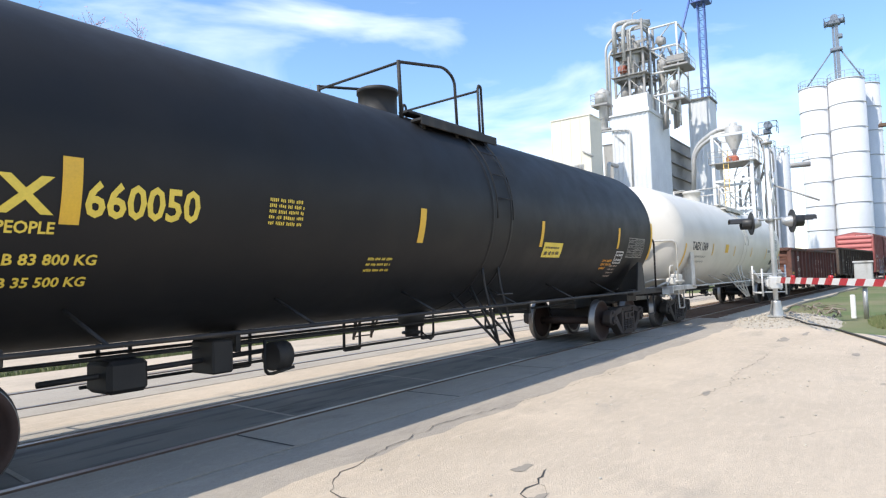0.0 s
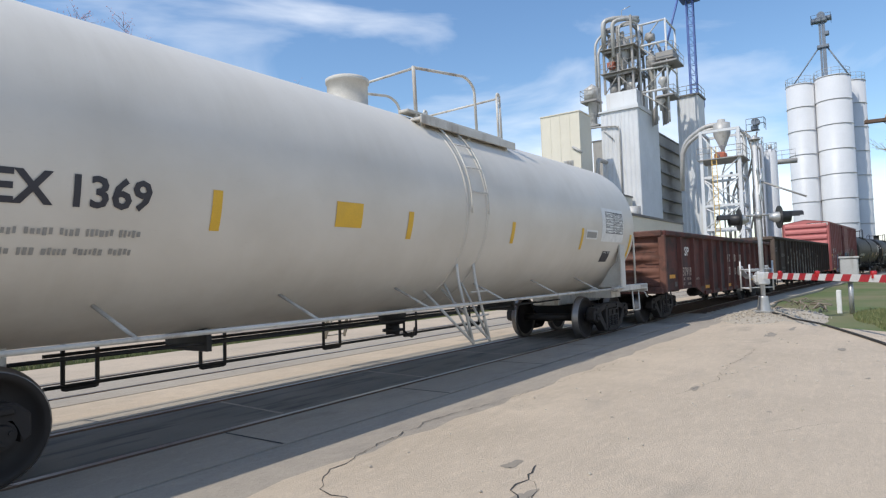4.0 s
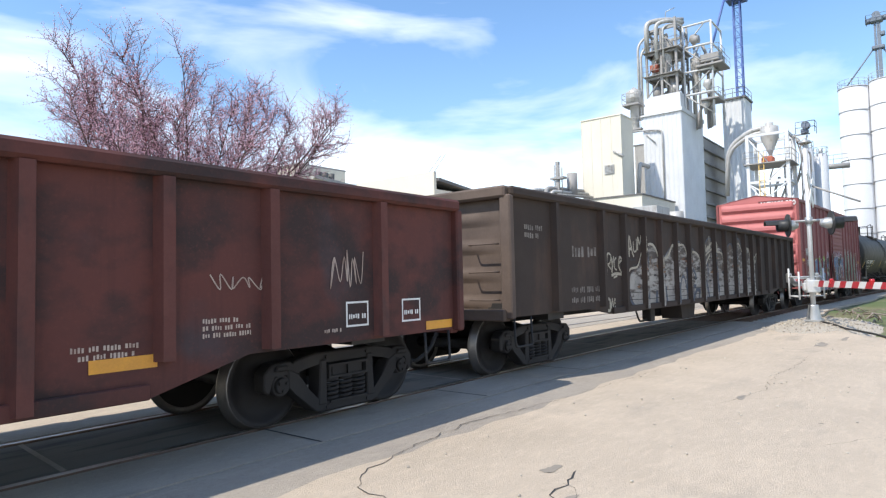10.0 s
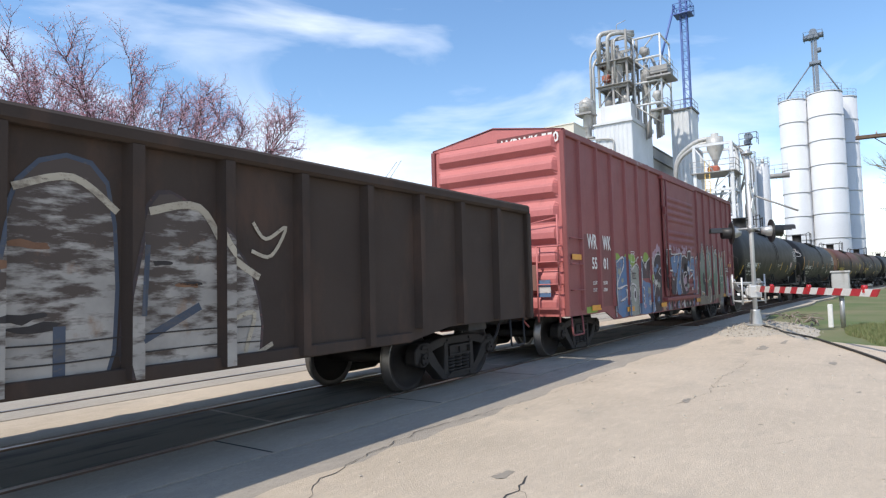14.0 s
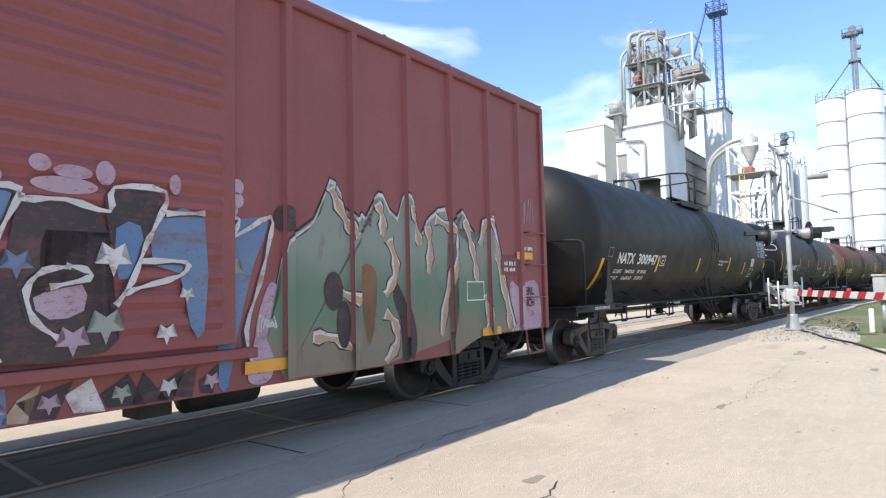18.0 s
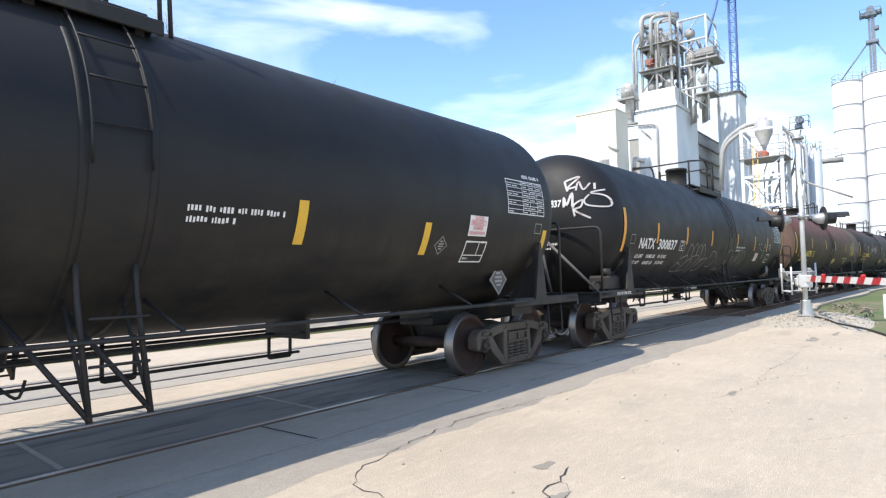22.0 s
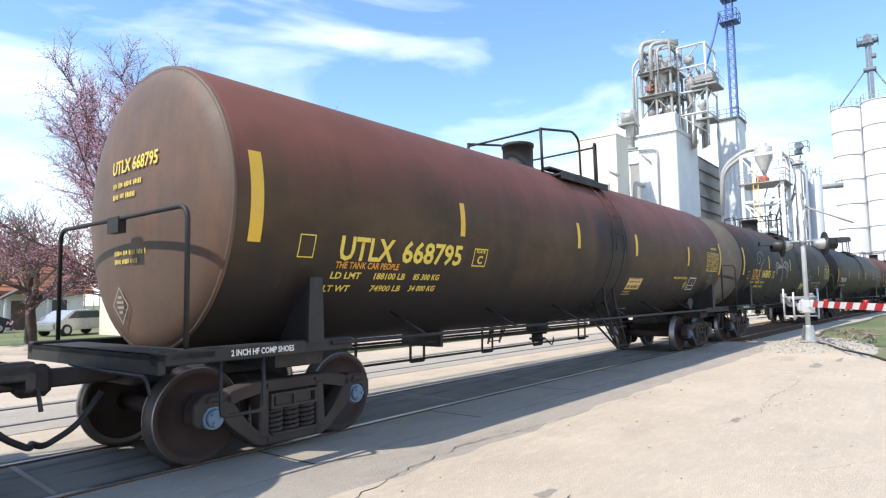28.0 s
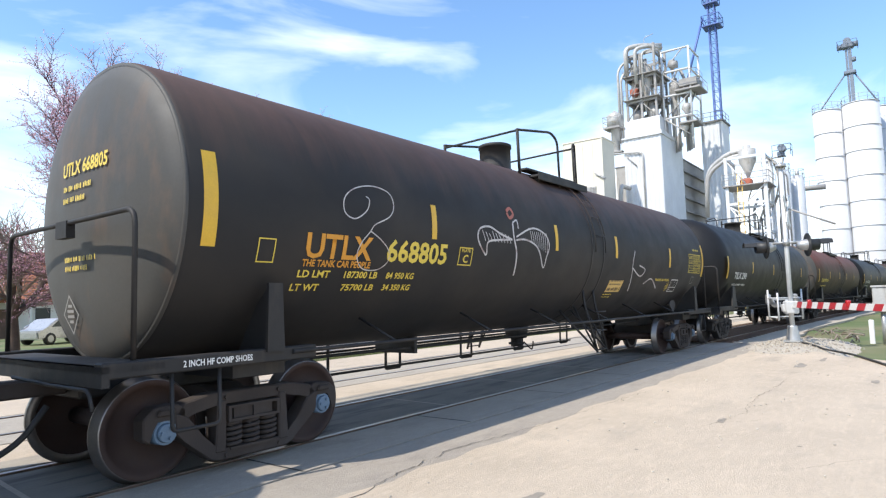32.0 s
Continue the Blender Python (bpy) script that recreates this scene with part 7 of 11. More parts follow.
# front letters: overspray blobs, fills, outlines
for pts in ([(-4.95, 1.9), (-4.95, 2.08), (-4.75, 2.12), (-4.62, 1.98)], [(-4.4, 1.95), (-4.3, 2.1), (-4.15, 2.1), (-4.1, 1.9)], [(-4.11, 1.85), (-3.98, 2.1), (-3.76, 2.12), (-3.6, 2.02), (-3.66, 1.9), (-3.88, 1.8)], [(-3.0, 1.95), (-2.95, 2.14), (-2.8, 2.2), (-2.6, 2.12), (-2.64, 2.0), (-2.8, 1.9)], [(-2.54, 1.62), (-2.32, 1.6), (-2.36, 1.4), (-2.5, 1.42)]):
    spray(car, pts, P_LIME, Y, 0, BP, 0.055)
for pts in ([(-2.34, 2.1), (-2.1, 2.24), (-2.2, 1.77), (-2.28, 1.4), (-2.2, 1.2), (-2.3, 0.72), (-2.42, 0.72), (-2.38, 1.77)], [(-2.12, 2.12), (-2.05, 2.3), (-1.95, 2.3), (-1.9, 2.4), (-1.8, 2.46), (-1.72, 2.38), (-1.62, 2.38), (-1.6, 2.1)]):
    spray(car, pts, P_LILAC, Y, 0, BP, 0.055)
spray(car, [(-5.05, 0.68), (-5.05, 1.84), (-4.98, 1.9), (-4.5, 2.04), (-4.13, 1.95), (-4.1, 1.06), (-4.12, 0.68)], P_BLUE, Y, 1, BP, 0.055, 2)
spray(car, [(-4.14, 0.68), (-4.14, 1.8), (-3.92, 1.87), (-3.88, 1.8), (-3.59, 1.91), (-3.44, 1.86), (-3.33, 1.67), (-3.36, 1.3), (-3.42, 0.68)], P_SAGE, Y, 2, BP, 0.055, 2)
spray(car, [(-3.42, 0.68), (-3.36, 1.3), (-3.33, 1.95), (-3.18, 1.98), (-3.16, 1.52), (-2.54, 1.42), (-2.42, 1.29), (-2.38, 0.68)], P_BLUE, Y, 3, BP, 0.055, 2)
spray(car, [(-3.19, 1.54), (-3.19, 1.96), (-2.97, 1.96), (-2.86, 1.82), (-2.8, 1.96), (-2.49, 2.04), (-2.53, 1.55)], P_BLACK, Y, 4, BP, 0.055, 0)
spray(car, [(-2.2, 0.68), (-2.16, 1.01), (-2.11, 1.28), (-2.22, 1.68), (-2.16, 1.95), (-1.96, 2.15), (-1.6, 2.17), (-1.6, 0.68)], P_BLACK, Y, 1, BP, 0.055, 2)
for pts in ([(-5.03, 1.84), (-4.5, 2.04), (-4.46, 1.82), (-4.83, 1.49), (-4.82, 1.32), (-4.24, 1.39), (-4.31, 1.13), (-4.71, 1.04)],
            [(-4.14, 1.77), (-4.01, 1.85), (-3.92, 1.84), (-3.93, 1.74), (-3.85, 1.77), (-3.59, 1.89), (-3.43, 1.84), (-3.31, 1.64), (-3.36, 1.37), (-3.45, 1.1), (-3.4, 0.7)],
            [(-4.1, 1.39), (-3.85, 1.42), (-3.67, 1.37), (-3.6, 1.31)],
            [(-3.59, 1.94), (-3.45, 2.05), (-3.18, 2.04), (-2.99, 1.91), (-2.86, 1.8), (-2.8, 1.94), (-2.49, 2.06), (-2.48, 1.94), (-2.54, 1.53), (-2.39, 1.38), (-2.37, 0.7)],
            [(-3.21, 1.31), (-3.03, 1.3), (-3.05, 1.0)], [(-5.02, 1.84), (-5.05, 1.2), (-4.98, 0.7)], [(-4.12, 0.7), (-4.12, 1.7)],
            [(-1.6, 2.17), (-1.96, 2.16), (-2.19, 1.97), (-2.27, 1.7), (-2.15, 1.37), (-2.26, 1.0), (-2.2, 0.7)], [(-1.61, 1.83), (-1.82, 1.71), (-1.61, 1.61)]):
    outlined(pts)
for pts in ([(-2.91, 1.92), (-2.8, 1.92), (-2.85, 1.72)], [(-3.3, 1.3), (-3.1, 1.1), (-3.3, 0.95)], [(-4.35, 1.3), (-4.28, 1.15), (-4.2, 1.32)]):
    spray(car, pts, P_WHITE, Y, 7, (), 0.055, 0)
for x, z, w, h in ((-4.22, 1.2, 0.07, 0.16), (-3.72, 1.16, 0.10, 0.17), (-3.1, 1.02, 0.1, 0.14)):
    spray(car, disc(x, z, w, h), P_WHITE, Y, 5, BP, 0.055)
    spray(car, disc(x, z, w * 0.55, h * 0.55), P_BLACK, Y, 6, BP, 0.055)
spray(car, [(-3.88, 1.69), (-3.61, 1.68), (-3.61, 1.53), (-3.87, 1.53)], P_BLACK, Y, 5, BP, 0.055, 0)
for k in range(4):
    spray(car, [(-3.85 + 0.06 * k, 1.66), (-3.81 + 0.06 * k, 1.66), (-3.81 + 0.06 * k, 1.55), (-3.85 + 0.06 * k, 1.55)], P_SAGE, Y, 6, (), 0.055, 0)
for x, z, s, m in ((-4.72, 1.7, 0.13, P_SAGE), (-4.55, 1.5, 0.09, P_SAGE), (-2.62, 1.22, 0.17, P_SAGE), (-2.6, 0.92, 0.12, P_WHITE), (-2.08, 1.75, 0.14, P_BLUE), (-1.9, 1.85, 0.1, P_BLUE), (-2.05, 1.42, 0.13, P_WHITE), (-1.82, 1.35, 0.14, P_SAGE), (-1.9, 0.98, 0.13, P_BLUE), (-3.0, 0.85, 0.1, P_LILAC)):
    spray(car, star(x, z, s), m, Y, 5, (), 0.055, 0)
# door letters
for pts, m, lv in (([(-1.38, 1.3), (-1.39, 1.88), (-1.37, 2.26), (-0.99, 2.28), (-1.02, 1.84), (-1.17, 1.79), (-1.2, 1.3)], P_BLACK, 1),
                   ([(-1.0, 2.1), (-0.2, 2.17), (-0.45, 1.69), (-0.88, 1.74), (-0.95, 1.95)], P_BLUE, 1), ([(-0.9, 1.68), (-0.5, 1.6), (-0.62, 1.1), (-1.0, 1.15)], P_BLACK, 1),
                   ([(-0.14, 2.15), (0.07, 2.2), (-0.06, 1.81), (-0.13, 1.46), (-0.08, 1.09), (-0.43, 1.08), (-0.46, 1.44)], P_BLUE, 2),
                   ([(0.05, 1.82), (0.1, 2.12), (0.3, 2.2), (0.52, 2.16), (0.65, 2.03), (0.66, 1.92), (0.27, 1.96), (0.24, 1.7), (0.14, 1.55), (0.7, 1.3), (0.68, 1.1), (0.0, 1.08), (-0.08, 1.5)], P_BLACK, 2),
                   ([(0.71, 2.27), (1.07, 2.29), (0.99, 1.92), (0.92, 1.76), (0.7, 1.9)], P_BLACK, 1), ([(0.74, 2.0), (0.92, 2.03), (0.94, 1.73), (0.76, 1.62)], P_BLUE, 2),
                   ([(1.06, 2.1), (1.46, 2.14), (1.46, 1.2), (1.33, 1.25), (1.24, 1.67), (1.02, 1.73)], P_BLUE, 1), ([(0.2, 1.5), (0.5, 1.6), (0.52, 1.4), (0.3, 1.35)], P_LILAC, 3)):
    spray(car, pts, m, YD, lv, (), 0.1, 2)
for pts in ([(-1.36, 2.3), (-0.93, 2.33), (-0.95, 2.21), (-0.64, 2.19), (0.05, 2.24), (0.12, 2.16), (0.39, 2.18), (0.69, 2.12), (0.72, 2.3), (1.12, 2.31), (1.04, 2.05), (0.96, 1.88), (0.86, 1.61), (0.74, 1.43)],
            [(-0.2, 2.19), (-0.45, 1.72), (-0.59, 1.09)], [(0.12, 2.2), (-0.02, 1.87), (-0.15, 1.49), (0.02, 1.09)], [(-1.1, 1.74), (-0.86, 1.73), (-0.92, 1.52), (-0.75, 1.5)],
            [(0.43, 1.71), (0.26, 1.68), (0.16, 1.55), (0.21, 1.35), (0.36, 1.22)], [(0.4, 1.72), (0.53, 1.69), (0.55, 1.63), (0.3, 1.57)], [(0.92, 1.76), (1.29, 1.76), (1.24, 1.65), (0.92, 1.56), (0.79, 1.51)],
            [(-1.34, 2.28), (-1.38, 1.9)], [(1.12, 2.14), (1.46, 2.17)], [(-0.62, 2.15), (-0.72, 1.98), (-0.6, 2.02)]):
    outlined(pts, 0.024, YD, 6)
for x, z, s, m in ((0.72, 1.78, 0.14, P_WHITE), (0.1, 1.73, 0.11, P_BLUE), (1.13, 1.2, 0.09, P_WHITE), (0.67, 1.29, 0.14, P_SAGE), (-0.25, 1.41, 0.1, P_SAGE), (-0.7, 1.62, 0.08, P_BLUE), (-1.2, 1.5, 0.09, P_BLUE), (-0.3, 1.9, 0.08, P_BLACK), (0.45, 1.2, 0.12, P_LILAC), (1.3, 1.5, 0.07, P_WHITE)):
    spray(car, star(x, z, s), m, YD, 7, (), 0.1, 0)
for x, z, w, h in ((-1.0, 2.4, 0.14, 0.05), (-0.62, 2.36, 0.07, 0.07), (-0.4, 2.34, 0.06, 0.09), (-0.15, 2.3, 0.16, 0.09), (0.23, 2.42, 0.07, 0.06), (0.44, 2.38, 0.13, 0.05), (0.66, 2.4, 0.07, 0.09), (0.39, 2.28, 0.22, 0.06), (1.2, 2.38, 0.05, 0.08)):
    spray(car, disc(x, z, w, h), P_LILAC, YD, 0, (), 0.1, 2)
# on the sill below the door
for i in range(16):
    rr = random.Random(300 + i)
    x = -1.5 + 0.2 * i + rr.uniform(-0.06, 0.06)
    spray(car, [(x, 0.68), (x + rr.uniform(-0.1, 0.1), rr.uniform(0.78, 0.9)), (x + rr.uniform(0.05, 0.28), 0.91), (x + rr.uniform(0.1, 0.3), 0.66)], (P_BLUE, P_BLACK, P_SAGE, P_TAN, P_WHITE, P_BLACK)[rr.randrange(6)], Y, 1, (), 0.055, 0)
    if i % 2:
        spray(car, star(x + 0.1, 0.77, 0.08), (P_WHITE, P_SAGE, P_LILAC)[rr.randrange(3)], Y, 3, (), 0.055, 0)
# behind the door
spray(car, [(1.66, 0.7), (1.66, 2.14), (1.86, 2.16), (2.18, 2.17), (2.01, 1.75), (1.82, 1.05), (1.75, 0.7)], P_BLUE, Y, 1, BP, 0.055, 2)
spray(car, [(1.95, 0.72), (2.02, 1.07), (2.06, 1.3), (2.19, 1.59), (2.3, 1.5), (2.3, 1.19), (2.2, 0.72)], P_LILAC, Y, 2, BP, 0.055)
outlined([(1.66, 2.16), (1.86, 2.16), (1.81, 2.0), (2.2, 2.21), (2.17, 1.93), (2.07, 1.57), (1.93, 1.17), (2.01, 0.8)])
for k in range(7):
    stroke([(2.05 + 0.03 * k, 1.1 + 0.03 * k), (2.08 + 0.03 * k, 1.3 - 0.02 * k), (2.15 + 0.015 * k, 1.18)], 0.01, P_WHITE, Y, 4)
spray(car, star(1.78, 1.72, 0.13), P_SAGE, Y, 5, (), 0.055, 0)
for x, z in ((1.84, 2.45), (1.84, 2.33), (1.78, 2.24)):
    spray(car, disc(x, z, 0.07, 0.07), P_LILAC, Y, 0, (), 0.055)
for x, z, s, h in ((2.36, 2.2, 0.12, 0.13), (2.98, 1.5, 0.13, 0.2), (3.12, 1.15, 0.1, 0.25)):
    spray(car, disc(x, z, s, h), P_BLACK, Y, 8, BP, 0.055)
# rear letters: grey-green with pale drips
big = [(2.35, 0.68), (2.3, 1.5), (2.38, 1.95), (2.62, 2.08), (2.82, 2.3), (2.95, 2.62), (3.1, 2.5), (3.2, 2.2), (3.42, 2.3), (3.55, 2.2), (3.62, 2.5), (3.75, 2.55), (3.86, 2.38), (4.0, 2.3), (4.1, 2.55), (4.2, 2.58), (4.32, 2.35), (4.42, 2.1), (4.55, 2.3), (4.72, 2.42), (4.85, 2.48), (5.0, 2.3)]
big2 = [(5.0, 2.3), (5.1, 2.15), (5.25, 2.35), (5.32, 2.5), (5.48, 2.3), (5.62, 2.0), (5.75, 2.25), (5.95, 2.48), (6.1, 2.3), (6.25, 1.8), (6.45, 1.2), (6.5, 0.70), (5.0, 0.66)]
for d, m, lv in ((0.075, P_BLACK, 1), (0.045, P_WHITE, 2), (0.0, P_FADE, 3)):
    spray(car, [(a, b + d) for a, b in big] + [(5.02, 0.64)], m, Y, lv, BP, 0.055, 2)
    spray(car, [(a + (d if a > 5.5 else 0), b + (d if b > 0.8 else 0)) for a, b in big2], m, Y, lv, BP, 0.055, 2)
for pts in ([(2.96, 2.58), (3.06, 2.4), (3.2, 2.2), (3.3, 2.08)], [(3.66, 2.48), (3.74, 2.3), (3.72, 2.12)], [(3.84, 2.08), (3.95, 1.8), (3.9, 1.6), (3.76, 1.45)],
            [(4.2, 2.5), (4.3, 2.3), (4.4, 2.05)], [(4.55, 2.28), (4.6, 2.0), (4.55, 1.7)], [(4.72, 2.38), (5.0, 2.3), (5.15, 2.15), (5.08, 1.8), (4.92, 1.4), (4.8, 0.92)],
            [(5.36, 2.42), (5.48, 2.15), (5.58, 1.85), (5.62, 1.6)], [(5.72, 2.1), (5.85, 2.4), (6.0, 2.42), (6.1, 2.1), (6.25, 1.65), (6.42, 1.15), (6.44, 0.9)],
            [(5.8, 1.4), (5.9, 1.1), (5.84, 0.88)], [(2.7, 1.05), (3.0, 1.02), (3.22, 0.9)], [(3.05, 1.5), (3.32, 1.4)], [(3.76, 1.24), (3.92, 1.12), (3.95, 0.88), (3.75, 0.7)]):
    stroke(pts, 0.088, P_BLACK, Y, 5)
    stroke(pts, 0.066, P_WHITE, Y, 6)
    stroke([(a + 0.015, b - 0.02) for a, b in pts], 0.042, P_TAN, Y, 7)
spray(car, [(3.95, 1.6), (4.15, 1.3), (4.25, 0.95), (4.2, 0.7), (4.05, 0.7), (4.05, 1.05), (3.9, 1.4)], P_BLACK, Y, 5, BP, 0.055, 3)
spray(car, [(3.38, 1.75), (3.62, 1.7), (3.6, 1.2), (3.5, 0.9), (3.42, 1.2)], P_RUST, Y, 5, BP, 0.055, 3)
spray(car, [(6.55, 0.7), (6.5, 1.55), (6.75, 1.5), (7.0, 1.58), (7.35, 1.52), (7.38, 0.72)], P_LILAC, Y, 0, BP, 0.055, 3)
part("label_plate", on_side(rect_mesh(0.46, 0.28, 0), 6.25, 1.68, Y - 0.02), M_BOXPATCH, car)
flat_letters(car, "", 6.32, 1.82, 0.32, 0.06, Y - 0.018, M_WLETTER, 91)
flat_letters(car, "", 6.32, 1.73, 0.3, 0.06, Y - 0.018, M_WLETTER, 92)
part("label_frame", on_side(rect_mesh(0.42, 0.26, 0, 0.014), 5.36, 1.33, Y - 0.02), M_WLETTER, car)
flat_letters(car, "", 6.85, 2.06, 0.4, 0.06, Y, M_WLETTER, 93)
flat_letters(car, "GERL", 6.78, 1.38, 0.42, 0.12, Y - 0.01, P_BLACK)
flat_letters(car, "OUCH", 6.78, 1.2, 0.42, 0.12, Y - 0.01, P_BLACK)
part("graffiti_tag", on_side(tag(car, scribble(7, 0.35, 0.5, 9), 0.006, P_WHITE, Y), 6.9, 2.4, Y - 0.008), P_LILAC, car)
bm = text_mesh("WRWK 5501", 0.2, 1.0, 0)
for v in bm.verts:
    v.co = Vector((-7.49 - 0.03, -0.2 - v.co.x * 0.9, 4.42 - 0.2 + v.co.y))
part("end_lettering", bm, M_WLETTER, car)
flat = bmesh.new()
box(flat, -7.49 - 0.029, -7.49 - 0.02, -1.4, -0.1, 4.16, 4.46)
part("number_patch", flat, M_BOXPATCH, car)
for x, m in ((-7.62, P_BLUE), (-7.625, P_WHITE)):
    bm = bmesh.new()
    box(bm, x, x + 0.004, -1.25, -0.98, 1.22 if m is P_BLUE else 1.3, 1.55 if m is P_BLUE else 1.42)
    part("graffiti", bm, m, car)

# black tank cars with white lettering
for n, (c0, c1, f, r, num, dom) in enumerate(((87.63, 105.17, 89.62, 103.23, "300947", -0.33), (105.17, 122.74, 107.15, 120.75, "300837", 0.35))):
    car, R, zc, hx, dp = tank_car("black tank car with white lettering and rounded ends" if n == 0 else "black tank car with white lettering, tagged with white spray paint", c0, c1, f, r, M_BLACKTANK if n else M_DUSTTANK, M_FRAME, "grey", x_head=8.05, dome=dom, deck=(-0.95, 1.05), strap=0.48, rail_x=(-1.02, 0.40, 1.15), dome_h=0.56, slim_leg=True, leg_top=1.98, leg_w=(0.17, 0.03), leg_in=-0.23 if n == 0 else -0.25, rail_in=0.97 if n == 0 else 0.72)
    if n == 0:
        reflectors(car, R, zc, [(-7.07, 1.42, 2.15, 0.12), (-4.0, 1.78, 2.18, 0.1), (-0.84, 1.8, 2.2, 0.1), (2.27, 1.85, 2.3, 0.12), (4.22, 1.77, 2.19, 0.12), (7.12, 1.58, 2.25, 0.12)])
    else:
        reflectors(car, R, zc, [(-7.21, 1.9, 2.79, 0.12), (-5.41, 2.1, 2.55, 0.1), (-3.46, 2.12, 2.54, 0.1), (-1.43, 2.12, 2.53, 0.1), (1.14, 2.12, 2.52, 0.1), (3.24, 2.06, 2.52, 0.1), (4.96, 2.06, 2.52, 0.1), (7.28, 1.87, 2.74, 0.12)], M_ORANGE)
    x = -6.36 if n == 0 else -6.39
    letter(car, R, zc, "NATX", x, 1.95 + 0.03 * n, 0.23, M_WLETTER, width=0.88)
    letter(car, R, zc, num, x + 1.07, 1.95 + 0.03 * n, 0.23, M_WLETTER, width=1.18)
    part("label_frame", on_tank(rect_mesh(0.3, 0.25, 0.08, 0.016), R, zc, x + 2.49, 1.93 + 0.03 * n), M_WLETTER, car)
    letter(car, R, zc, "C", x + 2.58, 1.97 + 0.03 * n, 0.11, M_WLETTER, width=0.12)
    letter(car, R, zc, "PLATE", x + 2.54, 2.11 + 0.03 * n, 0.04, M_WLETTER, width=0.2)
    for i, row in enumerate((("LD LMT", "196400 LB", "89 100 KG"), ("LT WT", "66600 LB", "30 200 KG"))):
        for words, dx, w in zip(row, (-0.02 - 0.05 * i, 0.56, 1.29), (0.42, 0.54, 0.5)):
            letter(car, R, zc, words, x + dx, 1.75 + 0.03 * n - 0.135 * i, 0.085, M_WLETTER, width=w)
    bm = text_mesh("2 INCH HF COMP SHOES", 0.055, 1.0)
    kk = 0.68 / max(v.co.x for v in bm.verts)
    for v in bm.verts:
        v.co = Vector(((-7.56 if n == 0 else -7.58) + v.co.x * kk, -1.458, 1.04 + v.co.y))
    part("platform_lettering", bm, M_WLETTER, car)
    part("test_table", on_tank(table_mesh(1.06, 0.52, 8, 3), R, zc, 5.99, 2.39), M_WLETTER, car)
    small_print(car, R, zc, 6.5, 2.95, 0.5, 0.06, M_WLETTER, 120)
    ex, ez = (5.07, 2.03) if n == 0 else (3.51, 1.73)
    part("emergency_label", on_tank(rect_mesh(0.42, 0.28), R, zc, ex, ez), M_WLETTER, car, "white label with red print")
    for words, dz, sz, w in (("24-HOUR", 0.215, 0.06, 0.22), ("EMERGENCY", 0.145, 0.075, 0.37), ("NUMBER", 0.085, 0.06, 0.24)):
        bm = text_mesh(words, sz, 1.0)
        k = w / max(v.co.x for v in bm.verts)
        for v in bm.verts:
            v.co.x *= k
        part("label_print", on_tank(bm, R, zc, ex + 0.21 - w / 2, ez + dz, 0.012), M_PINK, car)
    part("small_print", on_tank(bars_mesh(0.36, 0.05, 0.3, 124), R, zc, ex + 0.03, ez + 0.02, 0.012), M_PINK, car)
    part("label_frame", on_tank(rect_mesh(0.5, 0.32, 0.08, 0.02), R, zc, 5.07, 1.68), M_WLETTER, car)
    part("label_divider", on_tank(rect_mesh(0.46, 0.014), R, zc, 5.09, 1.77), M_WLETTER, car)
    part("label_divider", on_tank(rect_mesh(0.014, 0.2), R, zc, 5.38, 1.78), M_WLETTER, car)
    for dx, dz in ((0.05, 0.26), (0.36, 0.26), (0.05, 0.04)):
        small_print(car, R, zc, 5.07 + dx, 1.68 + dz, 0.1, 0.03, M_WLETTER, 126, 0.05)
    placard(car, R, zc, 6.2, 1.42, 0.24, M_GREYLETTER)
    for i in range(2):
        small_print(car, R, zc, 1.06, 2.1 - 0.09 * i, 1.0 - 0.55 * i, 0.055, M_WLETTER, 117 + i, 0.13)
    part("maker_mark", on_tank(diamond_mesh(0.13), R, zc, 4.55, 1.89), M_GREYLETTER, car)
    part("label_frame", on_tank(rect_mesh(0.2, 0.16, 0.08, 0.012), R, zc, 6.8, 2.12), M_GREYLETTER, car)
    part("label_frame", on_tank(rect_mesh(0.22, 0.2, 0.08, 0.012), R, zc, -6.87, 2.06), M_GREYLETTER, car)
    head_letters(car, R, zc, hx, dp, [("NATX " + num, 0.38, 2.82, 0.14, 0.9), ("", 0.25, 2.68, 0.05, 0.55), ("", 0.25, 2.58, 0.05, 0.45), ("", 0.3, 2.05, 0.05, 0.7), ("", 0.3, 1.96, 0.05, 0.55)], M_WLETTER)
    half = (c1 - c0) / 2
    bm = bmesh.new()
    e_ = -1 if n else 1
    xw = e_ * (half - 0.42)
    lathe(bm, [(-0.03, 0.25), (0, 0.28), (0.03, 0.25), (0, 0.22), (-0.03, 0.25)], (xw, 0.7, 1.86), 20)
    for i in range(3):
        a = i * math.pi / 3
        pipe(bm, [(xw, 0.7 - 0.25 * math.cos(a), 1.86 - 0.25 * math.sin(a)), (xw, 0.7 + 0.25 * math.cos(a), 1.86 + 0.25 * math.sin(a))], 0.018, 5)
    rbox(bm, min(xw - e_ * 0.05, xw - e_ * 0.28), max(xw - e_ * 0.05, xw - e_ * 0.28), 0.45, 0.95, 1.55, 2.05, 0.05)
    pipe(bm, [(xw - e_ * 0.15, 0.7, 1.1), (xw - e_ * 0.15, 0.7, 1.55)], 0.04, 6)
    part("hand_brake", bm, M_FRAME, car, "spoked hand brake wheel")
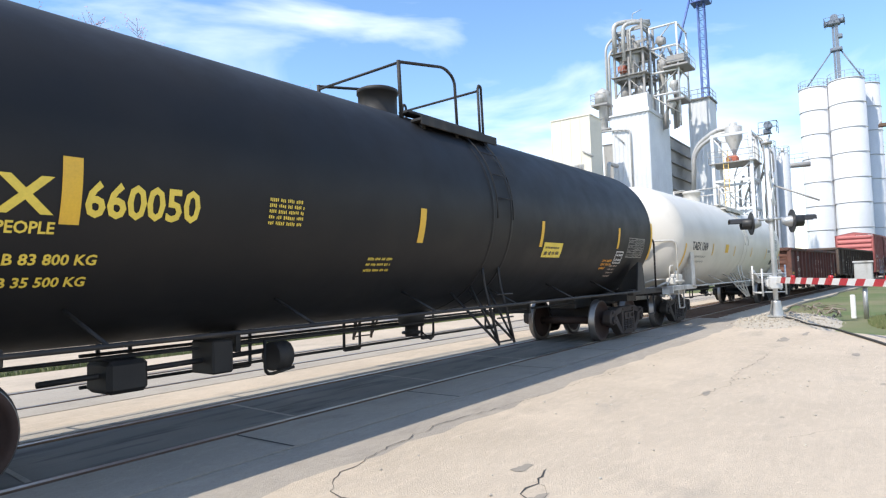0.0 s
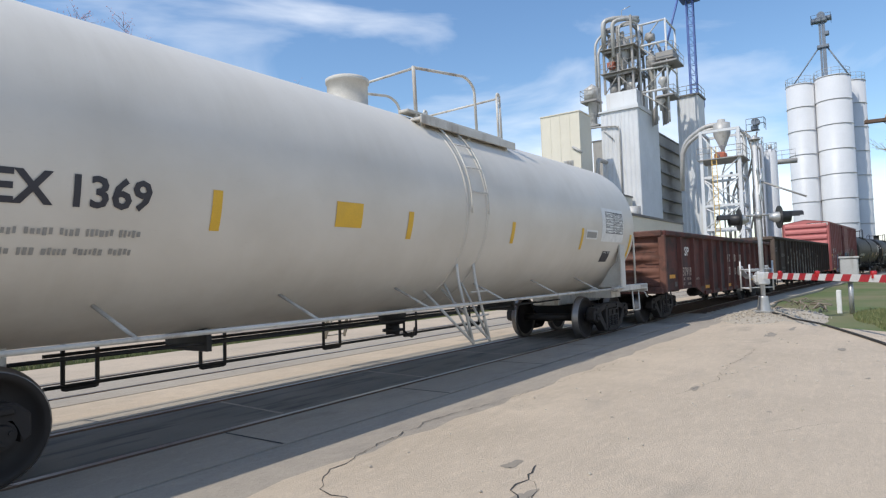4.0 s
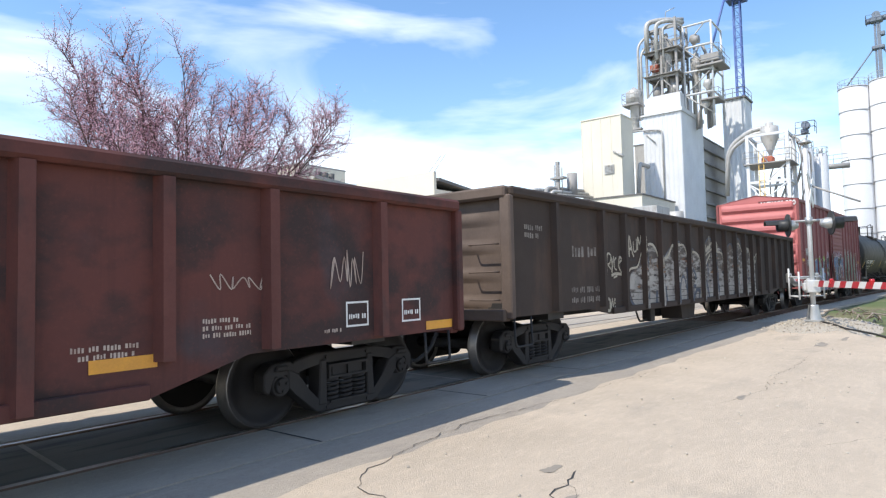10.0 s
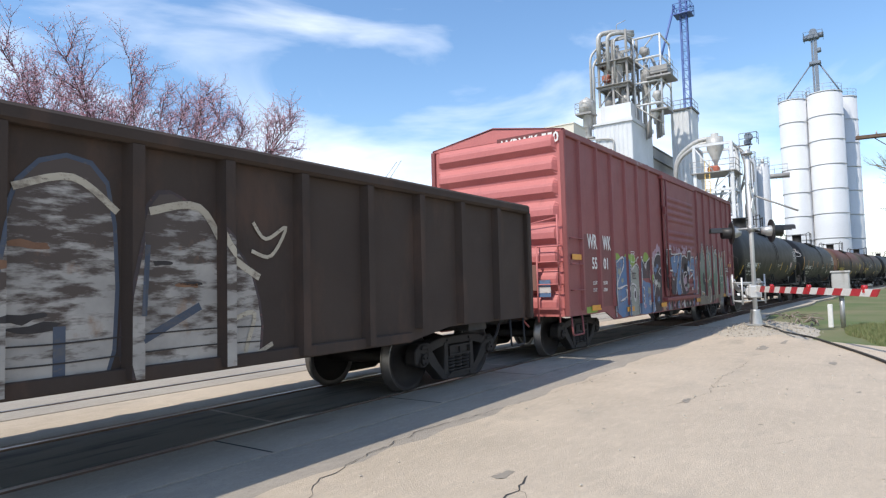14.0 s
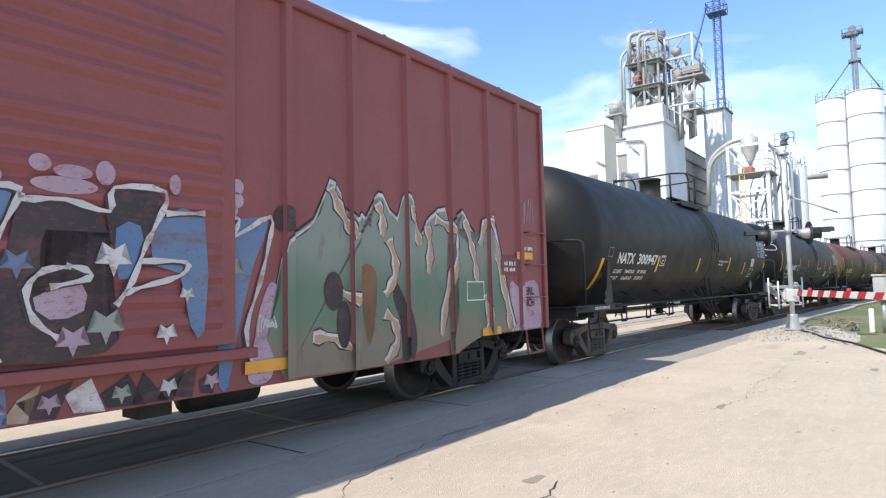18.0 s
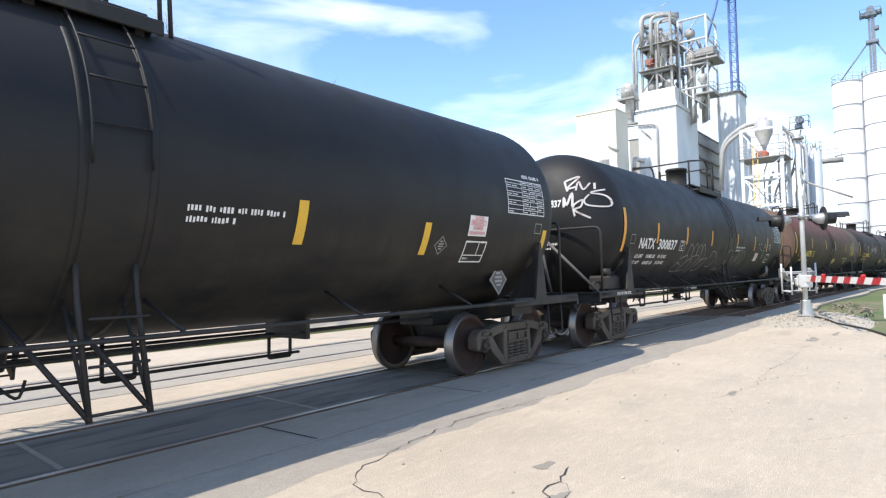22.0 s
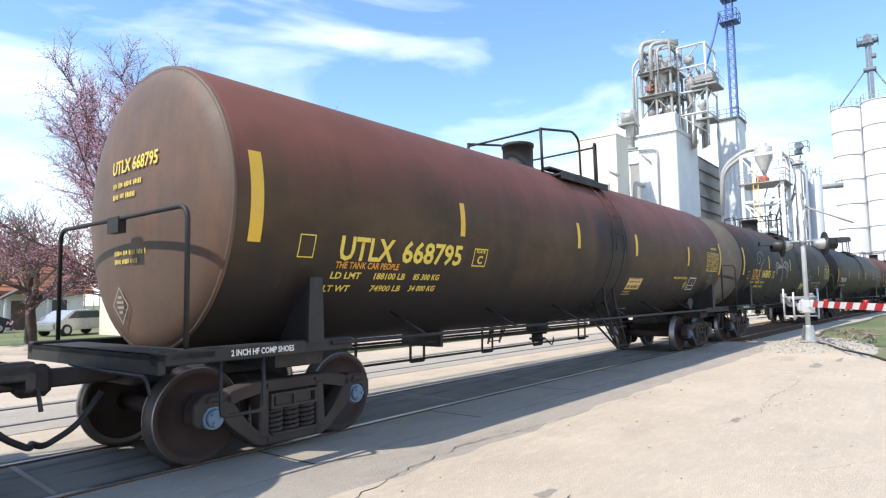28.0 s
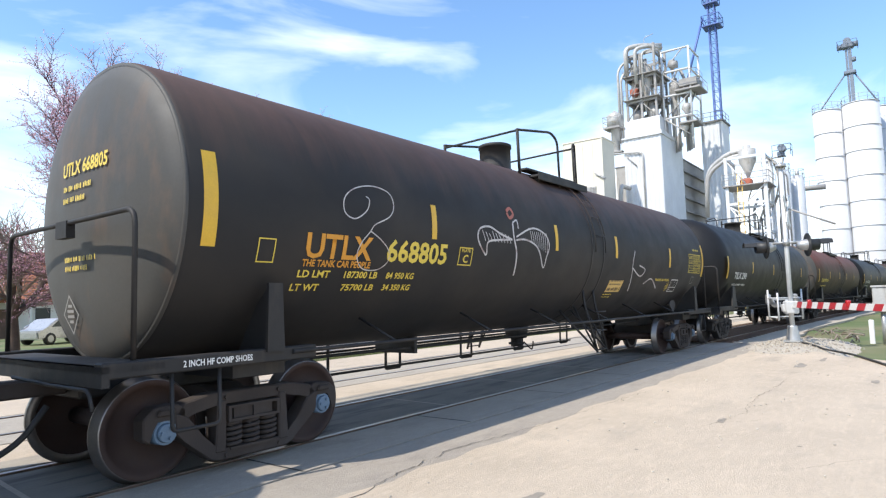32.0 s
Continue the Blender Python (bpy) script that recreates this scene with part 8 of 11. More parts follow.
    if n:
        for pts, rr in (([(0.18, -0.22), (0.08, -0.01), (0.09, 0.08), (0.47, 0.18), (0.16, -0.13), (0.44, -0.10)], 0.024), ([(0.43, -0.21), (0.47, 0.05), (0.64, -0.19), (0.80, -0.01)], 0.022), ([(0.09, -0.67), (0.08, -0.40), (0.18, -0.61), (0.32, -0.28), (0.36, -0.64)], 0.028), ([(0.36, -0.64), (0.44, -0.93), (0.39, -0.64), (0.64, -0.49), (0.61, -0.67), (0.43, -0.77), (0.89, -1.00)], 0.022), ([(0.64, -0.55), (0.82, -0.34), (0.70, -0.49), (0.81, -0.64), (1.34, -0.69), (1.37, -0.52), (1.20, -0.37), (0.85, -0.29), (1.20, -0.21)], 0.018), ([(0.91, -0.01), (0.95, -0.19)], 0.024)):
            bm = tag(car, [(a * 0.62, b * 0.72) for a, b in pts], rr * 0.8, P_WHITE, 0)
            part("graffiti_tag", on_head(bm, R, zc, hx, dp, -0.52, 3.28, 0.02), P_WHITE, car)
        bubble_tag = ([(-3.47, 0.51), (-3.52, 0.40), (-3.52, 0.18), (-3.35, 0.24), (-3.19, 0.28), (-3.17, 0.41), (-3.04, 0.57), (-2.87, 0.47), (-2.83, 0.23)], [(-2.83, 0.23), (-2.82, 0.41), (-2.66, 0.59), (-2.52, 0.51), (-2.49, 0.27), (-2.44, 0.48), (-2.25, 0.57), (-2.14, 0.43), (-2.12, 0.15), (-2.11, 0.49), (-1.96, 0.57), (-1.76, 0.26)], [(-3.35, -0.01), (-3.57, 0.08), (-3.75, -0.04), (-3.75, -0.18), (-3.47, -0.20), (-3.24, -0.12), (-3.06, 0.08), (-3.11, 0.27), (-3.53, 0.17)], [(-3.29, -0.21), (-3.04, 0.09), (-2.74, 0.18), (-2.66, 0.07), (-2.84, -0.14), (-3.29, -0.21)])
        scrawl = ([(-2.79, 0.23), (-2.52, 0.27), (-2.26, 0.27), (-2.26, 0.09), (-2.63, -0.28)], [(-2.02, 0.12), (-1.73, 0.22), (-2.05, 0.05), (-2.19, -0.17), (-1.80, -0.15), (-1.46, 0.21), (-1.73, 0.14)], [(-1.25, 0.22), (-1.10, 0.41), (-0.76, 0.33), (-0.72, 0.13), (-0.95, -0.05), (-1.25, -0.05)], [(0.14, 0.12), (0.36, 0.38), (0.72, 0.47), (0.89, 0.11), (1.04, 0.30), (1.19, 0.02), (1.36, 0.28), (1.48, 0.06)], [(1.48, 0.06), (1.63, 0.43), (1.90, 0.45), (1.83, 0.01), (2.08, 0.44), (2.29, 0.29), (2.08, 0.03)], [(-0.48, -0.18), (-0.07, -0.08), (0.45, 0.13), (0.27, -0.13), (-0.16, -0.19)])
        for pts in bubble_tag + scrawl:
            part("graffiti_tag", on_tank(tag(car, pts, 0.009, P_WHITE, 0), R, zc, 0, 1.62), M_GREYLETTER, car)
        for pts in ([(3.96, 2.2), (3.96, 2.14), (4.0, 2.15)], [(4.2, 2.14), (4.22, 2.09), (4.26, 2.1)], [(4.57, 2.0), (4.52, 2.18), (4.61, 2.3), (4.76, 2.2), (5.03, 2.03)], [(5.12, 2.3), (5.14, 2.28), (5.15, 2.26)], [(5.26, 2.27), (5.3, 2.31), (5.27, 2.19), (5.35, 2.12), (5.44, 2.16), (5.44, 2.25), (5.35, 2.32)], [(3.75, 2.28), (3.8, 2.26), (3.82, 2.29)], [(4.12, 2.27), (4.15, 2.3), (4.18, 2.27)]):
            part("chalk_drawing", on_tank(tag(car, [(a, b - 2.2) for a, b in pts], 0.008, P_WHITE, 0), R, zc, 0, 2.2), M_WLETTER, car)
        bm = bmesh.new()
        pipe(bm, [(-half + 0.5, -0.15, 2.3), (-half + 0.75, -1.3, 1.1)], 0.03, 6)
        pipe(bm, [(-half + 0.5, -0.15, 2.3), (-half + 0.6, -0.35, 1.1)], 0.03, 6)
        pipe(bm, [(-half + 0.5, -0.15, 2.3), (-half + 0.5, 0.9, 1.1)], 0.03, 6)
        part("diagonal_brace", bm, M_GREYSTEEL, car)
        bm = bmesh.new()
        rbox(bm, -half + 1.2, -half + 1.75, -1.32, -0.85, 1.12, 1.42, 0.04)
        cyl(bm, (-half + 1.3, -1.2, 1.42), (-half + 1.3, -1.2, 1.56), 0.09, None, 10)
        cyl(bm, (-half + 1.6, -1.15, 1.42), (-half + 1.6, -1.15, 1.5), 0.07, None, 10)
        pipe(bm, bend([(-half + 1.2, -1.1, 1.3), (-half + 0.9, -1.1, 1.3), (-half + 0.9, -1.1, 1.05)], 0.08, 3), 0.02, 6)
        part("brake_valve", bm, M_FRAME, car, "black brake valve on the end platform")
        part("head_placard", on_head(diamond_mesh(0.18), R, zc, hx, dp, 0.15, 1.55, 0.3), M_GREYLETTER, car)

# weathered tank cars with flat dished ends and yellow lettering
for n, (c0, c1, f, r, num, shell, wt) in enumerate(((122.74, 140.43, 124.79, 138.45, "668795", M_RUSTTANK, ("LD LMT", "LT WT")), (140.43, 158.11, 142.47, 156.13, "668805", M_RUSTTANK2, ("LD LMT", "LT WT")))):
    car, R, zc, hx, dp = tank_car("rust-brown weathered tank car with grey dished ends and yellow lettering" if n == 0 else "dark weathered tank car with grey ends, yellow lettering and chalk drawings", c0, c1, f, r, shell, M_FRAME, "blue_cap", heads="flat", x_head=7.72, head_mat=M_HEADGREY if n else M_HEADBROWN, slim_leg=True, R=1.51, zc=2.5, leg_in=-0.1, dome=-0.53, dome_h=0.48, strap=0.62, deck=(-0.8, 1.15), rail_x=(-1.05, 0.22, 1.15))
    reflectors(car, R, zc, [(-7.52, 2.07, 2.93, 0.14), (-4.38, 2.32, 2.76, 0.1), (-1.05, 2.33, 2.77, 0.1), (1.53, 2.3, 2.74, 0.11), (4.84, 2.2, 2.66, 0.11), (7.6, 2.02, 2.9, 0.13)])
    x, z = (-6.47, 1.95) if n == 0 else (-6.44, 2.02)
    letter(car, R, zc, "UTLX", x, z, 0.26, M_YLETTER if n == 0 else M_OLETTER, width=0.84 if n == 0 else 0.97)
    letter(car, R, zc, num, x + (0.98 if n == 0 else 1.21), z, 0.26, M_YLETTER, width=1.15)
    letter(car, R, zc, "THE TANK CAR PEOPLE", x, z - 0.09, 0.075, M_OLETTER, width=0.98)
    for i, (a, b) in enumerate((("187300 LB", "84 950 KG"), ("75700 LB", "34 350 KG")) if n else (("188100 LB", "85 300 KG"), ("74900 LB", "34 000 KG"))):
        zl = z - 0.2 - 0.135 * i
        letter(car, R, zc, wt[i], x - 0.03 - 0.04 * i, zl, 0.08, M_YLETTER, width=0.44 - 0.06 * i)
        letter(car, R, zc, a, x + 0.6 + 0.03 * i, zl, 0.08, M_YLETTER, width=0.54 - 0.03 * i)
        letter(car, R, zc, b, x + 1.29, zl, 0.08, M_YLETTER, width=0.5)
    xb = -4.08 if n == 0 else -3.82
    part("label_frame", on_tank(rect_mesh(0.31, 0.25, 0.08, 0.016), R, zc, xb, z - 0.01), M_YLETTER, car)
    letter(car, R, zc, "C", xb + 0.1, z + 0.03, 0.11, M_YLETTER, width=0.12)
    letter(car, R, zc, "PLATE", xb + 0.055, z + 0.17, 0.04, M_YLETTER, width=0.2)
    part("emergency_label", on_tank(rect_mesh(0.72, 0.27), R, zc, 1.43, 1.63), M_CREAMTAPE, car, "pale yellow emergency label with small print")
    for i in range(2):
        part("small_print", on_tank(bars_mesh(0.62 - 0.05 * i, 0.085 - 0.05 * i, 0.12, 130 + i), R, zc, 1.48, 1.65 + i * 0.12, 0.012), M_BLETTER, car)
        small_print(car, R, zc, 1.43, 1.57 - 0.05 * i, 0.4, 0.03, M_YLETTER, 138 + i, 0.08)
    part("small_print", on_tank(bars_mesh(0.6, 0.035, 0.1, 136), R, zc, 1.48, 1.84, 0.012), M_BLETTER, car)
    part("label_frame", on_tank(rect_mesh(0.51, 0.34, 0.08, 0.02), R, zc, 5.22, 1.62), M_WLETTER, car)
    part("label_divider", on_tank(rect_mesh(0.47, 0.014), R, zc, 5.24, 1.72), M_WLETTER, car)
    part("label_divider", on_tank(rect_mesh(0.014, 0.2), R, zc, 5.52, 1.73), M_WLETTER, car)
    for dx, dz in ((0.05, 0.27), (0.36, 0.27), (0.05, 0.04)):
        small_print(car, R, zc, 5.22 + dx, 1.62 + dz, 0.1, 0.03, M_WLETTER, 133, 0.05)
    placard(car, R, zc, 6.38, 1.28, 0.24, M_GREYSTEEL)
    part("test_table", on_tank(table_mesh(1.04, 0.5, 8, 3), R, zc, 6.35, 2.1), M_YLETTER, car)
    small_print(car, R, zc, 6.75, 2.68, 0.5, 0.06, M_YLETTER, 134)
    small_print(car, R, zc, 4.04, 1.87, 0.95, 0.06, M_YLETTER, 135, 0.16)
    part("maker_mark", on_tank(diamond_mesh(0.13), R, zc, 5.03, 1.74), M_YLETTER, car)
    part("label_frame", on_tank(rect_mesh(0.2, 0.2, 0.08, 0.012), R, zc, 6.75, 1.82), M_GREYLETTER, car)
    part("label_frame", on_tank(rect_mesh(0.2, 0.24, 0.08, 0.012), R, zc, -7.0, 1.95), M_YLETTER, car)
    head_letters(car, R, zc, hx, dp, [("UTLX " + num, 0.55, 2.9, 0.14, 1.0), ("", 0.5, 2.74, 0.055, 0.65), ("", 0.5, 2.62, 0.055, 0.5), ("", 0.45, 2.02, 0.05, 0.7), ("", 0.45, 1.93, 0.05, 0.5)], M_YLETTER)
    part("head_placard", on_head(diamond_mesh(0.2), R, zc, hx, dp, 0.35, 1.5, 0.03), M_GREYLETTER, car, "bare placard holder")
    half = (c1 - c0) / 2
    bm = bmesh.new()
    lathe(bm, [(-0.03, 0.26), (0, 0.29), (0.03, 0.26), (0, 0.23), (-0.03, 0.26)], (half - 0.5, 0.7, 1.7), 20)
    for i in range(3):
        a = i * math.pi / 3
        pipe(bm, [(half - 0.5, 0.7 - 0.26 * math.cos(a), 1.7 - 0.26 * math.sin(a)), (half - 0.5, 0.7 + 0.26 * math.cos(a), 1.7 + 0.26 * math.sin(a))], 0.013, 5)
    rbox(bm, half - 0.8, half - 0.55, 0.45, 0.9, 1.12, 1.75, 0.04)
    part("hand_brake", bm, M_FRAME, car, "spoked hand brake wheel")
    bm = text_mesh("2 INCH HF COMP SHOES", 0.055, 1.0)
    kk = 0.68 / max(v.co.x for v in bm.verts)
    for v in bm.verts:
        v.co = Vector((-half + 1.1 + v.co.x * kk, -1.458, 1.04 + v.co.y))
    part("platform_lettering", bm, M_WLETTER, car)
    if n:
        for pts, rr in (([(-5.59, 2.73), (-5.54, 2.69), (-5.6, 2.56), (-5.78, 2.46), (-5.93, 2.52), (-5.92, 2.68), (-5.74, 2.81), (-5.45, 2.87), (-5.2, 2.82), (-5.14, 2.67), (-5.22, 2.53), (-5.46, 2.42), (-5.53, 2.34)], 0.007), ([(-5.53, 2.34), (-5.66, 2.2), (-5.7, 2.05), (-5.58, 1.91), (-5.34, 1.9), (-5.19, 2.0), (-5.2, 2.13), (-5.35, 2.25), (-5.53, 2.34)], 0.007),
                        ([(-2.5, 2.43), (-2.81, 2.49), (-3.11, 2.58), (-3.36, 2.53), (-3.4, 2.37), (-3.18, 2.17), (-3.16, 2.35), (-2.89, 2.4), (-2.5, 2.43)], 0.014), ([(-2.38, 2.48), (-1.87, 2.65), (-1.47, 2.58), (-1.33, 2.4), (-1.4, 2.21), (-1.46, 2.03), (-1.71, 2.34), (-2.07, 2.45), (-2.38, 2.43)], 0.014), ([(-2.46, 2.69), (-2.45, 2.47), (-2.35, 2.22), (-2.31, 1.88)], 0.018), ([(-2.46, 2.69), (-2.33, 2.74), (-2.31, 2.61)], 0.014),
                        ([(2.52, 2.49), (2.44, 2.18), (2.64, 1.59)], 0.016), ([(2.47, 2.12), (2.98, 1.95), (3.21, 2.1), (2.83, 2.19)], 0.014), ([(3.36, 1.77), (3.74, 1.9), (4.3, 1.66)], 0.014)):
            part("chalk_drawing", on_tank(tag(car, [(a, b - 2.5) for a, b in pts], rr, P_WHITE, 0), R, zc, 0, 2.5), P_WHITE, car, "white chalk drawing")
        # hatching in the wings
        for k in range(9):
            a = -3.3 + 0.085 * k
            part("chalk_drawing", on_tank(tag(car, [(a, 0.02 - 0.02 * (k % 3)), (a + 0.05, -0.07), (a + 0.08, -0.13)], 0.007, P_WHITE, 0), R, zc, 0, 2.5), P_WHITE, car)
            a = -1.95 + 0.065 * k
            part("chalk_drawing", on_tank(tag(car, [(a, 0.10), (a + 0.03, 0.0), (a + 0.05, -0.08 - 0.02 * k)], 0.007, P_WHITE, 0), R, zc, 0, 2.5), P_WHITE, car)
        part("chalk_drawing", on_tank(tag(car, [(-2.58, 0.36), (-2.46, 0.42), (-2.4, 0.33), (-2.52, 0.26), (-2.58, 0.34)], 0.025, P_WHITE, 0), R, zc, 0, 2.5), M_ORANGEPAINT, car, "orange sprayed dot")

# the rest of the train, seen only far off
for n, (c0, shell, hm, heads, m) in enumerate(((158.11, M_BLACKTANK, None, "round", M_WLETTER), (175.4, M_RUSTTANK, M_HEADGREY, "flat", M_YLETTER), (192.7, M_BLACKTANK, None, "round", M_WLETTER), (210.0, M_RUSTTANK2, M_HEADGREY, "flat", M_YLETTER))):
    car, R, zc, hx, dp = tank_car("black tank car further back in the train" if heads == "round" else "brown weathered tank car further back in the train", c0, c0 + 17.3, c0 + 2.0, c0 + 15.3, shell, M_FRAME, "dark", heads=heads, x_head=7.8, head_mat=hm)
    reflectors(car, R, zc, [(-7.15, 2.0, 2.7, 0.13), (-4.0, 2.2, 2.6, 0.1), (-0.7, 2.2, 2.6, 0.1), (1.9, 2.2, 2.6, 0.1), (5.1, 2.2, 2.6, 0.1)])
    if n == 0:
        letter(car, R, zc, "TILX 290", -6.3, 2.0, 0.22, m, width=1.5)
    else:
        small_print(car, R, zc, -6.3, 2.0, 1.9, 0.2, m, 140 + n, 0.16)
    small_print(car, R, zc, -6.3, 1.78, 1.6, 0.07, m, 144 + n)

# ---- crossing signal ----
SX, SY, SZ = 20.3, 2.83, 0.10
sig = thing("crossing_signal", "silver crossing signal mast with red lamps in black hoods", "railway signal", at=(SX, SY, SZ))
bm = bmesh.new()
extrude(bm, [(-0.22, -0.22), (0.22, -0.22), (0.22, 0.22), (-0.22, 0.22)], 0, 0.05, "z")
lathe(bm, [(0.05, 0.19), (0.42, 0.13), (0.46, 0.13), (0.46, 0.075)], (0, 0, 0), 8, "z")
part("base", bm, M_GALV, sig)
bm = bmesh.new()
cyl(bm, (0, 0, 0.4), (0, 0, 5.05), 0.065, 0.06, 14)
part("mast", bm, M_SILVERPAINT, sig)
bm = bmesh.new()
cyl(bm, (0, 0, 5.05), (0, 0, 5.13), 0.16, 0.14, 14)
cyl(bm, (0, 0, 5.13), (0, 0, 5.2), 0.09, 0.03, 12)
part("bell", bm, M_GALV, sig)
for s in (-1, 1):
    bm = bmesh.new()
    box(bm, -0.62, 0.62, -0.012, 0.012, -0.11, 0.11, pose(0, -0.09 + 0.02 * s, 3.75, 0, s * 45, 0))
    part("crossbuck_board", bm, M_GATEWHITE, sig, "white crossing board seen edge-on")
bm = bmesh.new()
pipe(bm, [(0, 0.05, 3.9), (-0.05, -1.25, 3.26)], 0.03, 6)
part("cross_rod", bm, M_STEELDARK, sig)
bm = bmesh.new()
pipe(bm, [(0, -0.5, 2.84), (0, 0.5, 2.84)], 0.035, 8)
cyl(bm, (0, 0, 2.74), (0, 0, 2.94), 0.1, None, 12)
part("lamp_arm", bm, M_GALV, sig)
for s in (-1, 1):
    turn = pose(0, s * 0.52, 2.74, 0, 0, 24 if s > 0 else 204)
    bm = bmesh.new()
    cyl(bm, (0, 0.0, 0), (0, 0.03, 0), 0.33, 0.33, 28)
    lathe(bm, [(0.03, 0.17), (0.30, 0.165), (0.30, 0.155), (0.03, 0.16)], (0, 0, 0), 20, "y")
    extrude(bm, [(-0.16, 0.02), (-0.12, 0.13), (0, 0.165), (0.12, 0.13), (0.16, 0.02), (0.12, 0.11), (0, 0.15), (-0.12, 0.11)], 0.3, 0.62, "y")
    bm.transform(turn)
    lamp = part("lamp_head", bm, M_SIGNALBLACK, sig, "black round lamp backing with a long hood")
    bm = bmesh.new()
    lathe(bm, [(-0.26, 0.001), (-0.25, 0.08), (-0.12, 0.15), (0.0, 0.16)], (0, 0, 0), 18, "y")
    bm.transform(turn)
    part("lamp_housing", bm, M_GALV, lamp, "silver lamp housing")
    bm = bmesh.new()
    lathe(bm, [(0.08, 0.001), (0.07, 0.08), (0.035, 0.155)], (0, 0, 0), 20, "y")
    bm.transform(turn)
    part("red_lens", bm, M_LENS, lamp, "round red lens")
gx, gy = 13.5 - SX, -0.1 - SY
gl = math.hypot(gx, gy)
g_yaw = math.degrees(math.atan2(gy, gx))
gate = thing("crossing_gate", "lowered red and white striped crossing gate arm", "barrier gate", at=(SX, SY, SZ), rz=g_yaw)
bm = bmesh.new()
rbox(bm, -0.17, 0.15, -0.17, 0.17, 0.80, 1.16, 0.03)
rbox(bm, -0.08, 0.08, -0.24, -0.17, 0.86, 1.08, 0.02)
rbox(bm, -0.27, -0.17, -0.08, 0.12, 0.88, 1.2, 0.02)
part("gate_mechanism", bm, M_SILVERPAINT, gate)
bm = bmesh.new()
for y in (-0.36, 0.36):
    extrude(bm, [(-0.95, 1.3), (-0.62, 1.3), (-0.2, 1.12), (0.35, 1.14), (0.35, 1.0), (-0.3, 0.98), (-0.95, 1.12)], y - 0.012, y + 0.012, "y")
for y in (-0.36, 0.36):
    rbox(bm, -1.02, -0.8, y - 0.06, y + 0.06, 1.08, 1.36, 0.02)
box(bm, -0.9, -0.84, -0.36, 0.36, 1.18, 1.24)
part("counterweight", bm, M_GALV, gate)
bm = bmesh.new()
for z in (0.7, 1.25):
    pipe(bm, bend([(-0.55, 0.45, z), (-0.55, -0.45, z), (0.45, -0.45, z)], 0.05, 3), 0.02, 6)
for y in (-0.45, 0.45):
    pipe(bm, [(-0.55, y, 0.62), (-0.55, y, 1.5)], 0.025, 6)
pipe(bm, [(0.45, -0.45, 0.62), (0.45, -0.45, 1.4)], 0.025, 6)
part("guard_frame", bm, M_SILVERPAINT, gate)
k = 0
x = 0.2
while x < gl:
    w = 0.41
    bm = bmesh.new()
    h = 0.085 - 0.018 * x / gl
    sl = 0.07
    extrude(bm, [(x - sl, 1.06 - h), (min(x + w, gl) - sl, 1.06 - h), (min(x + w, gl) + sl, 1.06 + h), (x + sl, 1.06 + h)], -0.014, 0.014, "y")
    part("gate_stripe", bm, M_GATERED if k % 2 else M_GATEWHITE, gate, "red stripe" if k % 2 else "white stripe")
    x += w
    k += 1
for x in (1.6, 4.2, 6.9):
    bm = bmesh.new()
    cyl(bm, (x, -0.04, 1.16), (x, 0.04, 1.16), 0.042, 0.042, 12)
    box(bm, x - 0.03, x + 0.03, -0.03, 0.03, 1.06, 1.14)
    part("arm_lamp", bm, M_LENS, gate, "small red arm lamp")
# relay post
rp = thing("relay_box", "white steel box on a grey post beside the gate", "junction box", at=(23.4, 0.78, -0.16))
bm = bmesh.new()
cyl(bm, (0, 0, 0), (0, 0, 1.1), 0.07, 0.07, 10)
part("post", bm, M_GALV, rp)
bm = bmesh.new()
rbox(bm, -0.2, 0.2, -0.24, 0.24, 1.0, 1.75, 0.03)
bm2 = rbox(bm, -0.23, 0.23, -0.27, 0.27, 1.74, 1.8, 0.01)
part("box", bm, M_GREYPIPE, rp)
bm = bmesh.new()
rbox(bm, -0.05, 0.05, 0.26, 0.4, 0, 0.75, 0.02)
part("marker", bm, M_GATEWHITE, rp)
# cable across the grass and lot
bm = bmesh.new()
cab = smooth_line([(20.2, 2.7), (19.4, 2.2), (18.4, 1.75), (17.4, 1.25), (16.2, 0.85), (14.6, 0.35), (13.2, -0.05), (12.0, -0.32)], 6)
pipe(bm, [(p.x, p.y, max(mound(p.x, p.y), 0.0) + 0.03) for p in cab], 0.025, 7)
solid("ground_cable", bm, M_CABLE, "black cable lying across the gravel and concrete", "cable")
# dead wood and rubble beside the track
bm = bmesh.new()
rnd = random.Random(77)
for _ in range(28):
    x, y = rnd.uniform(22.5, 30), rnd.uniform(1.4, 3.0)
    a, L = rnd.uniform(0, 3.14), rnd.uniform(0.2, 0.8)
    pipe(bm, [(x, y, -0.05), (x + L * math.cos(a) * 0.5, y + L * math.sin(a) * 0.5, rnd.uniform(-0.02, 0.12)), (x + L * math.cos(a), y + L * math.sin(a), -0.05)], rnd.uniform(0.008, 0.03), 5)
solid("brush_debris", bm, M_BARETWIG, "dry sticks and rubble beside the track", "debris", "stuff")

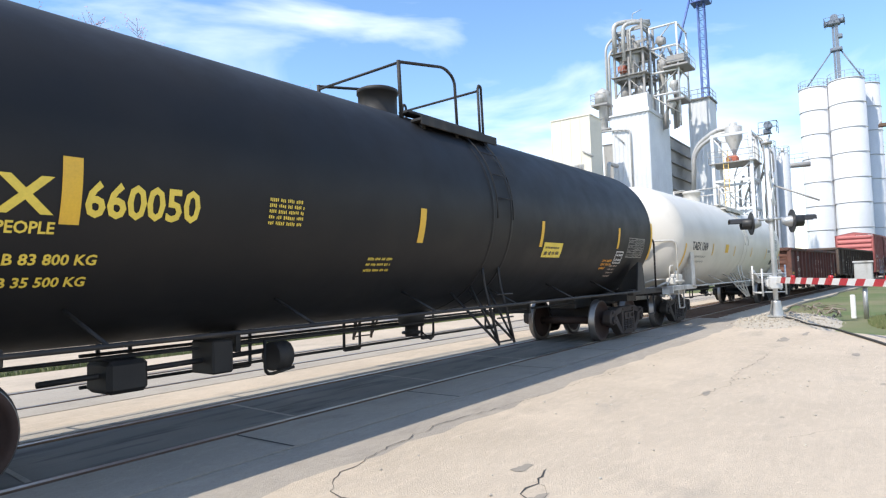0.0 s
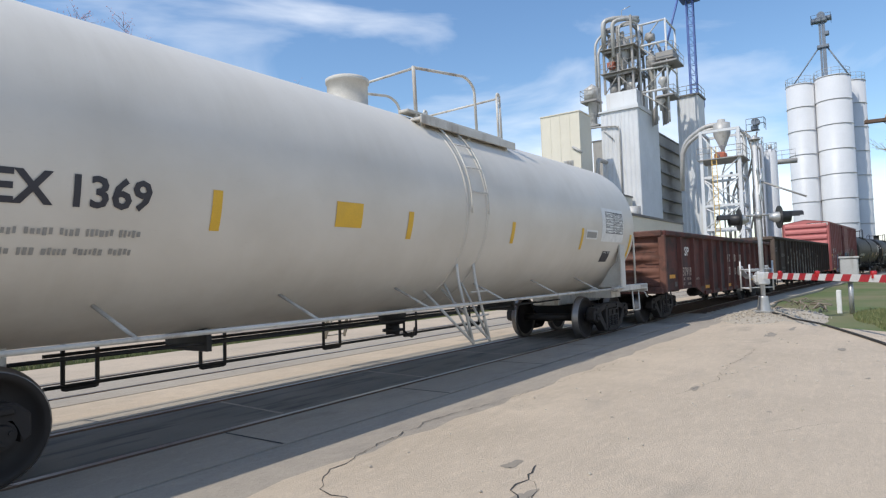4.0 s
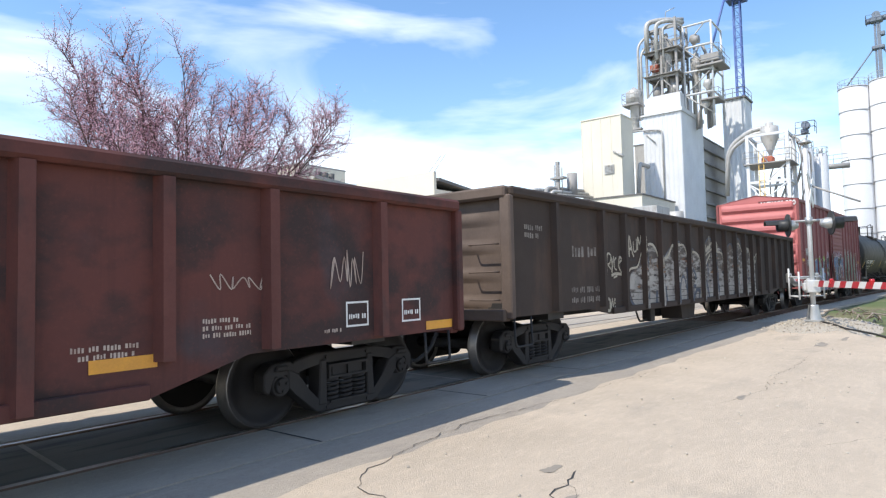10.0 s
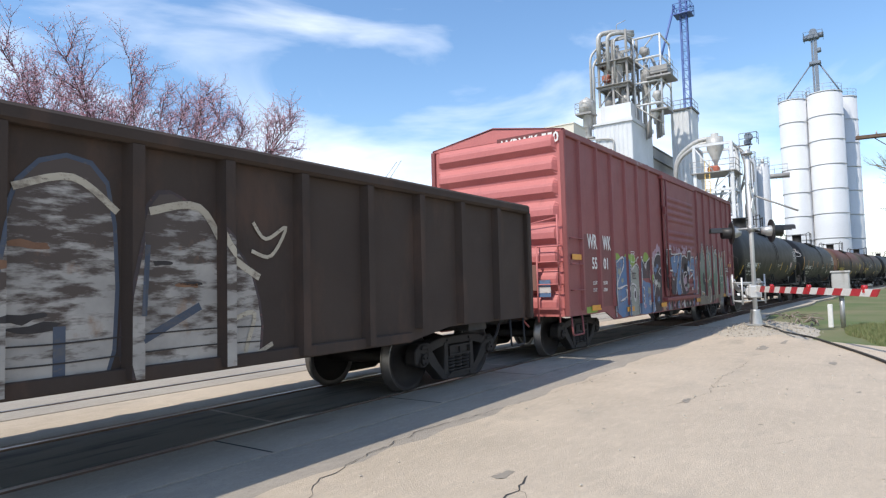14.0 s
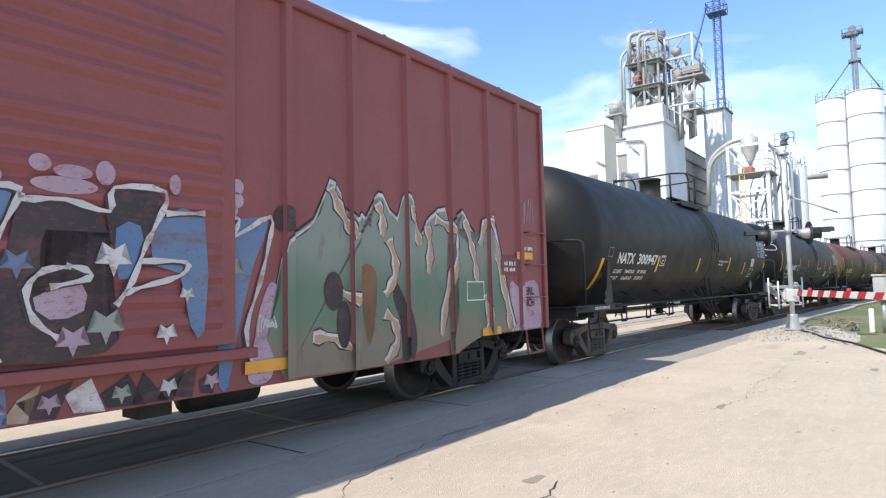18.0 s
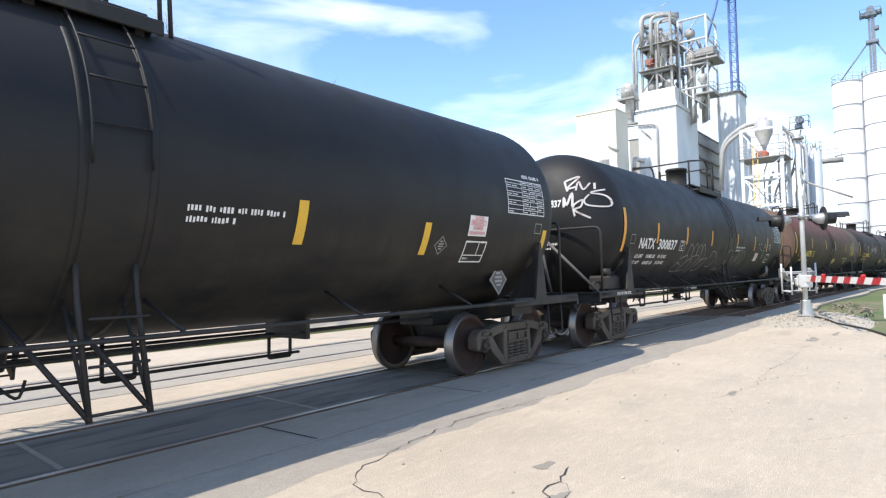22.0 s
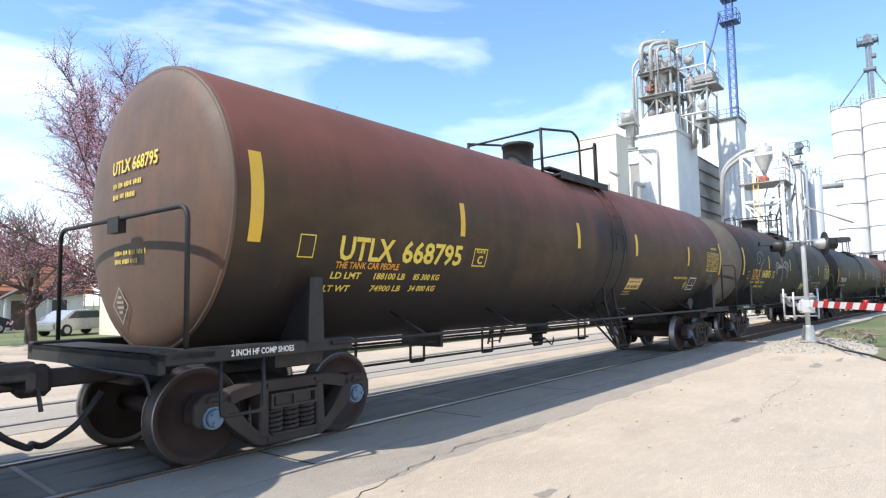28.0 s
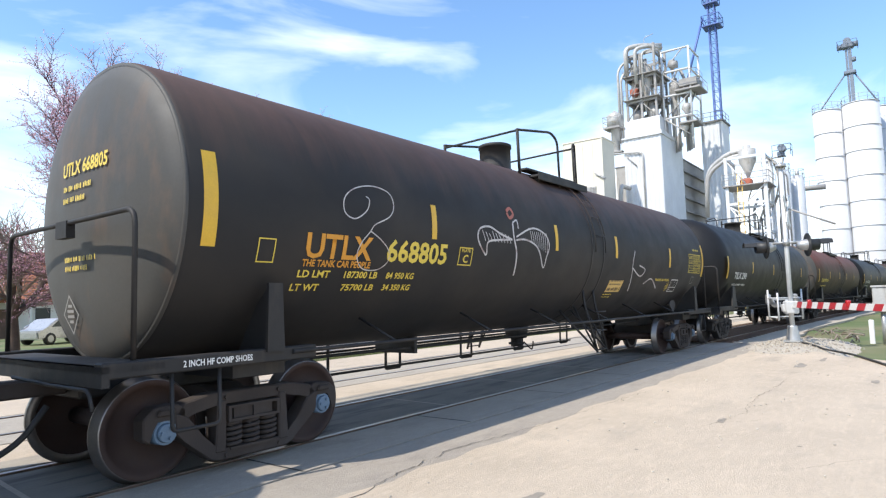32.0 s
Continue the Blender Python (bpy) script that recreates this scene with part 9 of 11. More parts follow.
# ---- utility poles ----
for x, y, h, rz in ((32.0, -1.15, 7.9, 8), (66, -8.5, 9.5, 8)):
    up = thing("utility_pole", "brown weathered wooden utility pole with a cross-arm", "utility pole", "utility poles", at=(x, y, -0.2), rz=rz)
    bm = bmesh.new()
    cyl(bm, (0, 0, 0), (0.12, 0.1, h), 0.16, 0.11, 12)
    part("pole", bm, M_POLEWOOD, up)
    bm = bmesh.new()
    rbox(bm, -0.07, 0.19, -1.35, 1.35, h - 0.42, h - 0.28, 0.01)
    part("cross_arm", bm, M_POLEWOOD, up)
    for yy in (-1.25, -0.6, 0.6, 1.25):
        bm = bmesh.new()
        cyl(bm, (0.06, yy, h - 0.28), (0.06, yy, h - 0.12), 0.035, 0.025, 8)
        part("insulator", bm, M_GREYPIPE, up)
    for s in (-1, 1):
        bm = bmesh.new()
        pipe(bm, [(0.1, s * 0.7, h - 0.4), (0.12, 0.05 * s, h - 0.95)], 0.02, 5)
        part("brace", bm, M_POLEWOOD, up)


# ---- processing plant ----
def ribbed(bm, x0, x1, y0, y1, z0, z1, pitch=0.3, d=0.03):
    """A box whose near and front walls carry upright ribs."""
    box(bm, x0, x1, y0, y1, z0, z1)
    y = y0
    while y < y1 - pitch * 0.5:
        extrude(bm, [(x0, y), (x0 - d, y + pitch * 0.2), (x0 - d, y + pitch * 0.45), (x0, y + pitch * 0.6)], z0, z1, "z")
        y += pitch
    x = x0
    while x < x1 - pitch * 0.5:
        extrude(bm, [(x, y0), (x + pitch * 0.2, y0 - d), (x + pitch * 0.45, y0 - d), (x + pitch * 0.6, y0)], z0, z1, "z")
        x += pitch


def railing(bm, pts, z, h=1.07, r=0.022, step=1.2):
    for k in (h, h * 0.5):
        pipe(bm, [(x, y, z + k) for x, y in pts], r, 5)
    for (xa, ya), (xb, yb) in zip(pts, pts[1:]):
        n = max(1, int(math.hypot(xb - xa, yb - ya) / step))
        for i in range(n + 1):
            x, y = xa + (xb - xa) * i / n, ya + (yb - ya) * i / n
            pipe(bm, [(x, y, z), (x, y, z + h)], r, 5)


def cyclone(name, x, y, z, r, h, parent):
    bm = bmesh.new()
    lathe(bm, [(h, 0.001), (h, r * 0.45), (h * 0.88, r * 0.45), (h * 0.88, r), (h * 0.55, r), (0.08 * h, r * 0.22), (0, r * 0.22), (0, 0.001)], (x, y, z), 20, "z")
    return part(name, bm, M_GREYPIPE, parent)


wb = thing("white_building", "tall white corrugated metal process building", "industrial building")
bm = bmesh.new()
ribbed(bm, 63.1, 70.4, 19.3, 23.2, 6.4, 17.9, 0.45, 0.04)
extrude(bm, [(19.15, 17.9), (23.35, 17.9), (23.35, 18.05), (19.15, 18.3)], 62.9, 70.5, "x")
part("cladding", bm, M_WHITECLAD, wb)
bm = bmesh.new()
box(bm, 63.3, 70.2, 19.5, 23.0, -0.2, 6.4)
part("base_wall", bm, M_BLOCKWALL, wb)
bm = bmesh.new()
pipe(bm, bend([(63.0, 21.2, 7.0), (62.9, 21.2, 16.3), (62.9, 24.6, 16.6)], 0.5, 4), 0.09, 8)
pipe(bm, [(62.95, 22.9, 16.1), (62.95, 21.9, 15.0)], 0.06, 6)
part("vent_pipe", bm, M_GREYPIPE, wb)
bm = bmesh.new()
box(bm, 62.98, 63.04, 19.3, 23.2, 6.1, 6.4)
part("skirt_trim", bm, M_DARKROOF, wb)

cb = thing("block_building", "grey concrete block building with dark ledges", "industrial building")
bm = bmesh.new()
box(bm, 70.45, 83, 19.6, 27, -0.2, 16.6)
part("wall", bm, M_BLOCKWALL, cb)
for i in range(7):
    bm = bmesh.new()
    box(bm, 70.6, 82.9, 19.28, 19.6, 6.2 + i * 1.5, 6.45 + i * 1.5)
    part("ledge", bm, M_STEELDARK, cb)
bm = bmesh.new()
box(bm, 70.4, 83.1, 19.5, 27.1, 16.6, 16.75)
part("roof", bm, M_DARKROOF, cb)

bb = thing("cream_tower_building", "tall cream panel-clad tower block", "industrial building")
bm = bmesh.new()
box(bm, 57.0, 60.0, 23.1, 27.2, 8.82, 17.0)
part("wall", bm, M_BEIGECLAD, bb)
bm = bmesh.new()
box(bm, 56.93, 60.07, 23.03, 27.27, 17.0, 17.1)
part("roof_edge", bm, M_BEIGECLAD, bb)
for i in range(5):
    bm = bmesh.new()
    y = 23.1 + i * 1.02
    box(bm, 56.97, 57.0, y, y + 0.05, 9.2, 17.0)
    part("panel_joint", bm, M_BEIGECLAD, bb)
bm = bmesh.new()
box(bm, 56.93, 57.0, 23.9, 24.9, 11.4, 12.3)
for i in range(6):
    box(bm, 56.88, 56.94, 23.95, 24.85, 11.45 + i * 0.14, 11.52 + i * 0.14)
part("louvre", bm, M_GREYPIPE, bb)
bm = bmesh.new()
pipe(bm, [(56.9, 22.9, 12.9), (56.9, 23.9, 13.6)], 0.12, 8)
part("spout", bm, M_GREYPIPE, bb)
bm = bmesh.new()
pipe(bm, bend([(60.2, 22.9, 9.0), (60.2, 22.6, 12.6), (62.5, 22.6, 12.6)], 0.4, 4), 0.22, 8)
part("duct", bm, M_GREYPIPE, bb)

lb = thing("low_cream_building", "long low cream building with a flat roof", "industrial building")
bm = bmesh.new()
box(bm, 54, 62.8, 20.2, 28.5, -0.2, 8.7)
box(bm, 46.5, 62.8, 15.4, 20.1, -0.2, 5.6)
part("wall", bm, M_BEIGECLAD, lb)
bm = bmesh.new()
box(bm, 53.9, 62.8, 20.1, 28.6, 8.7, 8.82)
box(bm, 46.4, 62.8, 15.3, 20.05, 5.6, 5.78)
part("roof", bm, M_DARKROOF, lb)
for x in (48.5, 52.5, 56.5, 60.0):
    bm = bmesh.new()
    box(bm, x, x + 1.2, 15.34, 15.4, 1.2, 3.0)
    part("window", bm, M_DARKGLASS, lb)
bm = bmesh.new()
rbox(bm, 50.0, 53.0, 17.5, 19.5, 5.78, 7.2, 0.04)
part("roof_unit", bm, M_GREYPIPE, lb)
bm = bmesh.new()
cyl(bm, (56, 18, 5.78), (56, 18, 7.1), 0.7, 0.7, 18)
part("roof_unit", bm, M_GREYPIPE, lb)

stw = thing("stair_tower", "white sheet-clad stair tower behind the process bay", "industrial building")
bm = bmesh.new()
ribbed(bm, 73.6, 76.6, 15.7, 18.0, -0.2, 20.8, 0.45, 0.04)
part("cladding", bm, M_WHITECLAD, stw)
bm = bmesh.new()
box(bm, 73.4, 76.8, 15.5, 18.2, 20.8, 21.0)
railing(bm, [(73.5, 18.1), (73.5, 15.6), (76.6, 15.6)], 21.0, 1.0, 0.03)
part("roof", bm, M_DARKROOF, stw)

# open steel tower with cyclones, ducts and platforms
tw = thing("process_tower", "open steel process tower packed with cyclones, ducts and platforms", "process tower")
bm = bmesh.new()
box(bm, 65.0, 69.0, 19.9, 23.2, 18.3, 20.4)
part("penthouse", bm, M_WHITECLAD, tw)
TX, TY = (65.2, 69.0), (20.2, 23.3)
bm = bmesh.new()
for x in (TX[0], sum(TX) / 2, TX[1]):
    for y in (TY[0], sum(TY) / 2, TY[1]):
        box(bm, x - 0.11, x + 0.11, y - 0.11, y + 0.11, 20.4, 27.6 if y > 21 else 28.4)
for z in (22.4, 25.0, 27.5):
    for y in TY:
        box(bm, TX[0], TX[1], y - 0.1, y + 0.1, z - 0.14, z + 0.1)
    for x in TX:
        box(bm, x - 0.1, x + 0.1, TY[0], TY[1], z - 0.14, z + 0.1)
for z0, z1 in ((20.4, 22.3), (22.5, 24.9), (25.1, 27.4)):
    for (ya, yb) in ((TY[0], 21.8), (TY[1], 21.8)):
        pipe(bm, [(TX[0] - 0.05, ya, z0), (TX[0] - 0.05, yb, z1)], 0.06, 5)
    pipe(bm, [(TX[0], TY[0] - 0.05, z0), (TX[1], TY[0] - 0.05, z1)], 0.06, 5)
part("steel_frame", bm, M_STEELDARK, tw)
for z in (22.45, 25.05):
    bm = bmesh.new()
    box(bm, TX[0] - 0.5, TX[1] + 0.3, TY[0] - 0.4, TY[1] + 0.3, z + 0.1, z + 0.16)
    railing(bm, [(TX[0] - 0.45, TY[1] + 0.25), (TX[0] - 0.45, TY[0] - 0.35), (TX[1] + 0.2, TY[0] - 0.35)], z + 0.16)
    part("platform", bm, M_STEELDARK, tw)
cyclone("cyclone_separator", 65.9, 21.5, 21.4, 0.7, 5.6, tw)
cyclone("cyclone_separator", 66.6, 22.7, 22.0, 0.5, 4.6, tw)
cyclone("cyclone_separator", 67.6, 18.9, 20.6, 0.6, 4.2, tw)
for i, (y, r, zt) in enumerate(((23.1, 0.27, 28.4), (22.1, 0.22, 28.1), (21.4, 0.12, 27.6))):
    bm = bmesh.new()
    pipe(bm, bend([(64.9, y, 25.2 - i), (64.9, y, zt), (65.6, y - 1.2, zt + 0.25), (67.0, 19.9, zt + 0.15)], 0.9, 6), r, 10)
    part("duct", bm, M_GREYPIPE, tw)
for i in range(2):
    bm = bmesh.new()
    pipe(bm, bend([(64.6, 23.7 + 0.3 * i, 18.0), (64.6, 23.7 + 0.3 * i, 25.2 + i), (65.5, 23.0, 26.4 + i), (66.5, 22.2, 26.5 + i)], 0.8, 5), 0.14, 8)
    part("duct", bm, M_GREYPIPE, tw)
bm = bmesh.new()
rbox(bm, 65.4, 66.3, 22.2, 23.1, 23.3, 24.0, 0.1)
part("blower", bm, M_ORANGEPAINT, tw, "orange-red blower")
rnd = random.Random(5)
for i in range(16):
    x, y, z = rnd.uniform(65.5, 68.5), rnd.uniform(20.4, 22.6), rnd.choice((20.5, 22.6, 25.2))
    bm = bmesh.new()
    if i % 3 == 0:
        cyl(bm, (x, y, z), (x, y, z + rnd.uniform(0.8, 1.9)), rnd.uniform(0.2, 0.5), None, 12)
    elif i % 3 == 1:
        rbox(bm, x, x + rnd.uniform(0.4, 1.1), y, y + rnd.uniform(0.4, 1.0), z, z + rnd.uniform(0.5, 1.6), 0.04)
    else:
        pipe(bm, bend([(x, y, z), (x, y, z + 1.6), (x + 0.8, y - 0.9, z + 2.1)], 0.4, 4), rnd.uniform(0.07, 0.16), 8)
    part("equipment", bm, M_GREYPIPE if i % 2 else M_STEELDARK, tw)
# open bay beside the tower, stepped, with chutes and hoppers
bay = []
for x in (66.4, 70.2):
    for y in (17.0, 19.8):
        bay.append(((x, y, 17.9), (x, y, 27.6), 0.11))
for z in (20.2, 22.6, 25.2, 27.5):
    bay += [((66.4, 17.0, z), (66.4, 19.8, z), 0.12), ((66.4, 17.0, z), (70.2, 17.0, z), 0.12)]
for z0, z1, ya, yb in ((25.2, 27.5, 19.8, 17.6), (22.6, 25.2, 17.0, 19.8), (20.2, 22.6, 19.8, 17.0), (17.9, 20.2, 17.0, 19.8)):
    bay.append(((66.4, ya, z0), (66.4, yb, z1), 0.07))
for a_, b_, w in bay:
    bm = bmesh.new()
    pipe(bm, [a_, b_], w, 4)
    part("bay_member", bm, M_WHITECLAD if w > 0.1 else M_GREYPIPE, tw)
for x, y, z, w, d, h in ((65.9, 15.9, 22.8, 3.0, 2.6, 0.22), (66.2, 16.3, 23.3, 2.4, 1.8, 0.8), (66.0, 16.4, 19.3, 2.6, 1.8, 0.2)):
    bm = bmesh.new()
    rbox(bm, x, x + w, y, y + d, z, z + h, 0.04)
    railing(bm, [(x, y + d), (x, y), (x + w, y)], z + h, 0.9)
    part("platform", bm, M_STEELDARK, tw)
for i in range(9):
    bm = bmesh.new()
    x, y = 66.8 + 0.4 * (i % 4), 17.1 + 0.33 * i
    pipe(bm, bend([(x, y, 16.7), (x, y, 18.2 + (i * 7 % 5) * 1.5), (x + 0.3, y + 0.6 * (-1) ** i, 19.8 + (i * 7 % 5) * 1.5)], 0.4, 4), 0.09 + 0.035 * (i % 3), 8)
    part("chute", bm, (M_GREYPIPE, M_GALV, M_STEELDARK)[i % 3], tw)
for i, (y, z) in enumerate(((18.6, 22.9), (17.6, 20.6), (18.8, 25.6), (17.9, 18.6))):
    bm = bmesh.new()
    lathe(bm, [(1.0, 0.001), (0.9, 0.35), (0.4, 0.5), (0, 0.2), (-0.6, 0.12), (-0.6, 0.001)], (66.7, y, z), 16, "z")
    part("hopper", bm, M_GREYPIPE if i % 2 else M_STEELDARK, tw)
bm = bmesh.new()
cyl(bm, (66.5, 18.2, 25.9), (66.5, 18.9, 25.9), 0.4, None, 14)
part("motor", bm, M_STEELDARK, tw)
# small platform with filter on the far-left corner of the tower
bm = bmesh.new()
box(bm, 63.2, 65.0, 23.6, 25.4, 19.5, 19.7)
railing(bm, [(65.0, 25.4), (63.2, 25.4), (63.2, 23.6)], 19.7)
part("corner_platform", bm, M_STEELDARK, tw)
bm = bmesh.new()
box(bm, 63.6, 65.0, 23.6, 25.0, 16.9, 17.05)
railing(bm, [(65.0, 25.0), (63.6, 25.0), (63.6, 23.6)], 17.05)
part("corner_platform", bm, M_STEELDARK, tw)
bm = bmesh.new()
lathe(bm, [(16.9, 0.45), (19.7, 0.45), (19.7, 0.85), (21.0, 0.85), (21.3, 0.4), (21.6, 0.001)], (64.1, 24.4, 0), 20, "z")
part("filter", bm, M_GREYPIPE, tw)
bm = bmesh.new()
pipe(bm, bend([(66.0, 21.4, 28.3), (66.0, 21.4, 29.5), (66.0, 20.4, 29.7)], 0.2, 4), 0.04, 6)
part("mast_lamp", bm, M_GALV, tw)
# blue lattice leg
bl = thing("blue_lattice_leg", "tall blue steel lattice elevator leg with cages", "lattice tower", at=(78.0, 17.0, 0))
bm = bmesh.new()
hw = 0.36
for sx in (-hw, hw):
    for sy in (-hw, hw):
        box(bm, sx - 0.06, sx + 0.06, sy - 0.06, sy + 0.06, -0.2, 39)
z = 16.0
while z < 39:
    for s in (-hw, hw):
        box(bm, -hw, hw, s - 0.03, s + 0.03, z, z + 0.07)
        box(bm, s - 0.03, s + 0.03, -hw, hw, z, z + 0.07)
    pipe(bm, [(-hw, -hw, z), (hw, -hw, z + 1.2)], 0.03, 4)
    pipe(bm, [(-hw, -hw, z), (-hw, hw, z + 1.2)], 0.03, 4)
    z += 1.2
part("lattice", bm, M_BLUESTEEL, bl)
for zc_, s in ((33.5, 1.0), (36.3, 0.8), (20.4, 0.9)):
    bm = bmesh.new()
    box(bm, -s, s, -s, s, zc_, zc_ + 0.12)
    railing(bm, [(-s, s), (-s, -s), (s, -s), (s, s), (-s, s)], zc_ + 0.12, 1.2, 0.04, 0.7)
    part("cage_platform", bm, M_BLUESTEEL, bl)
bm = bmesh.new()
pipe(bm, [(-1.2, 3.2, 26.5), (-0.6, 0.9, 34.8)], 0.14, 6)
part("spout", bm, M_BLUESTEEL, bl)

# cyclone frame in front
cf = thing("cyclone_frame", "grey steel frame carrying a cyclone and curved ducts", "process tower")
bm = bmesh.new()
fx, fy = (53.4, 56.2), (8.55, 11.35)
for x in fx:
    for y in fy:
        box(bm, x - 0.12, x + 0.12, y - 0.12, y + 0.12, -0.2, 12.4)
for z in (4.4, 6.3, 8.6, 12.3):
    for y in fy:
        box(bm, fx[0], fx[1], y - 0.08, y + 0.08, z - 0.1, z + 0.1)
    for x in fx:
        box(bm, x - 0.08, x + 0.08, fy[0], fy[1], z - 0.1, z + 0.1)
for z0, z1 in ((0, 4.3), (4.5, 6.2), (6.4, 8.5)):
    pipe(bm, [(fx[0], fy[0], z0), (fx[0], fy[1], z1)], 0.06, 5)
    pipe(bm, [(fx[0], fy[1], z0), (fx[0], fy[0], z1)], 0.06, 5)
    pipe(bm, [(fx[0], fy[0], z0), (fx[1], fy[0], z1)], 0.06, 5)
part("steel_frame", bm, M_WHITECLAD, cf)
bm = bmesh.new()
box(bm, fx[0] - 0.3, fx[1] + 0.2, fy[0] - 0.3, fy[1] + 0.3, 10.0, 10.08)
railing(bm, [(fx[0] - 0.3, fy[1] + 0.3), (fx[0] - 0.3, fy[0] - 0.3), (fx[1], fy[0] - 0.3)], 10.08, 0.9)
part("platform", bm, M_STEELDARK, cf)
cyclone("cyclone_separator", 54.6, 9.95, 10.7, 0.66, 2.7, cf)
bm = bmesh.new()
rbox(bm, 53.8, 54.6, 9.6, 10.5, 10.1, 10.65, 0.12)
part("blower", bm, M_ORANGEPAINT, cf, "orange-red blower housing")
for i in range(2):
    bm = bmesh.new()
    pipe(bm, bend([(54.6, 9.6, 13.0 - i * 0.35), (54.6, 11.2, 13.1 - i * 0.35), (55.2, 13.2, 12.0 - i * 0.3), (55.5, 13.5, 8.0)], 1.3, 6), 0.19 - i * 0.03, 10)
    part("duct", bm, M_GREYPIPE, cf)
bm = bmesh.new()
rbox(bm, 55.3, 55.9, 7.4, 7.9, 12.3, 12.7, 0.06)
cyl(bm, (55.2, 7.55, 12.95), (55.8, 7.55, 12.95), 0.3, None, 16)
railing(bm, [(55.1, 8.2), (55.1, 6.9), (56.0, 6.9)], 12.3, 0.9, 0.025, 0.6)
part("fan", bm, M_LEADGREY, cf, "blue-grey fan housing on a railed stand")
for i in range(4):
    bm = bmesh.new()
    x, y = 55.0 + 0.4 * i, 7.9 - 0.16 * i
    pipe(bm, bend([(x, y + 0.5, 12.2 - 0.3 * i), (x, y, 11.8 - 0.3 * i), (x, y, -0.1)], 0.3, 4), 0.05 + 0.02 * (i % 2), 8)
    part("pipe", bm, M_STEELDARK, cf)
for z0, z1, y0, y1 in ((8.7, 12.2, 8.3, 7.5), (8.7, 12.2, 7.5, 8.3), (4.4, 8.6, 8.3, 7.5), (12.3, 12.3, 8.4, 7.3)):
    bm = bmesh.new()
    pipe(bm, [(55.6, y0, z0), (55.6, y1, z1)], 0.06, 6)
    part("brace", bm, M_STEELDARK, cf)
bm = bmesh.new()
for y in (10.2, 10.55):
    pipe(bm, [(53.2, y, 0.0), (53.2, y, 11.0)], 0.035, 5)
for i in range(34):
    pipe(bm, [(53.2, 10.2, 0.3 + 0.3 * i), (53.2, 10.55, 0.3 + 0.3 * i)], 0.02, 4)
part("ladder", bm, M_CREAMTAPE, cf, "yellow caged ladder")
for xa, ya, xb, yb, z0, z1 in ((53.4, 8.55, 53.4, 11.35, 4.5, 8.5), (56.2, 8.55, 56.2, 11.35, 8.7, 4.5), (56.2, 11.35, 56.2, 8.55, 8.7, 4.5), (53.4, 11.35, 56.2, 11.35, 4.5, 8.6), (53.4, 8.55, 56.2, 8.55, 8.7, 10.0), (53.4, 9.95, 53.4, 11.35, 10.1, 12.2), (53.4, 9.95, 53.4, 8.55, 8.7, 10.0)):
    bm = bmesh.new()
    pipe(bm, [(xa, ya, z0), (xb, yb, z1)], 0.055, 5)
    part("brace", bm, M_WHITECLAD, cf)
for i in range(7):
    bm = bmesh.new()
    x, y = 56.6 + 0.25 * i, 8.2 + 0.42 * i
    pipe(bm, bend([(x, y, 0), (x, y, 7.5 + (i * 5 % 4)), (x - 0.9, y - 0.5, 8.3 + (i * 5 % 4))], 0.4, 4), 0.06 + 0.03 * (i % 3), 7)
    part("pipe", bm, (M_STEELDARK, M_GREYPIPE, M_GALV)[i % 3], cf)
# small white tanks beside it
for i, (x, y, r, h) in enumerate(((66.5, 10.4, 0.5, 13.8), (66.8, 9.1, 0.55, 13.0), (68.5, 8.2, 0.6, 12.6))):
    st = thing("storage_tank", "slim white storage tank with a domed top", "storage tank", "slim storage tanks", at=(x, y, -0.2))
    bm = bmesh.new()
    lathe(bm, [(0, r), (h, r), (h + 0.3, r * 0.7), (h + 0.4, 0.001)], (0, 0, 0), 24, "z")
    part("shell", bm, M_SILO, st)
    bm = bmesh.new()
    cyl(bm, (0, 0, h + 0.3), (0, 0, h + 0.8), 0.18, None, 10)
    railing(bm, [(r * math.cos(a * 0.7), r * math.sin(a * 0.7)) for a in range(10)], h, 0.9, 0.02, 2)
    part("top_fitting", bm, M_GALV, st)
# conveyor bridge
cv = thing("conveyor", "grey covered conveyor on thin legs", "conveyor")
bm = bmesh.new()
cyl(bm, (76.5, 10.6, 12.6), (76.5, 6.6, 12.5), 0.28, None, 12)
part("conveyor_tube", bm, M_STEELDARK, cv)
bm = bmesh.new()
pipe(bm, [(76.5, 9.4, 12.4), (76.5, 9.0, -0.2)], 0.12, 8)
pipe(bm, [(76.5, 8.8, 12.4), (76.5, 9.0, 8.0)], 0.1, 8)
part("leg", bm, M_GALV, cv)
bm = bmesh.new()
railing(bm, [(76.2, 10.6), (76.2, 6.7)], 12.8, 0.9, 0.025)
part("handrail", bm, M_GALV, cv)

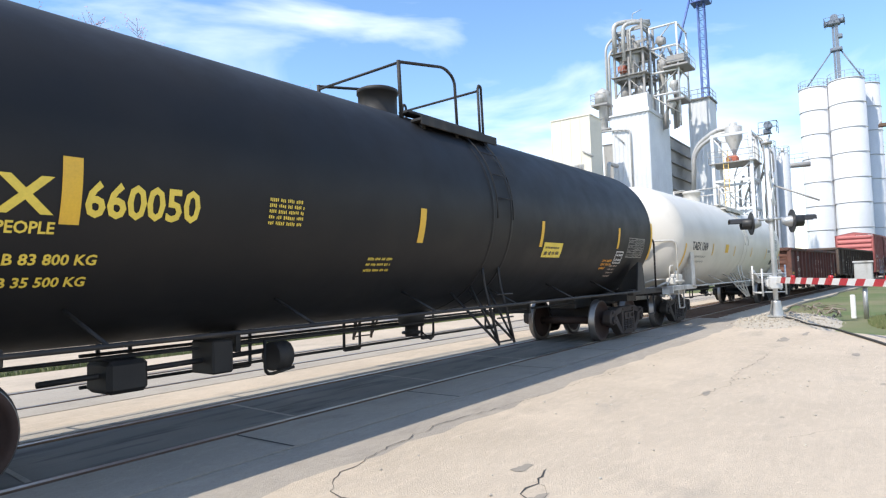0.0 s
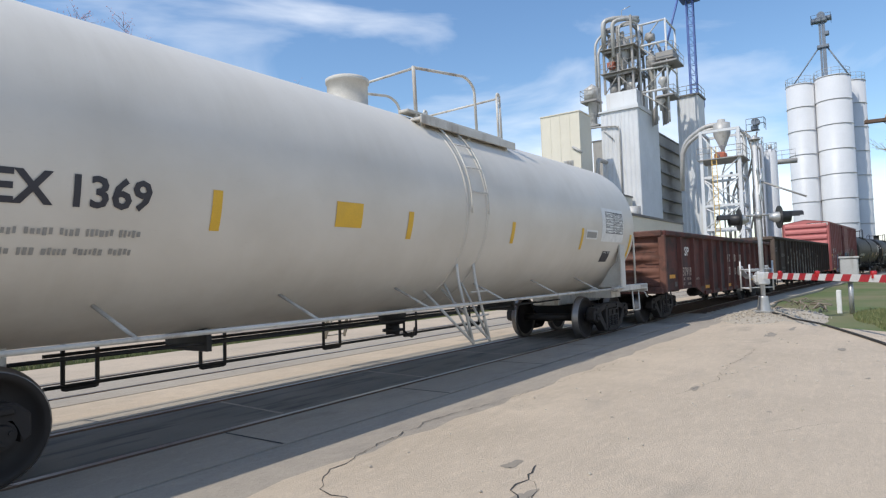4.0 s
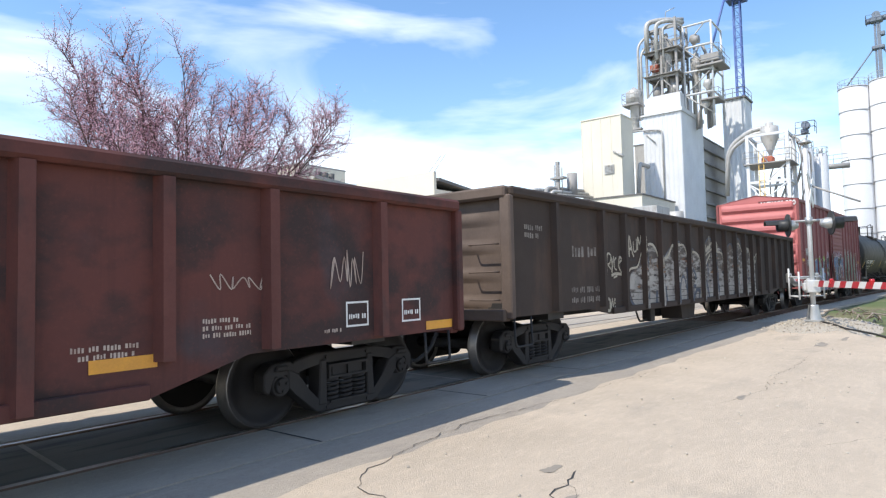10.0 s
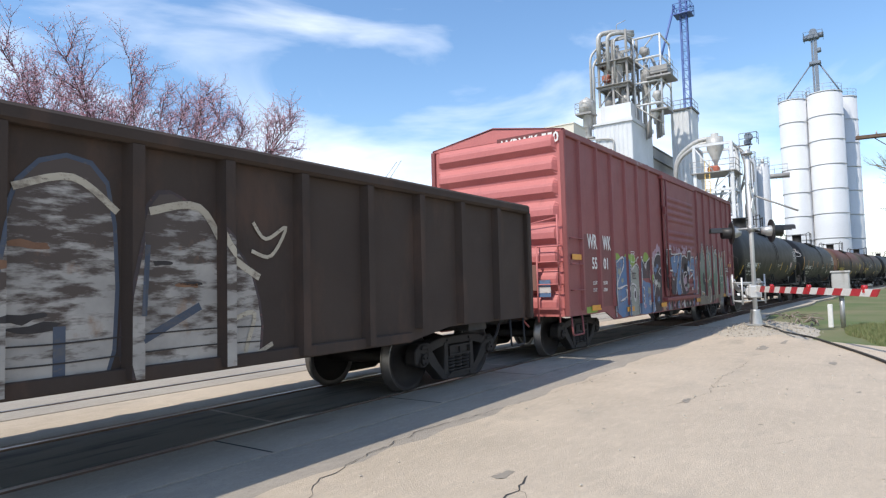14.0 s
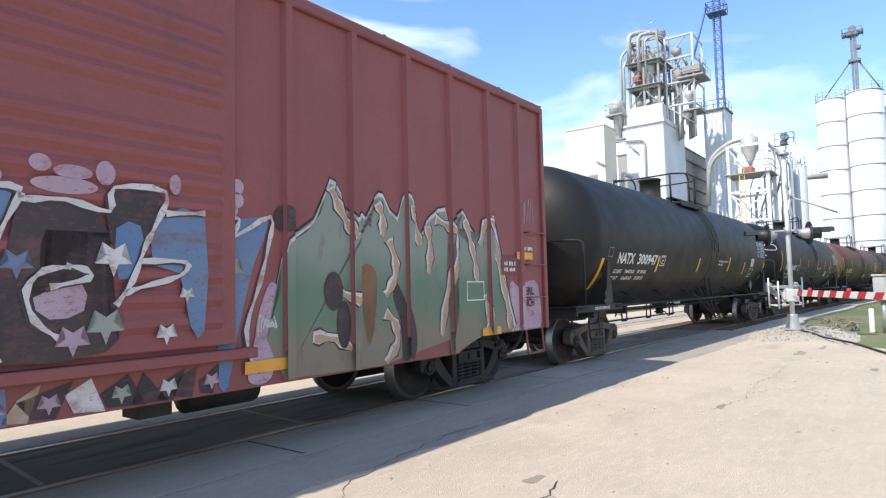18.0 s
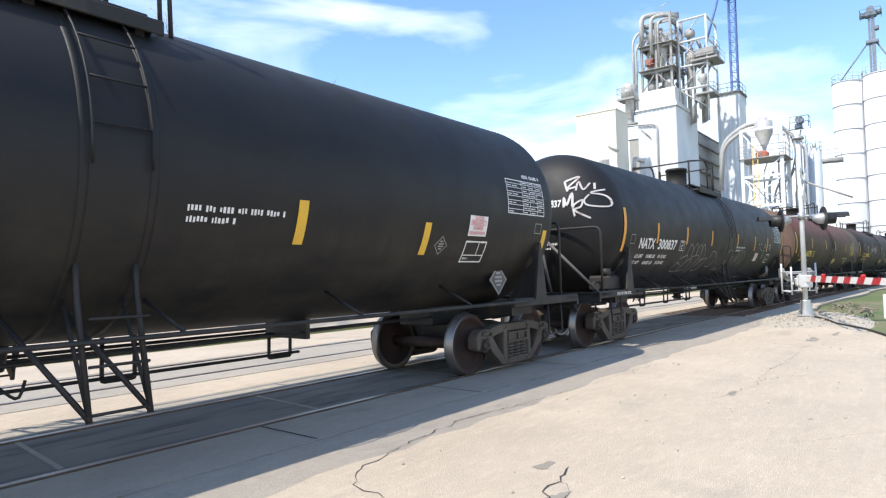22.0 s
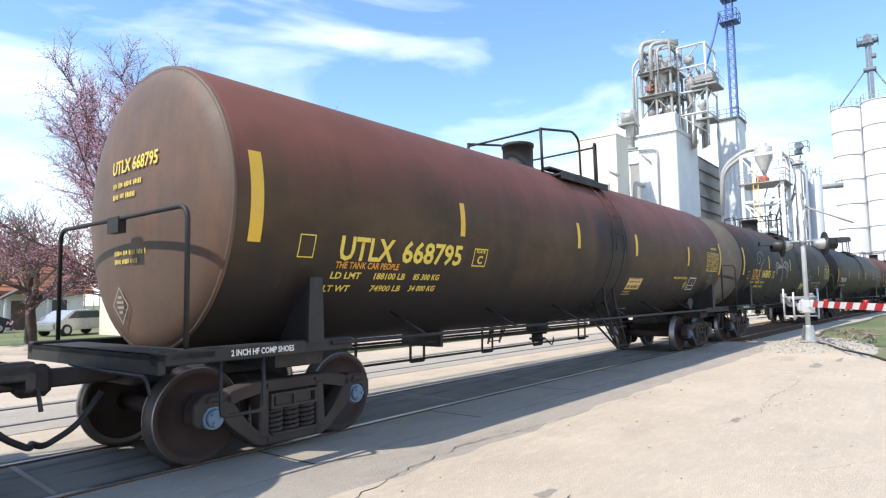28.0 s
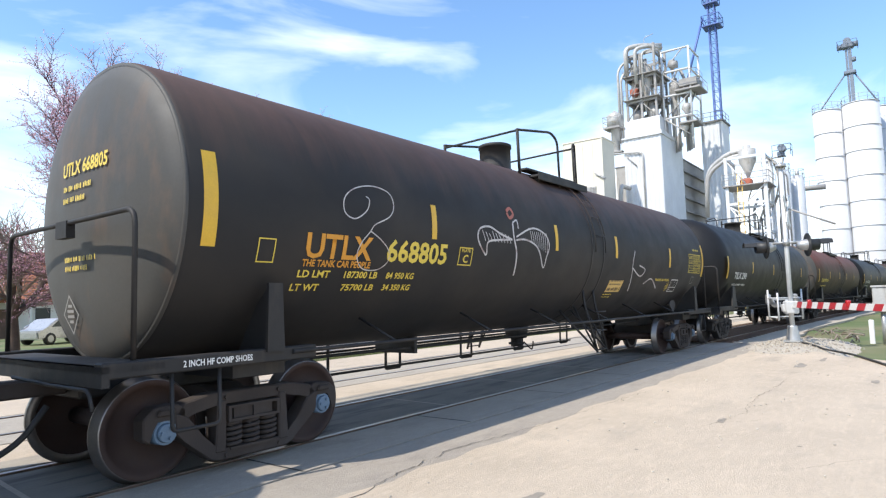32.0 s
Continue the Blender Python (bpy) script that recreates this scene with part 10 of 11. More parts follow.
# silos
for i, (x, y, r, h) in enumerate(((104.7, 8.15, 1.84, 27.6), (104.9, 4.1, 2.24, 28.0), (109.5, 2.15, 1.95, 28.0))):
    so = thing("silo", "tall slim white silo built of stacked rings" if i < 2 else "white silo standing behind the others", "silo", "white silos", at=(x, y, -0.2))
    bm = bmesh.new()
    lathe(bm, [(0, r), (h, r), (h, r - 0.1), (h + 0.35, 0.001)], (0, 0, 0), 40, "z")
    part("shell", bm, M_SILO, so)
    for k in range(8):
        bm = bmesh.new()
        z = h * (k + 1) / 8 - (0.1 if k == 7 else 0)
        lathe(bm, [(z - 0.05, r), (z - 0.05, r + 0.06), (z + 0.05, r + 0.06), (z + 0.05, r)], (0, 0, 0), 40, "z")
        part("flange_ring", bm, M_SILORING, so)
    bm = bmesh.new()
    railing(bm, [(r * math.cos(a * 0.45), r * math.sin(a * 0.45)) for a in range(15)], h, 1.0, 0.025, 3)
    part("top_railing", bm, M_GALV, so)
hd = thing("silo_head_house", "grey elevator head on a leg above the silos", "elevator head", at=(104.9, 5.0, 27.9))
bm = bmesh.new()
box(bm, -0.3, 0.3, -0.42, 0.02, 0, 8.4)
box(bm, -0.2, 0.2, 0.1, 0.35, 0, 8.4)
part("leg", bm, M_LEADGREY, hd)
bm = bmesh.new()
rbox(bm, -0.6, 0.6, -0.75, 0.75, 8.2, 9.0, 0.15)
cyl(bm, (-0.5, 0, 9.2), (0.5, 0, 9.2), 0.5, None, 18)
cyl(bm, (0, -1.3, 8.7), (0, -0.7, 8.7), 0.4, None, 12)
cyl(bm, (0, 0.7, 8.5), (0, 1.3, 8.5), 0.35, None, 12)
part("head", bm, M_LEADGREY, hd)
bm = bmesh.new()
railing(bm, [(-0.9, 1.2), (-0.9, -1.2), (0.9, -1.2), (0.9, 1.2), (-0.9, 1.2)], 8.2, 1.0, 0.03, 0.8)
part("platform", bm, M_LEADGREY, hd)
bm = bmesh.new()
rbox(bm, -0.5, 0.5, -0.8, 0.7, 4.4, 4.9, 0.1)
part("distributor", bm, M_LEADGREY, hd)
bm = bmesh.new()
rbox(bm, -0.4, 0.4, -0.9, -0.3, 6.2, 6.8, 0.1)
part("drive_box", bm, M_LEADGREY, hd)
for s, y2 in ((-1, -3.0), (1, 4.0)):
    bm = bmesh.new()
    pipe(bm, [(0, s * 0.5, 4.6), (0, y2 * 0.98, -0.1)], 0.1, 8)
    part("spout", bm, M_LEADGREY, hd)

# ---- far side of the street ----
hb = thing("cream_block_building", "low cream block building with white-framed windows", "building")
bm = bmesh.new()
box(bm, 15.8, 25.5, 28.6, 37.0, -0.2, 3.8)
part("wall", bm, M_BEIGECLAD, hb)
bm = bmesh.new()
box(bm, 15.7, 25.6, 28.5, 37.1, 3.8, 4.0)
part("roof_edge", bm, M_BLOCKWALL, hb)
for x in (16.3, 18.6, 20.9, 23.2):
    bm = bmesh.new()
    box(bm, x - 0.06, x + 1.06, 28.54, 28.6, 0.95, 2.5)
    w = part("window", bm, M_HOUSEWHITE, hb)
    for k in range(2):
        bm = bmesh.new()
        box(bm, x + 0.52 * k, x + 0.48 + 0.52 * k, 28.52, 28.545, 1.02, 2.43)
        part("pane", bm, M_DARKGLASS, w)
h2 = thing("cream_warehouse", "tall plain cream warehouse behind the trees", "building")
bm = bmesh.new()
box(bm, 33.0, 38.1, 39.5, 41.2, -0.2, 10.05)
box(bm, 33.0, 38.1, 41.2, 52.0, -0.2, 11.4)
part("wall", bm, M_BEIGECLAD, h2)
bm = bmesh.new()
extrude(bm, [(33.0, 10.05), (38.3, 9.6), (38.3, 9.85), (33.0, 10.35)], 39.3, 41.2, "y")
box(bm, 32.9, 38.2, 41.2, 52.1, 11.4, 11.55)
part("roof_edge", bm, M_BLOCKWALL, h2)
bm = bmesh.new()
for x in (34.2, 34.9, 35.6):
    cyl(bm, (x, 40.2, 10.0), (x, 40.2, 10.8), 0.22, 0.28, 10)
part("roof_vent", bm, M_GREYSTEEL, h2)
hl = thing("cream_hall", "long low cream hall with a dark shaded side wall", "building")
bm = bmesh.new()
box(bm, 32.0, 37.3, 26.0, 33.4, -0.2, 7.6)
box(bm, 32.0, 32.25, 26.0, 33.4, 7.6, 8.78)
part("wall", bm, M_BEIGECLAD, hl)
bm = bmesh.new()
extrude(bm, [(32.25, 8.15), (37.5, 7.62), (37.5, 7.8), (32.25, 8.35)], 25.75, 33.4, "y")
part("roof", bm, M_DARKROOF, hl)
for x in (32.9, 34.6, 36.0):
    bm = bmesh.new()
    box(bm, x, x + 0.9, 25.95, 26.0, 5.6, 6.9)
    part("louvre", bm, M_GREYPIPE, hl)
bm = bmesh.new()
for k in (0.0, 0.5):
    pipe(bm, [(32.3, 26.3 + k, 8.7), (32.9 + 0.3 * k, 25.7 + k, 10.0)], 0.018, 4)
part("roof_aerial", bm, M_GALV, hl)
dm = thing("barrel_roof_hall", "grey hall with a low curved metal roof", "building")
bm = bmesh.new()
arc = [(36.6 + 4.9 * math.cos(a), 9.4 + 1.75 * math.sin(a)) for a in (i * math.pi / 14 for i in range(15))]
extrude(bm, [(41.5, -0.2)] + arc + [(31.7, -0.2)], 55.0, 66.0, "x")
part("shell", bm, M_GREYPIPE, dm)
lt = thing("lean_to_shed", "small grey shed with a white gable and a sloping roof", "shed")
bm = bmesh.new()
extrude(bm, [(31.6, -0.2), (31.6, 8.75), (29.5, 8.95), (29.5, -0.2)], 44.8, 47.5, "x")
part("gable", bm, M_BEIGECLAD, lt)
bm = bmesh.new()
extrude(bm, [(29.5, 8.7), (29.5, 8.9), (26.2, 7.4), (26.2, 7.2)], 44.9, 47.6, "x")
part("roof", bm, M_DARKROOF, lt)

pr = thing("pipe_rack", "cluster of grey pipes and ducts over a dark roof", "pipe rack")
bm = bmesh.new()
extrude(bm, [(27.5, -0.2), (33.0, -0.2), (33.0, 8.6), (30.2, 9.2), (27.5, 8.6)], 48.0, 57.0, "x")
part("roofed_hall", bm, M_DARKROOF, pr)
for i in range(6):
    bm = bmesh.new()
    y = 27.6 + 0.5 * i
    pipe(bm, bend([(52.0, y, 5.5), (52.0, y, 9.3 + 0.35 * (i % 3)), (56.9, y - 1.4, 9.3 + 0.35 * (i % 3))], 0.5, 4), 0.12 + 0.05 * (i % 3), 8)
    part("pipe", bm, M_GREYPIPE if i % 2 else M_STEELDARK, pr)
bm = bmesh.new()
cyl(bm, (55.0, 27.4, 9.3), (55.0, 27.4, 11.6), 0.5, None, 16)
box(bm, 53.2, 53.5, 27.9, 28.2, 9.0, 12.6)
for i in range(4):
    pipe(bm, [(53.3, 27.6 + 0.25 * i, 9.4), (53.3, 27.6 + 0.25 * i, 12.0 + 0.3 * (i % 2))], 0.06, 6)
box(bm, 53.0, 53.7, 27.3, 28.7, 10.9, 11.1)
part("stack_cluster", bm, M_STEELDARK, pr)
rt = thing("rooftop_tank", "white horizontal tank lying on a low roof", "tank")
bm = bmesh.new()
lathe(bm, [(-1.6, 0.001), (-1.5, 0.6), (-1.2, 0.8), (1.2, 0.8), (1.5, 0.6), (1.6, 0.001)], (44.0, 24.0, 6.4), 20, "y")
part("shell", bm, M_SILO, rt)
bm = bmesh.new()
box(bm, 42.8, 45.2, 22.5, 25.6, -0.2, 5.7)
part("plinth", bm, M_BLOCKWALL, rt)

lw = thing("low_wall", "low whitewashed concrete wall beyond the street", "wall")
bm = bmesh.new()
rbox(bm, 11.5, 44.0, 18.6, 18.85, -0.2, 0.95, 0.02)
part("wall", bm, M_HOUSEWHITE, lw)
bm = bmesh.new()
rbox(bm, 11.4, 44.1, 18.52, 18.93, 0.95, 1.05, 0.02)
part("coping", bm, M_BLOCKWALL, lw)

# house with an orange-brown roof
ho = thing("house", "small white house with an orange-brown gable roof", "house", at=(12.6, 51.5, -0.2), rz=0)
bm = bmesh.new()
box(bm, -7, 8.2, 0, 9, 0, 2.7)
for i in range(11):
    box(bm, -7.02, 8.22, -0.02, 0.0, 0.12 + i * 0.24, 0.15 + i * 0.24)
part("wall", bm, M_HOUSEWHITE, ho)
bm = bmesh.new()
extrude(bm, [(-0.6, 2.55), (4.5, 6.4), (9.6, 2.55), (9.6, 2.75), (4.5, 6.65), (-0.6, 2.75)], -7.5, 8.7, "x")
roof = part("roof", bm, M_ROOFTILE, ho)
bm = bmesh.new()
for i in range(12):
    t = i / 12
    box(bm, -7.5, 8.7, -0.62 + 5.1 * t, -0.55 + 5.1 * t, 2.76 + 3.9 * t, 2.80 + 3.9 * t)
part("shingle_course", bm, M_ROOFTILE, roof)
for x in (-4.5, 0.0, 6.0):
    bm = bmesh.new()
    box(bm, x - 0.06, x + 1.06, -0.06, 0, 0.85, 2.2)
    w = part("window", bm, M_HOUSEWHITE, ho)
    bm = bmesh.new()
    box(bm, x, x + 1.0, -0.08, -0.055, 0.92, 2.13)
    part("pane", bm, M_DARKGLASS, w)
bm = bmesh.new()
box(bm, 3.4, 4.4, -0.08, 0, 0, 2.1)
part("door", bm, M_POLEWOOD, ho)
bm = bmesh.new()
extrude(bm, [(2.3, 2.15), (3.9, 3.05), (5.5, 2.15), (5.5, 2.28), (3.9, 3.2), (2.3, 2.28)], -1.6, 0, "y")
part("porch_roof", bm, M_ASPHALTROOF, ho)
for x in (2.6, 5.2):
    bm = bmesh.new()
    box(bm, x - 0.06, x + 0.06, -1.5, -1.38, 0, 2.2)
    part("porch_post", bm, M_HOUSEWHITE, ho)


def parked_car(x, y, rz, paint, label):
    c = thing("parked_car", label, "car", "cars parked by the house", at=(x, y, -0.16), rz=rz)
    bm = bmesh.new()
    extrude(bm, [(-2.1, 0.3), (-2.15, 0.75), (-1.5, 0.88), (-0.9, 1.38), (0.7, 1.42), (1.4, 0.95), (2.05, 0.85), (2.15, 0.35)], -0.85, 0.85, "y")
    bmesh.ops.bevel(bm, geom=bm.edges[:], offset=0.08, segments=2, affect="EDGES", clamp_overlap=True)
    part("body", bm, paint, c)
    bm = bmesh.new()
    for s in (-1, 1):
        extrude(bm, [(-1.3, 0.95), (-0.85, 1.32), (0.65, 1.35), (1.15, 0.95)], s * 0.855, s * 0.86, "y")
    part("side_glass", bm, M_DARKGLASS, c)
    for wx in (-1.35, 1.35):
        for s in (-1, 1):
            bm = bmesh.new()
            lathe(bm, [(-0.1, 0.2), (-0.1, 0.32), (0.1, 0.32), (0.1, 0.2)], (wx, s * 0.78, 0.32), 18, "y", True)
            w = part("wheel", bm, M_CABLE, c)
            bm = bmesh.new()
            lathe(bm, [(s * 0.105, 0.19), (s * 0.11, 0.001)], (wx, s * 0.78, 0.32), 14, "y")
            part("rim", bm, M_GALV, w)
    for s in (-1, 1):
        bm = bmesh.new()
        rbox(bm, 2.08, 2.16, s * 0.6 - 0.18, s * 0.6 + 0.18, 0.6, 0.75, 0.02)
        part("headlight", bm, M_GATEWHITE, c)


parked_car(15.2, 38.5, 20, plain("silver_car_paint", (0.5, 0.5, 0.51), 0.3, 0.6), "silver saloon parked on the far street")
parked_car(12.2, 46.5, 5, plain("dark_car_paint", (0.03, 0.035, 0.045), 0.25, 0.2), "dark hatchback parked before the house")
parked_car(9.0, 45.0, 0, plain("red_car_paint", (0.35, 0.02, 0.02), 0.25, 0.1), "red car parked before the house")

# flag behind the tree
fl = thing("flagpole", "thin white flagpole with a red and white striped flag", "flag", at=(12.9, 27.2, -0.2))
bm = bmesh.new()
cyl(bm, (0, 0, 0), (0, 0, 9.6), 0.06, 0.035, 8)
part("pole", bm, M_GATEWHITE, fl)
for i in range(7):
    bm = bmesh.new()
    z1 = 9.5 - i * 0.16
    pts = [(0.02 + 0.16 * k, 0.08 * math.sin(k * 1.3)) for k in range(7)]
    for (xa, ya), (xb, yb) in zip(pts, pts[1:]):
        vs4 = [bm.verts.new(p) for p in ((xa, ya, z1 - xa * 0.6), (xb, yb, z1 - xb * 0.6), (xb, yb, z1 - 0.16 - xb * 0.6), (xa, ya, z1 - 0.16 - xa * 0.6))]
        bm.faces.new(vs4)
    part("flag_stripe", bm, M_GATEWHITE if i % 2 else M_GATERED, fl)


# ---- trees ----
def bare_tree(name, label, x, y, h, spread, seed, bark, twig, bud=None, bud_n=0, levels=5, trunk=0.22, lean=0.0, clear=0.16, wide=1.0, twigs=(2, 4), rise=0.22, limbs=(3, 5)):
    rnd = random.Random(seed)
    t = thing(name, label, "tree", at=(x, y, -0.2))
    wood, fine = bmesh.new(), bmesh.new()
    tips = []

    def limb(p, d, L, r, lv):
        n = 3 if lv < 3 else 2
        pts, q, dd = [p], p.copy(), d.copy()
        for _ in range(n):
            dd = (dd + Vector((rnd.uniform(-1, 1), rnd.uniform(-1, 1), rnd.uniform(-0.3, 0.6))) * 0.13).normalized()
            q = q + dd * (L / n)
            pts.append(q.copy())
        target = wood if lv < 2 else fine
        u = None
        seg = 7 if lv == 0 else 5 if lv < 3 else 3
        for i, (a, b) in enumerate(zip(pts, pts[1:])):
            ra, rb = r * (1 - 0.45 * i / n), r * (1 - 0.45 * (i + 1) / n)
            cyl(target, a, b, ra, rb, seg, False)
        if lv >= levels - 2:
            tips.extend(pts[1:])
        if lv >= levels:
            return
        kids = rnd.randint(*limbs) if lv < 2 else rnd.randint(*twigs)
        for k in range(kids):
            at = pts[-1] if k == 0 or lv == 0 and k < 2 else pts[rnd.randint(1, n)].lerp(pts[rnd.randint(0, n - 1)], rnd.uniform(0, 0.4))
            if limbs[0] > 3 and lv < 2 and k > 1:
                at = pts[1].lerp(pts[-1], rnd.random())
            ang = rnd.uniform(0.25, 0.8) * spread
            ax = Vector((rnd.uniform(-1, 1), rnd.uniform(-1, 1), rnd.uniform(-0.2, 0.2))).normalized()
            nd = (Matrix.Rotation(ang, 3, ax) @ dd)
            nd = (nd + Vector((0, 0, rise))).normalized()
            limb(at, nd, L * rnd.uniform(0.58, 0.8), max(0.006, r * rnd.uniform(0.45, 0.62)), lv + 1)

    limb(Vector((0, 0, 0)), Vector((lean, 0, 1)).normalized(), h * clear * 1.6, trunk, 0)
    top = max(p.z for p in tips)
    k = h / top
    for b in (wood, fine):
        for v in b.verts:
            v.co = Vector((v.co.x * k * wide, v.co.y * k * wide, v.co.z * k))
    part("trunk", wood, bark, t)
    part("twig_crown", fine, twig, t)
    if bud:
        verts, faces = [], []
        for _ in range(bud_n):
            q = rnd.choice(tips) * k
            p = Vector((q.x * wide, q.y * wide, q.z)) + Vector((rnd.gauss(0, 0.07), rnd.gauss(0, 0.07), rnd.gauss(0, 0.07)))
            s = rnd.uniform(0.012, 0.032)
            i = len(verts)
            a = rnd.uniform(0, 3.14)
            c, d = math.cos(a) * s, math.sin(a) * s
            verts += [p + Vector((c, d, 0)), p + Vector((-c, -d, 0)), p + Vector((-d, c, 0)), p + Vector((0, 0, s * 1.8))]
            faces += [(i, i + 1, i + 3), (i + 1, i + 2, i + 3), (i + 2, i, i + 3)]
        me = bpy.data.meshes.new("bud_cover")
        me.from_pydata([tuple(v) for v in verts], [], faces)
        me.materials.append(bud)
        ob = new("bud_cover", me)
        ob.parent = t
    return t


def vase_tree(x, y, seed):
    """A flowering street tree: a short trunk, a fan of long upright stems, side branches and fine twigs set with buds."""
    rnd = random.Random(seed)
    t = thing("blossoming_tree", "spreading tree with bare upright stems and pink buds", "tree", at=(x, y, -0.2))
    wood, fine, spots = bmesh.new(), bmesh.new(), []

    def shoot(target, p, d, L, r, n, seg, up, wob):
        pts, q, dd = [p.copy()], p.copy(), d.normalized()
        for _ in range(n):
            dd = (dd + Vector((rnd.gauss(0, wob), rnd.gauss(0, wob), rnd.gauss(0, wob * 0.6) + up))).normalized()
            q = q + dd * (L / n)
            pts.append(q.copy())
        for i, (a, b) in enumerate(zip(pts, pts[1:])):
            cyl(target, a, b, r * (1 - 0.85 * i / n), r * (1 - 0.85 * (i + 1) / n), seg, False)
        return pts

    def side_way(d, lo, hi):
        ax = d.cross(Vector((rnd.gauss(0, 1), rnd.gauss(0, 1), rnd.gauss(0, 1)))).normalized()
        return Matrix.Rotation(rnd.uniform(lo, hi), 3, ax) @ d

    base = shoot(wood, Vector((0, 0, 0)), Vector((0.03, 0.02, 1)), 1.9, 0.22, 3, 9, 0, 0.03)
    cyl(wood, Vector((0, 0, 0)), base[1], 0.27, 0.22, 9, False)
    top = base[-1]
    for k in range(38):
        az = k * 2.399963 + rnd.uniform(-0.5, 0.5)
        tilt = 0.06 + 1.22 * ((k + 0.5) / 38) ** 0.8 + rnd.uniform(-0.08, 0.08)
        L = (8.5 - 0.35 * tilt) * rnd.uniform(0.82, 1.08)
        d = Vector((math.sin(tilt) * math.cos(az), math.sin(tilt) * math.sin(az), math.cos(tilt)))
        stem = shoot(wood, base[2].lerp(top, rnd.random()), d, L, 0.07, 12, 6, 0.016, 0.06)
        for i in range(3, 13):
            for _ in range(3):
                a = stem[i - 1].lerp(stem[i], rnd.random())
                way = (stem[i] - stem[i - 1]).normalized()
                Lb = (0.7 + 2.1 * (1 - i / 13) ** 0.7) * rnd.uniform(0.6, 1.2)
                br = shoot(fine, a, side_way(way, 0.5, 0.95), Lb, 0.018, 5, 4, 0.05, 0.10)
                for b0, b1 in zip(br, br[1:]):
                    for _ in range(3):
                        tw = shoot(fine, b0.lerp(b1, rnd.random()), side_way((b1 - b0).normalized(), 0.5, 1.1), rnd.uniform(0.22, 0.75), 0.009, 2, 3, 0.06, 0.12)
                        spots.extend((tw[0].lerp(tw[1], 0.6), tw[1], tw[1].lerp(tw[2], 0.5), tw[2]))
                spots.extend(br[1:])
    part("trunk", wood, M_BARK, t)
    part("twig_crown", fine, M_TWIG, t)
    verts, faces = [], []
    for p0 in spots:
        for _ in range(2):
            p = p0 + Vector((rnd.gauss(0, 0.035), rnd.gauss(0, 0.035), rnd.gauss(0, 0.035)))
            s = rnd.uniform(0.010, 0.025)
            i, a = len(verts), rnd.uniform(0, 3.14)
            c, d = math.cos(a) * s, math.sin(a) * s
            verts += [p + Vector((c, d, 0)), p + Vector((-c, -d, 0)), p + Vector((-d, c, 0)), p + Vector((0, 0, s * 1.8))]
            faces += [(i, i + 1, i + 3), (i + 1, i + 2, i + 3), (i + 2, i, i + 3)]
    me = bpy.data.meshes.new("bud_cover")
    me.from_pydata([tuple(v) for v in verts], [], faces)
    me.materials.append(M_BLOSSOM)
    ob = new("bud_cover", me)
    ob.parent = t


vase_tree(11.7, 22.1, 23)
for i, (x, y, h, w) in enumerate(((7.6, 28.5, 6.5, 1.3), (10.4, 31.0, 6.0, 1.4), (14.0, 30.0, 5.5, 1.3))):
    bare_tree("bare_shrub", "leafless grey thicket behind the street", x, y, h, 1.4, 60 + i, M_BARK, M_BARETWIG, None, 0, 5, 0.08, wide=w, limbs=(5, 7), clear=0.1)
for i, (x, y, h) in enumerate(((62, -6.6, 14.5), (57, -9.0, 13.5), (71, -8.4, 16), (66, -13.0, 14.5), (92, -5.8, 12), (99, -8.2, 12.5))):
    bare_tree("bare_tree", "tall grey tree with the first pale leaves", x, y, h, 1.05, 40 + i, M_BARK, M_BARETWIG, M_LIGHTLEAF, 5000, 5, 0.24, limbs=(4, 6), twigs=(3, 4))
bare_tree("budding_tree", "small tree with yellow-green young leaves", 15.3, 33.5 - 6.5, 4.2, 1.1, 91, M_BARK, M_BARETWIG, M_LIGHTLEAF, 5000, 4, 0.09)


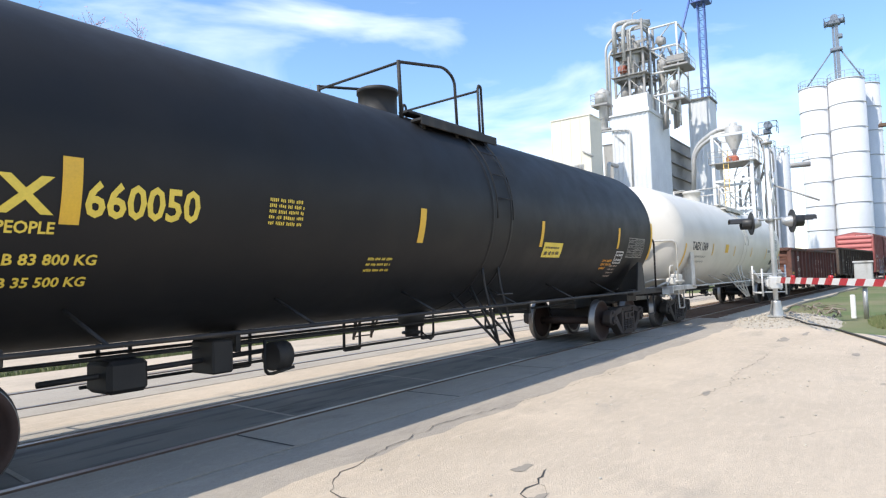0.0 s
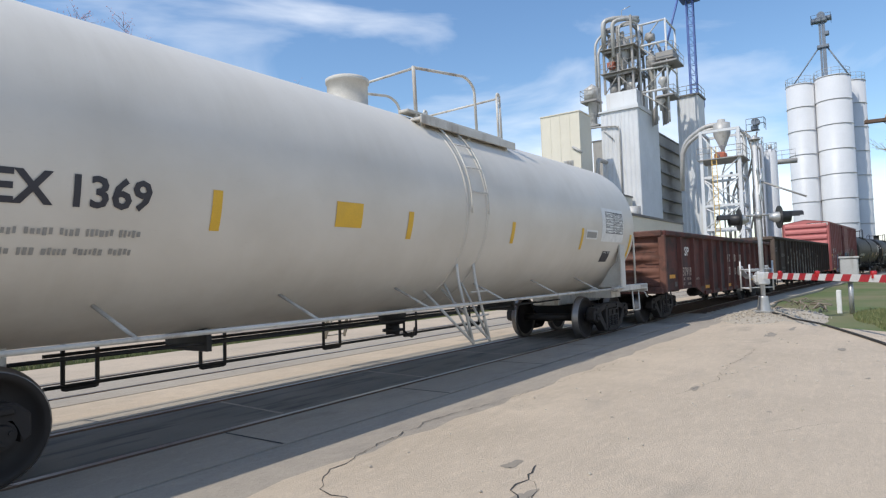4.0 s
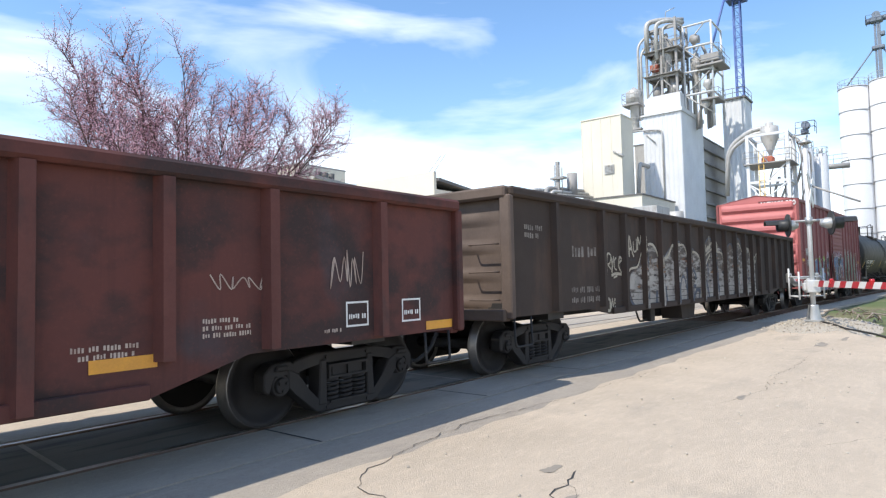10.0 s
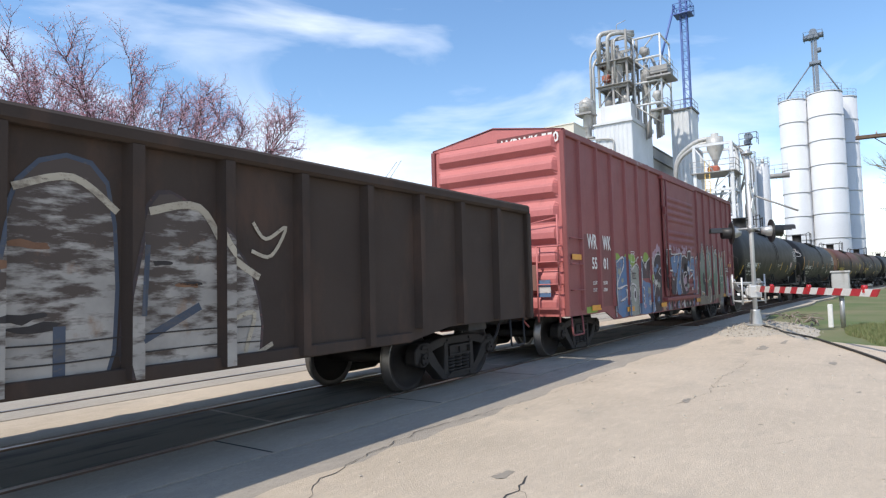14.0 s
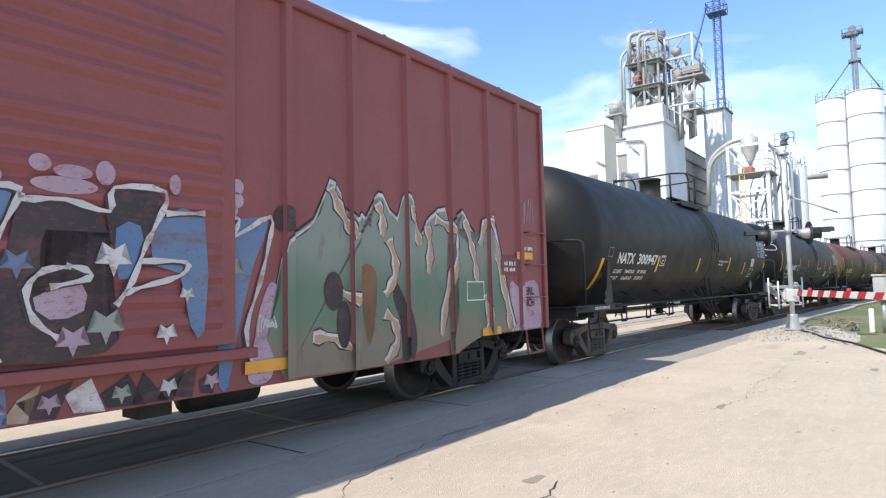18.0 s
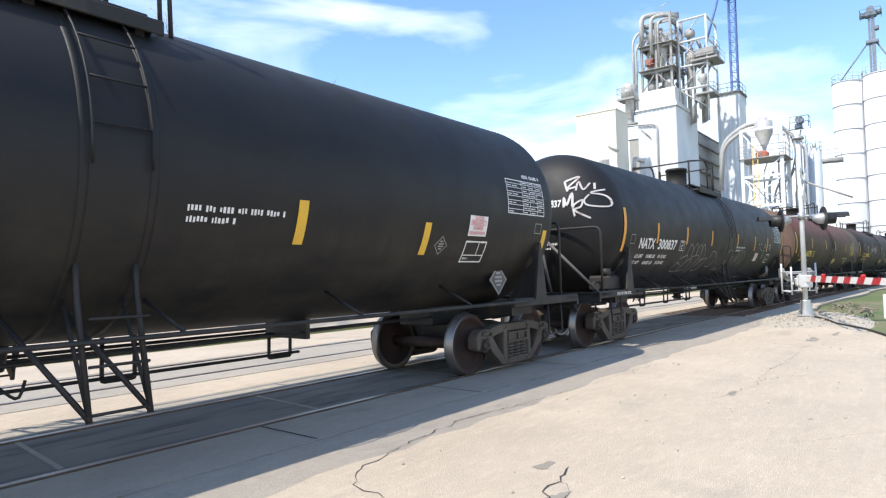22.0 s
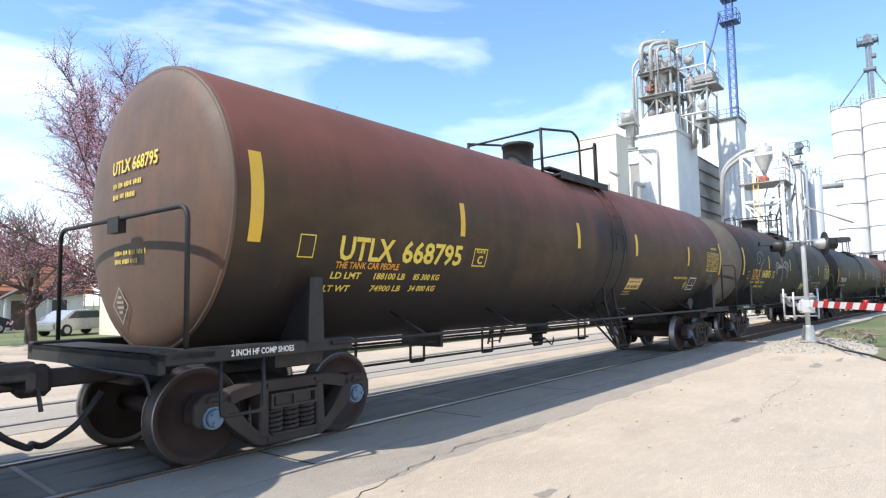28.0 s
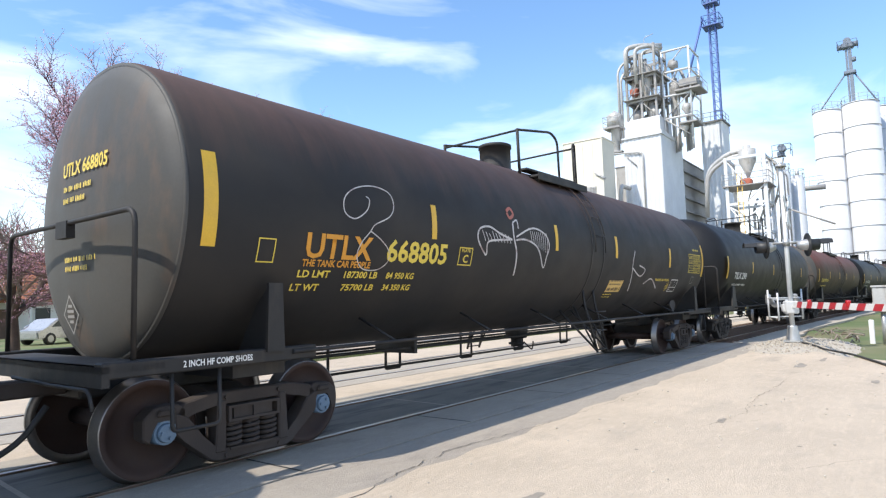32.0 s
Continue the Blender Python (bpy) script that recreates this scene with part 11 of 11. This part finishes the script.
def spruce(x, y, h, seed):
    rnd = random.Random(seed)
    t = thing("spruce", "dark green spruce with drooping branches", "tree", at=(x, y, -0.2))
    bm = bmesh.new()
    cyl(bm, (0, 0, 0), (0, 0, h), 0.16, 0.02, 8)
    part("trunk", bm, M_BARK, t)
    verts, faces = [], []
    for _ in range(int(h * 900)):
        z = rnd.uniform(0.3, h)
        R_ = (h - z) / h * h * 0.28 + 0.1
        a, r = rnd.uniform(0, 6.283), R_ * math.sqrt(rnd.uniform(0.05, 1)) * (0.75 + 0.25 * math.sin(z * 7 + 3 * math.cos(rnd.random())))
        p = Vector((math.cos(a) * r, math.sin(a) * r, z - r * 0.25))
        d = Vector((math.cos(a), math.sin(a), -0.35)) * rnd.uniform(0.12, 0.28)
        s = Vector((-math.sin(a), math.cos(a), 0)) * rnd.uniform(0.02, 0.05)
        i = len(verts)
        verts += [p - s, p + s, p + d]
        faces.append((i, i + 1, i + 2))
    me = bpy.data.meshes.new("crown")
    me.from_pydata([tuple(v) for v in verts], [], faces)
    me.materials.append(M_SPRUCE)
    ob = new("crown", me)
    ob.parent = t


spruce(43, -3.6, 5.6, 3)
spruce(47, -5.2, 7.0, 4)
# far tree line
bm = bmesh.new()
rnd = random.Random(3)
for i in range(420):
    a = -0.75 + 3.0 * rnd.random()
    d = rnd.uniform(240, 330)
    x, y, h = d * math.cos(a), d * math.sin(a), rnd.uniform(6, 11)
    cyl(bm, (x, y, -0.2), (x, y, h), 0.25, 0.05, 4, False)
    for _ in range(5):
        z = rnd.uniform(0.35, 0.9) * h
        cyl(bm, (x, y, z), (x + rnd.uniform(-2.5, 2.5), y + rnd.uniform(-2.5, 2.5), z + rnd.uniform(1, 3)), 0.12, 0.02, 3, False)
solid("far_tree_line", bm, M_BARETWIG, "distant line of bare trees at the horizon", "trees", "stuff")


# ---- the train rolls, its wheels turn ----
def motions():
    steps = [i * 0.8 for i in range(41)]
    for car, mid, f, r in CARS:
        k = (mid - f) / (r - f)
        rows = []
        for t in steps:
            s = run(t)
            a, b = line(f - s), line(r - s)
            rows.append((t, pose(a[0] + (b[0] - a[0]) * k, a[1] + (b[1] - a[1]) * k, 0, 0, 0, math.degrees(math.atan2(b[1] - a[1], b[0] - a[0])))))
        walk(car, rows)
    place = {car: mid for car, mid, f, r in CARS}
    for w, car, x in WHEELS:
        c = place[car] + w.parent.location.x + x
        rows, last = [(0.0, 0.0)], None
        for i in range(1, 229):
            t = i * 0.14
            u = c - run(t)
            if -3.5 < u < 26:
                rows.append((t, math.degrees((run(t) - run(0)) / 0.457)))
        if rows[-1][0] < 32.0:
            rows.append((32.0, rows[-1][1] if len(rows) > 1 else 0.0))
        if len(rows) > 2:
            first = rows[1][1]
            rows[0] = (0.0, first if rows[1][0] > 0.15 else 0.0)
        walk(w, [(t, pose(x, 0, 0.457, 0, -a, 0)) for t, a in rows])


motions()
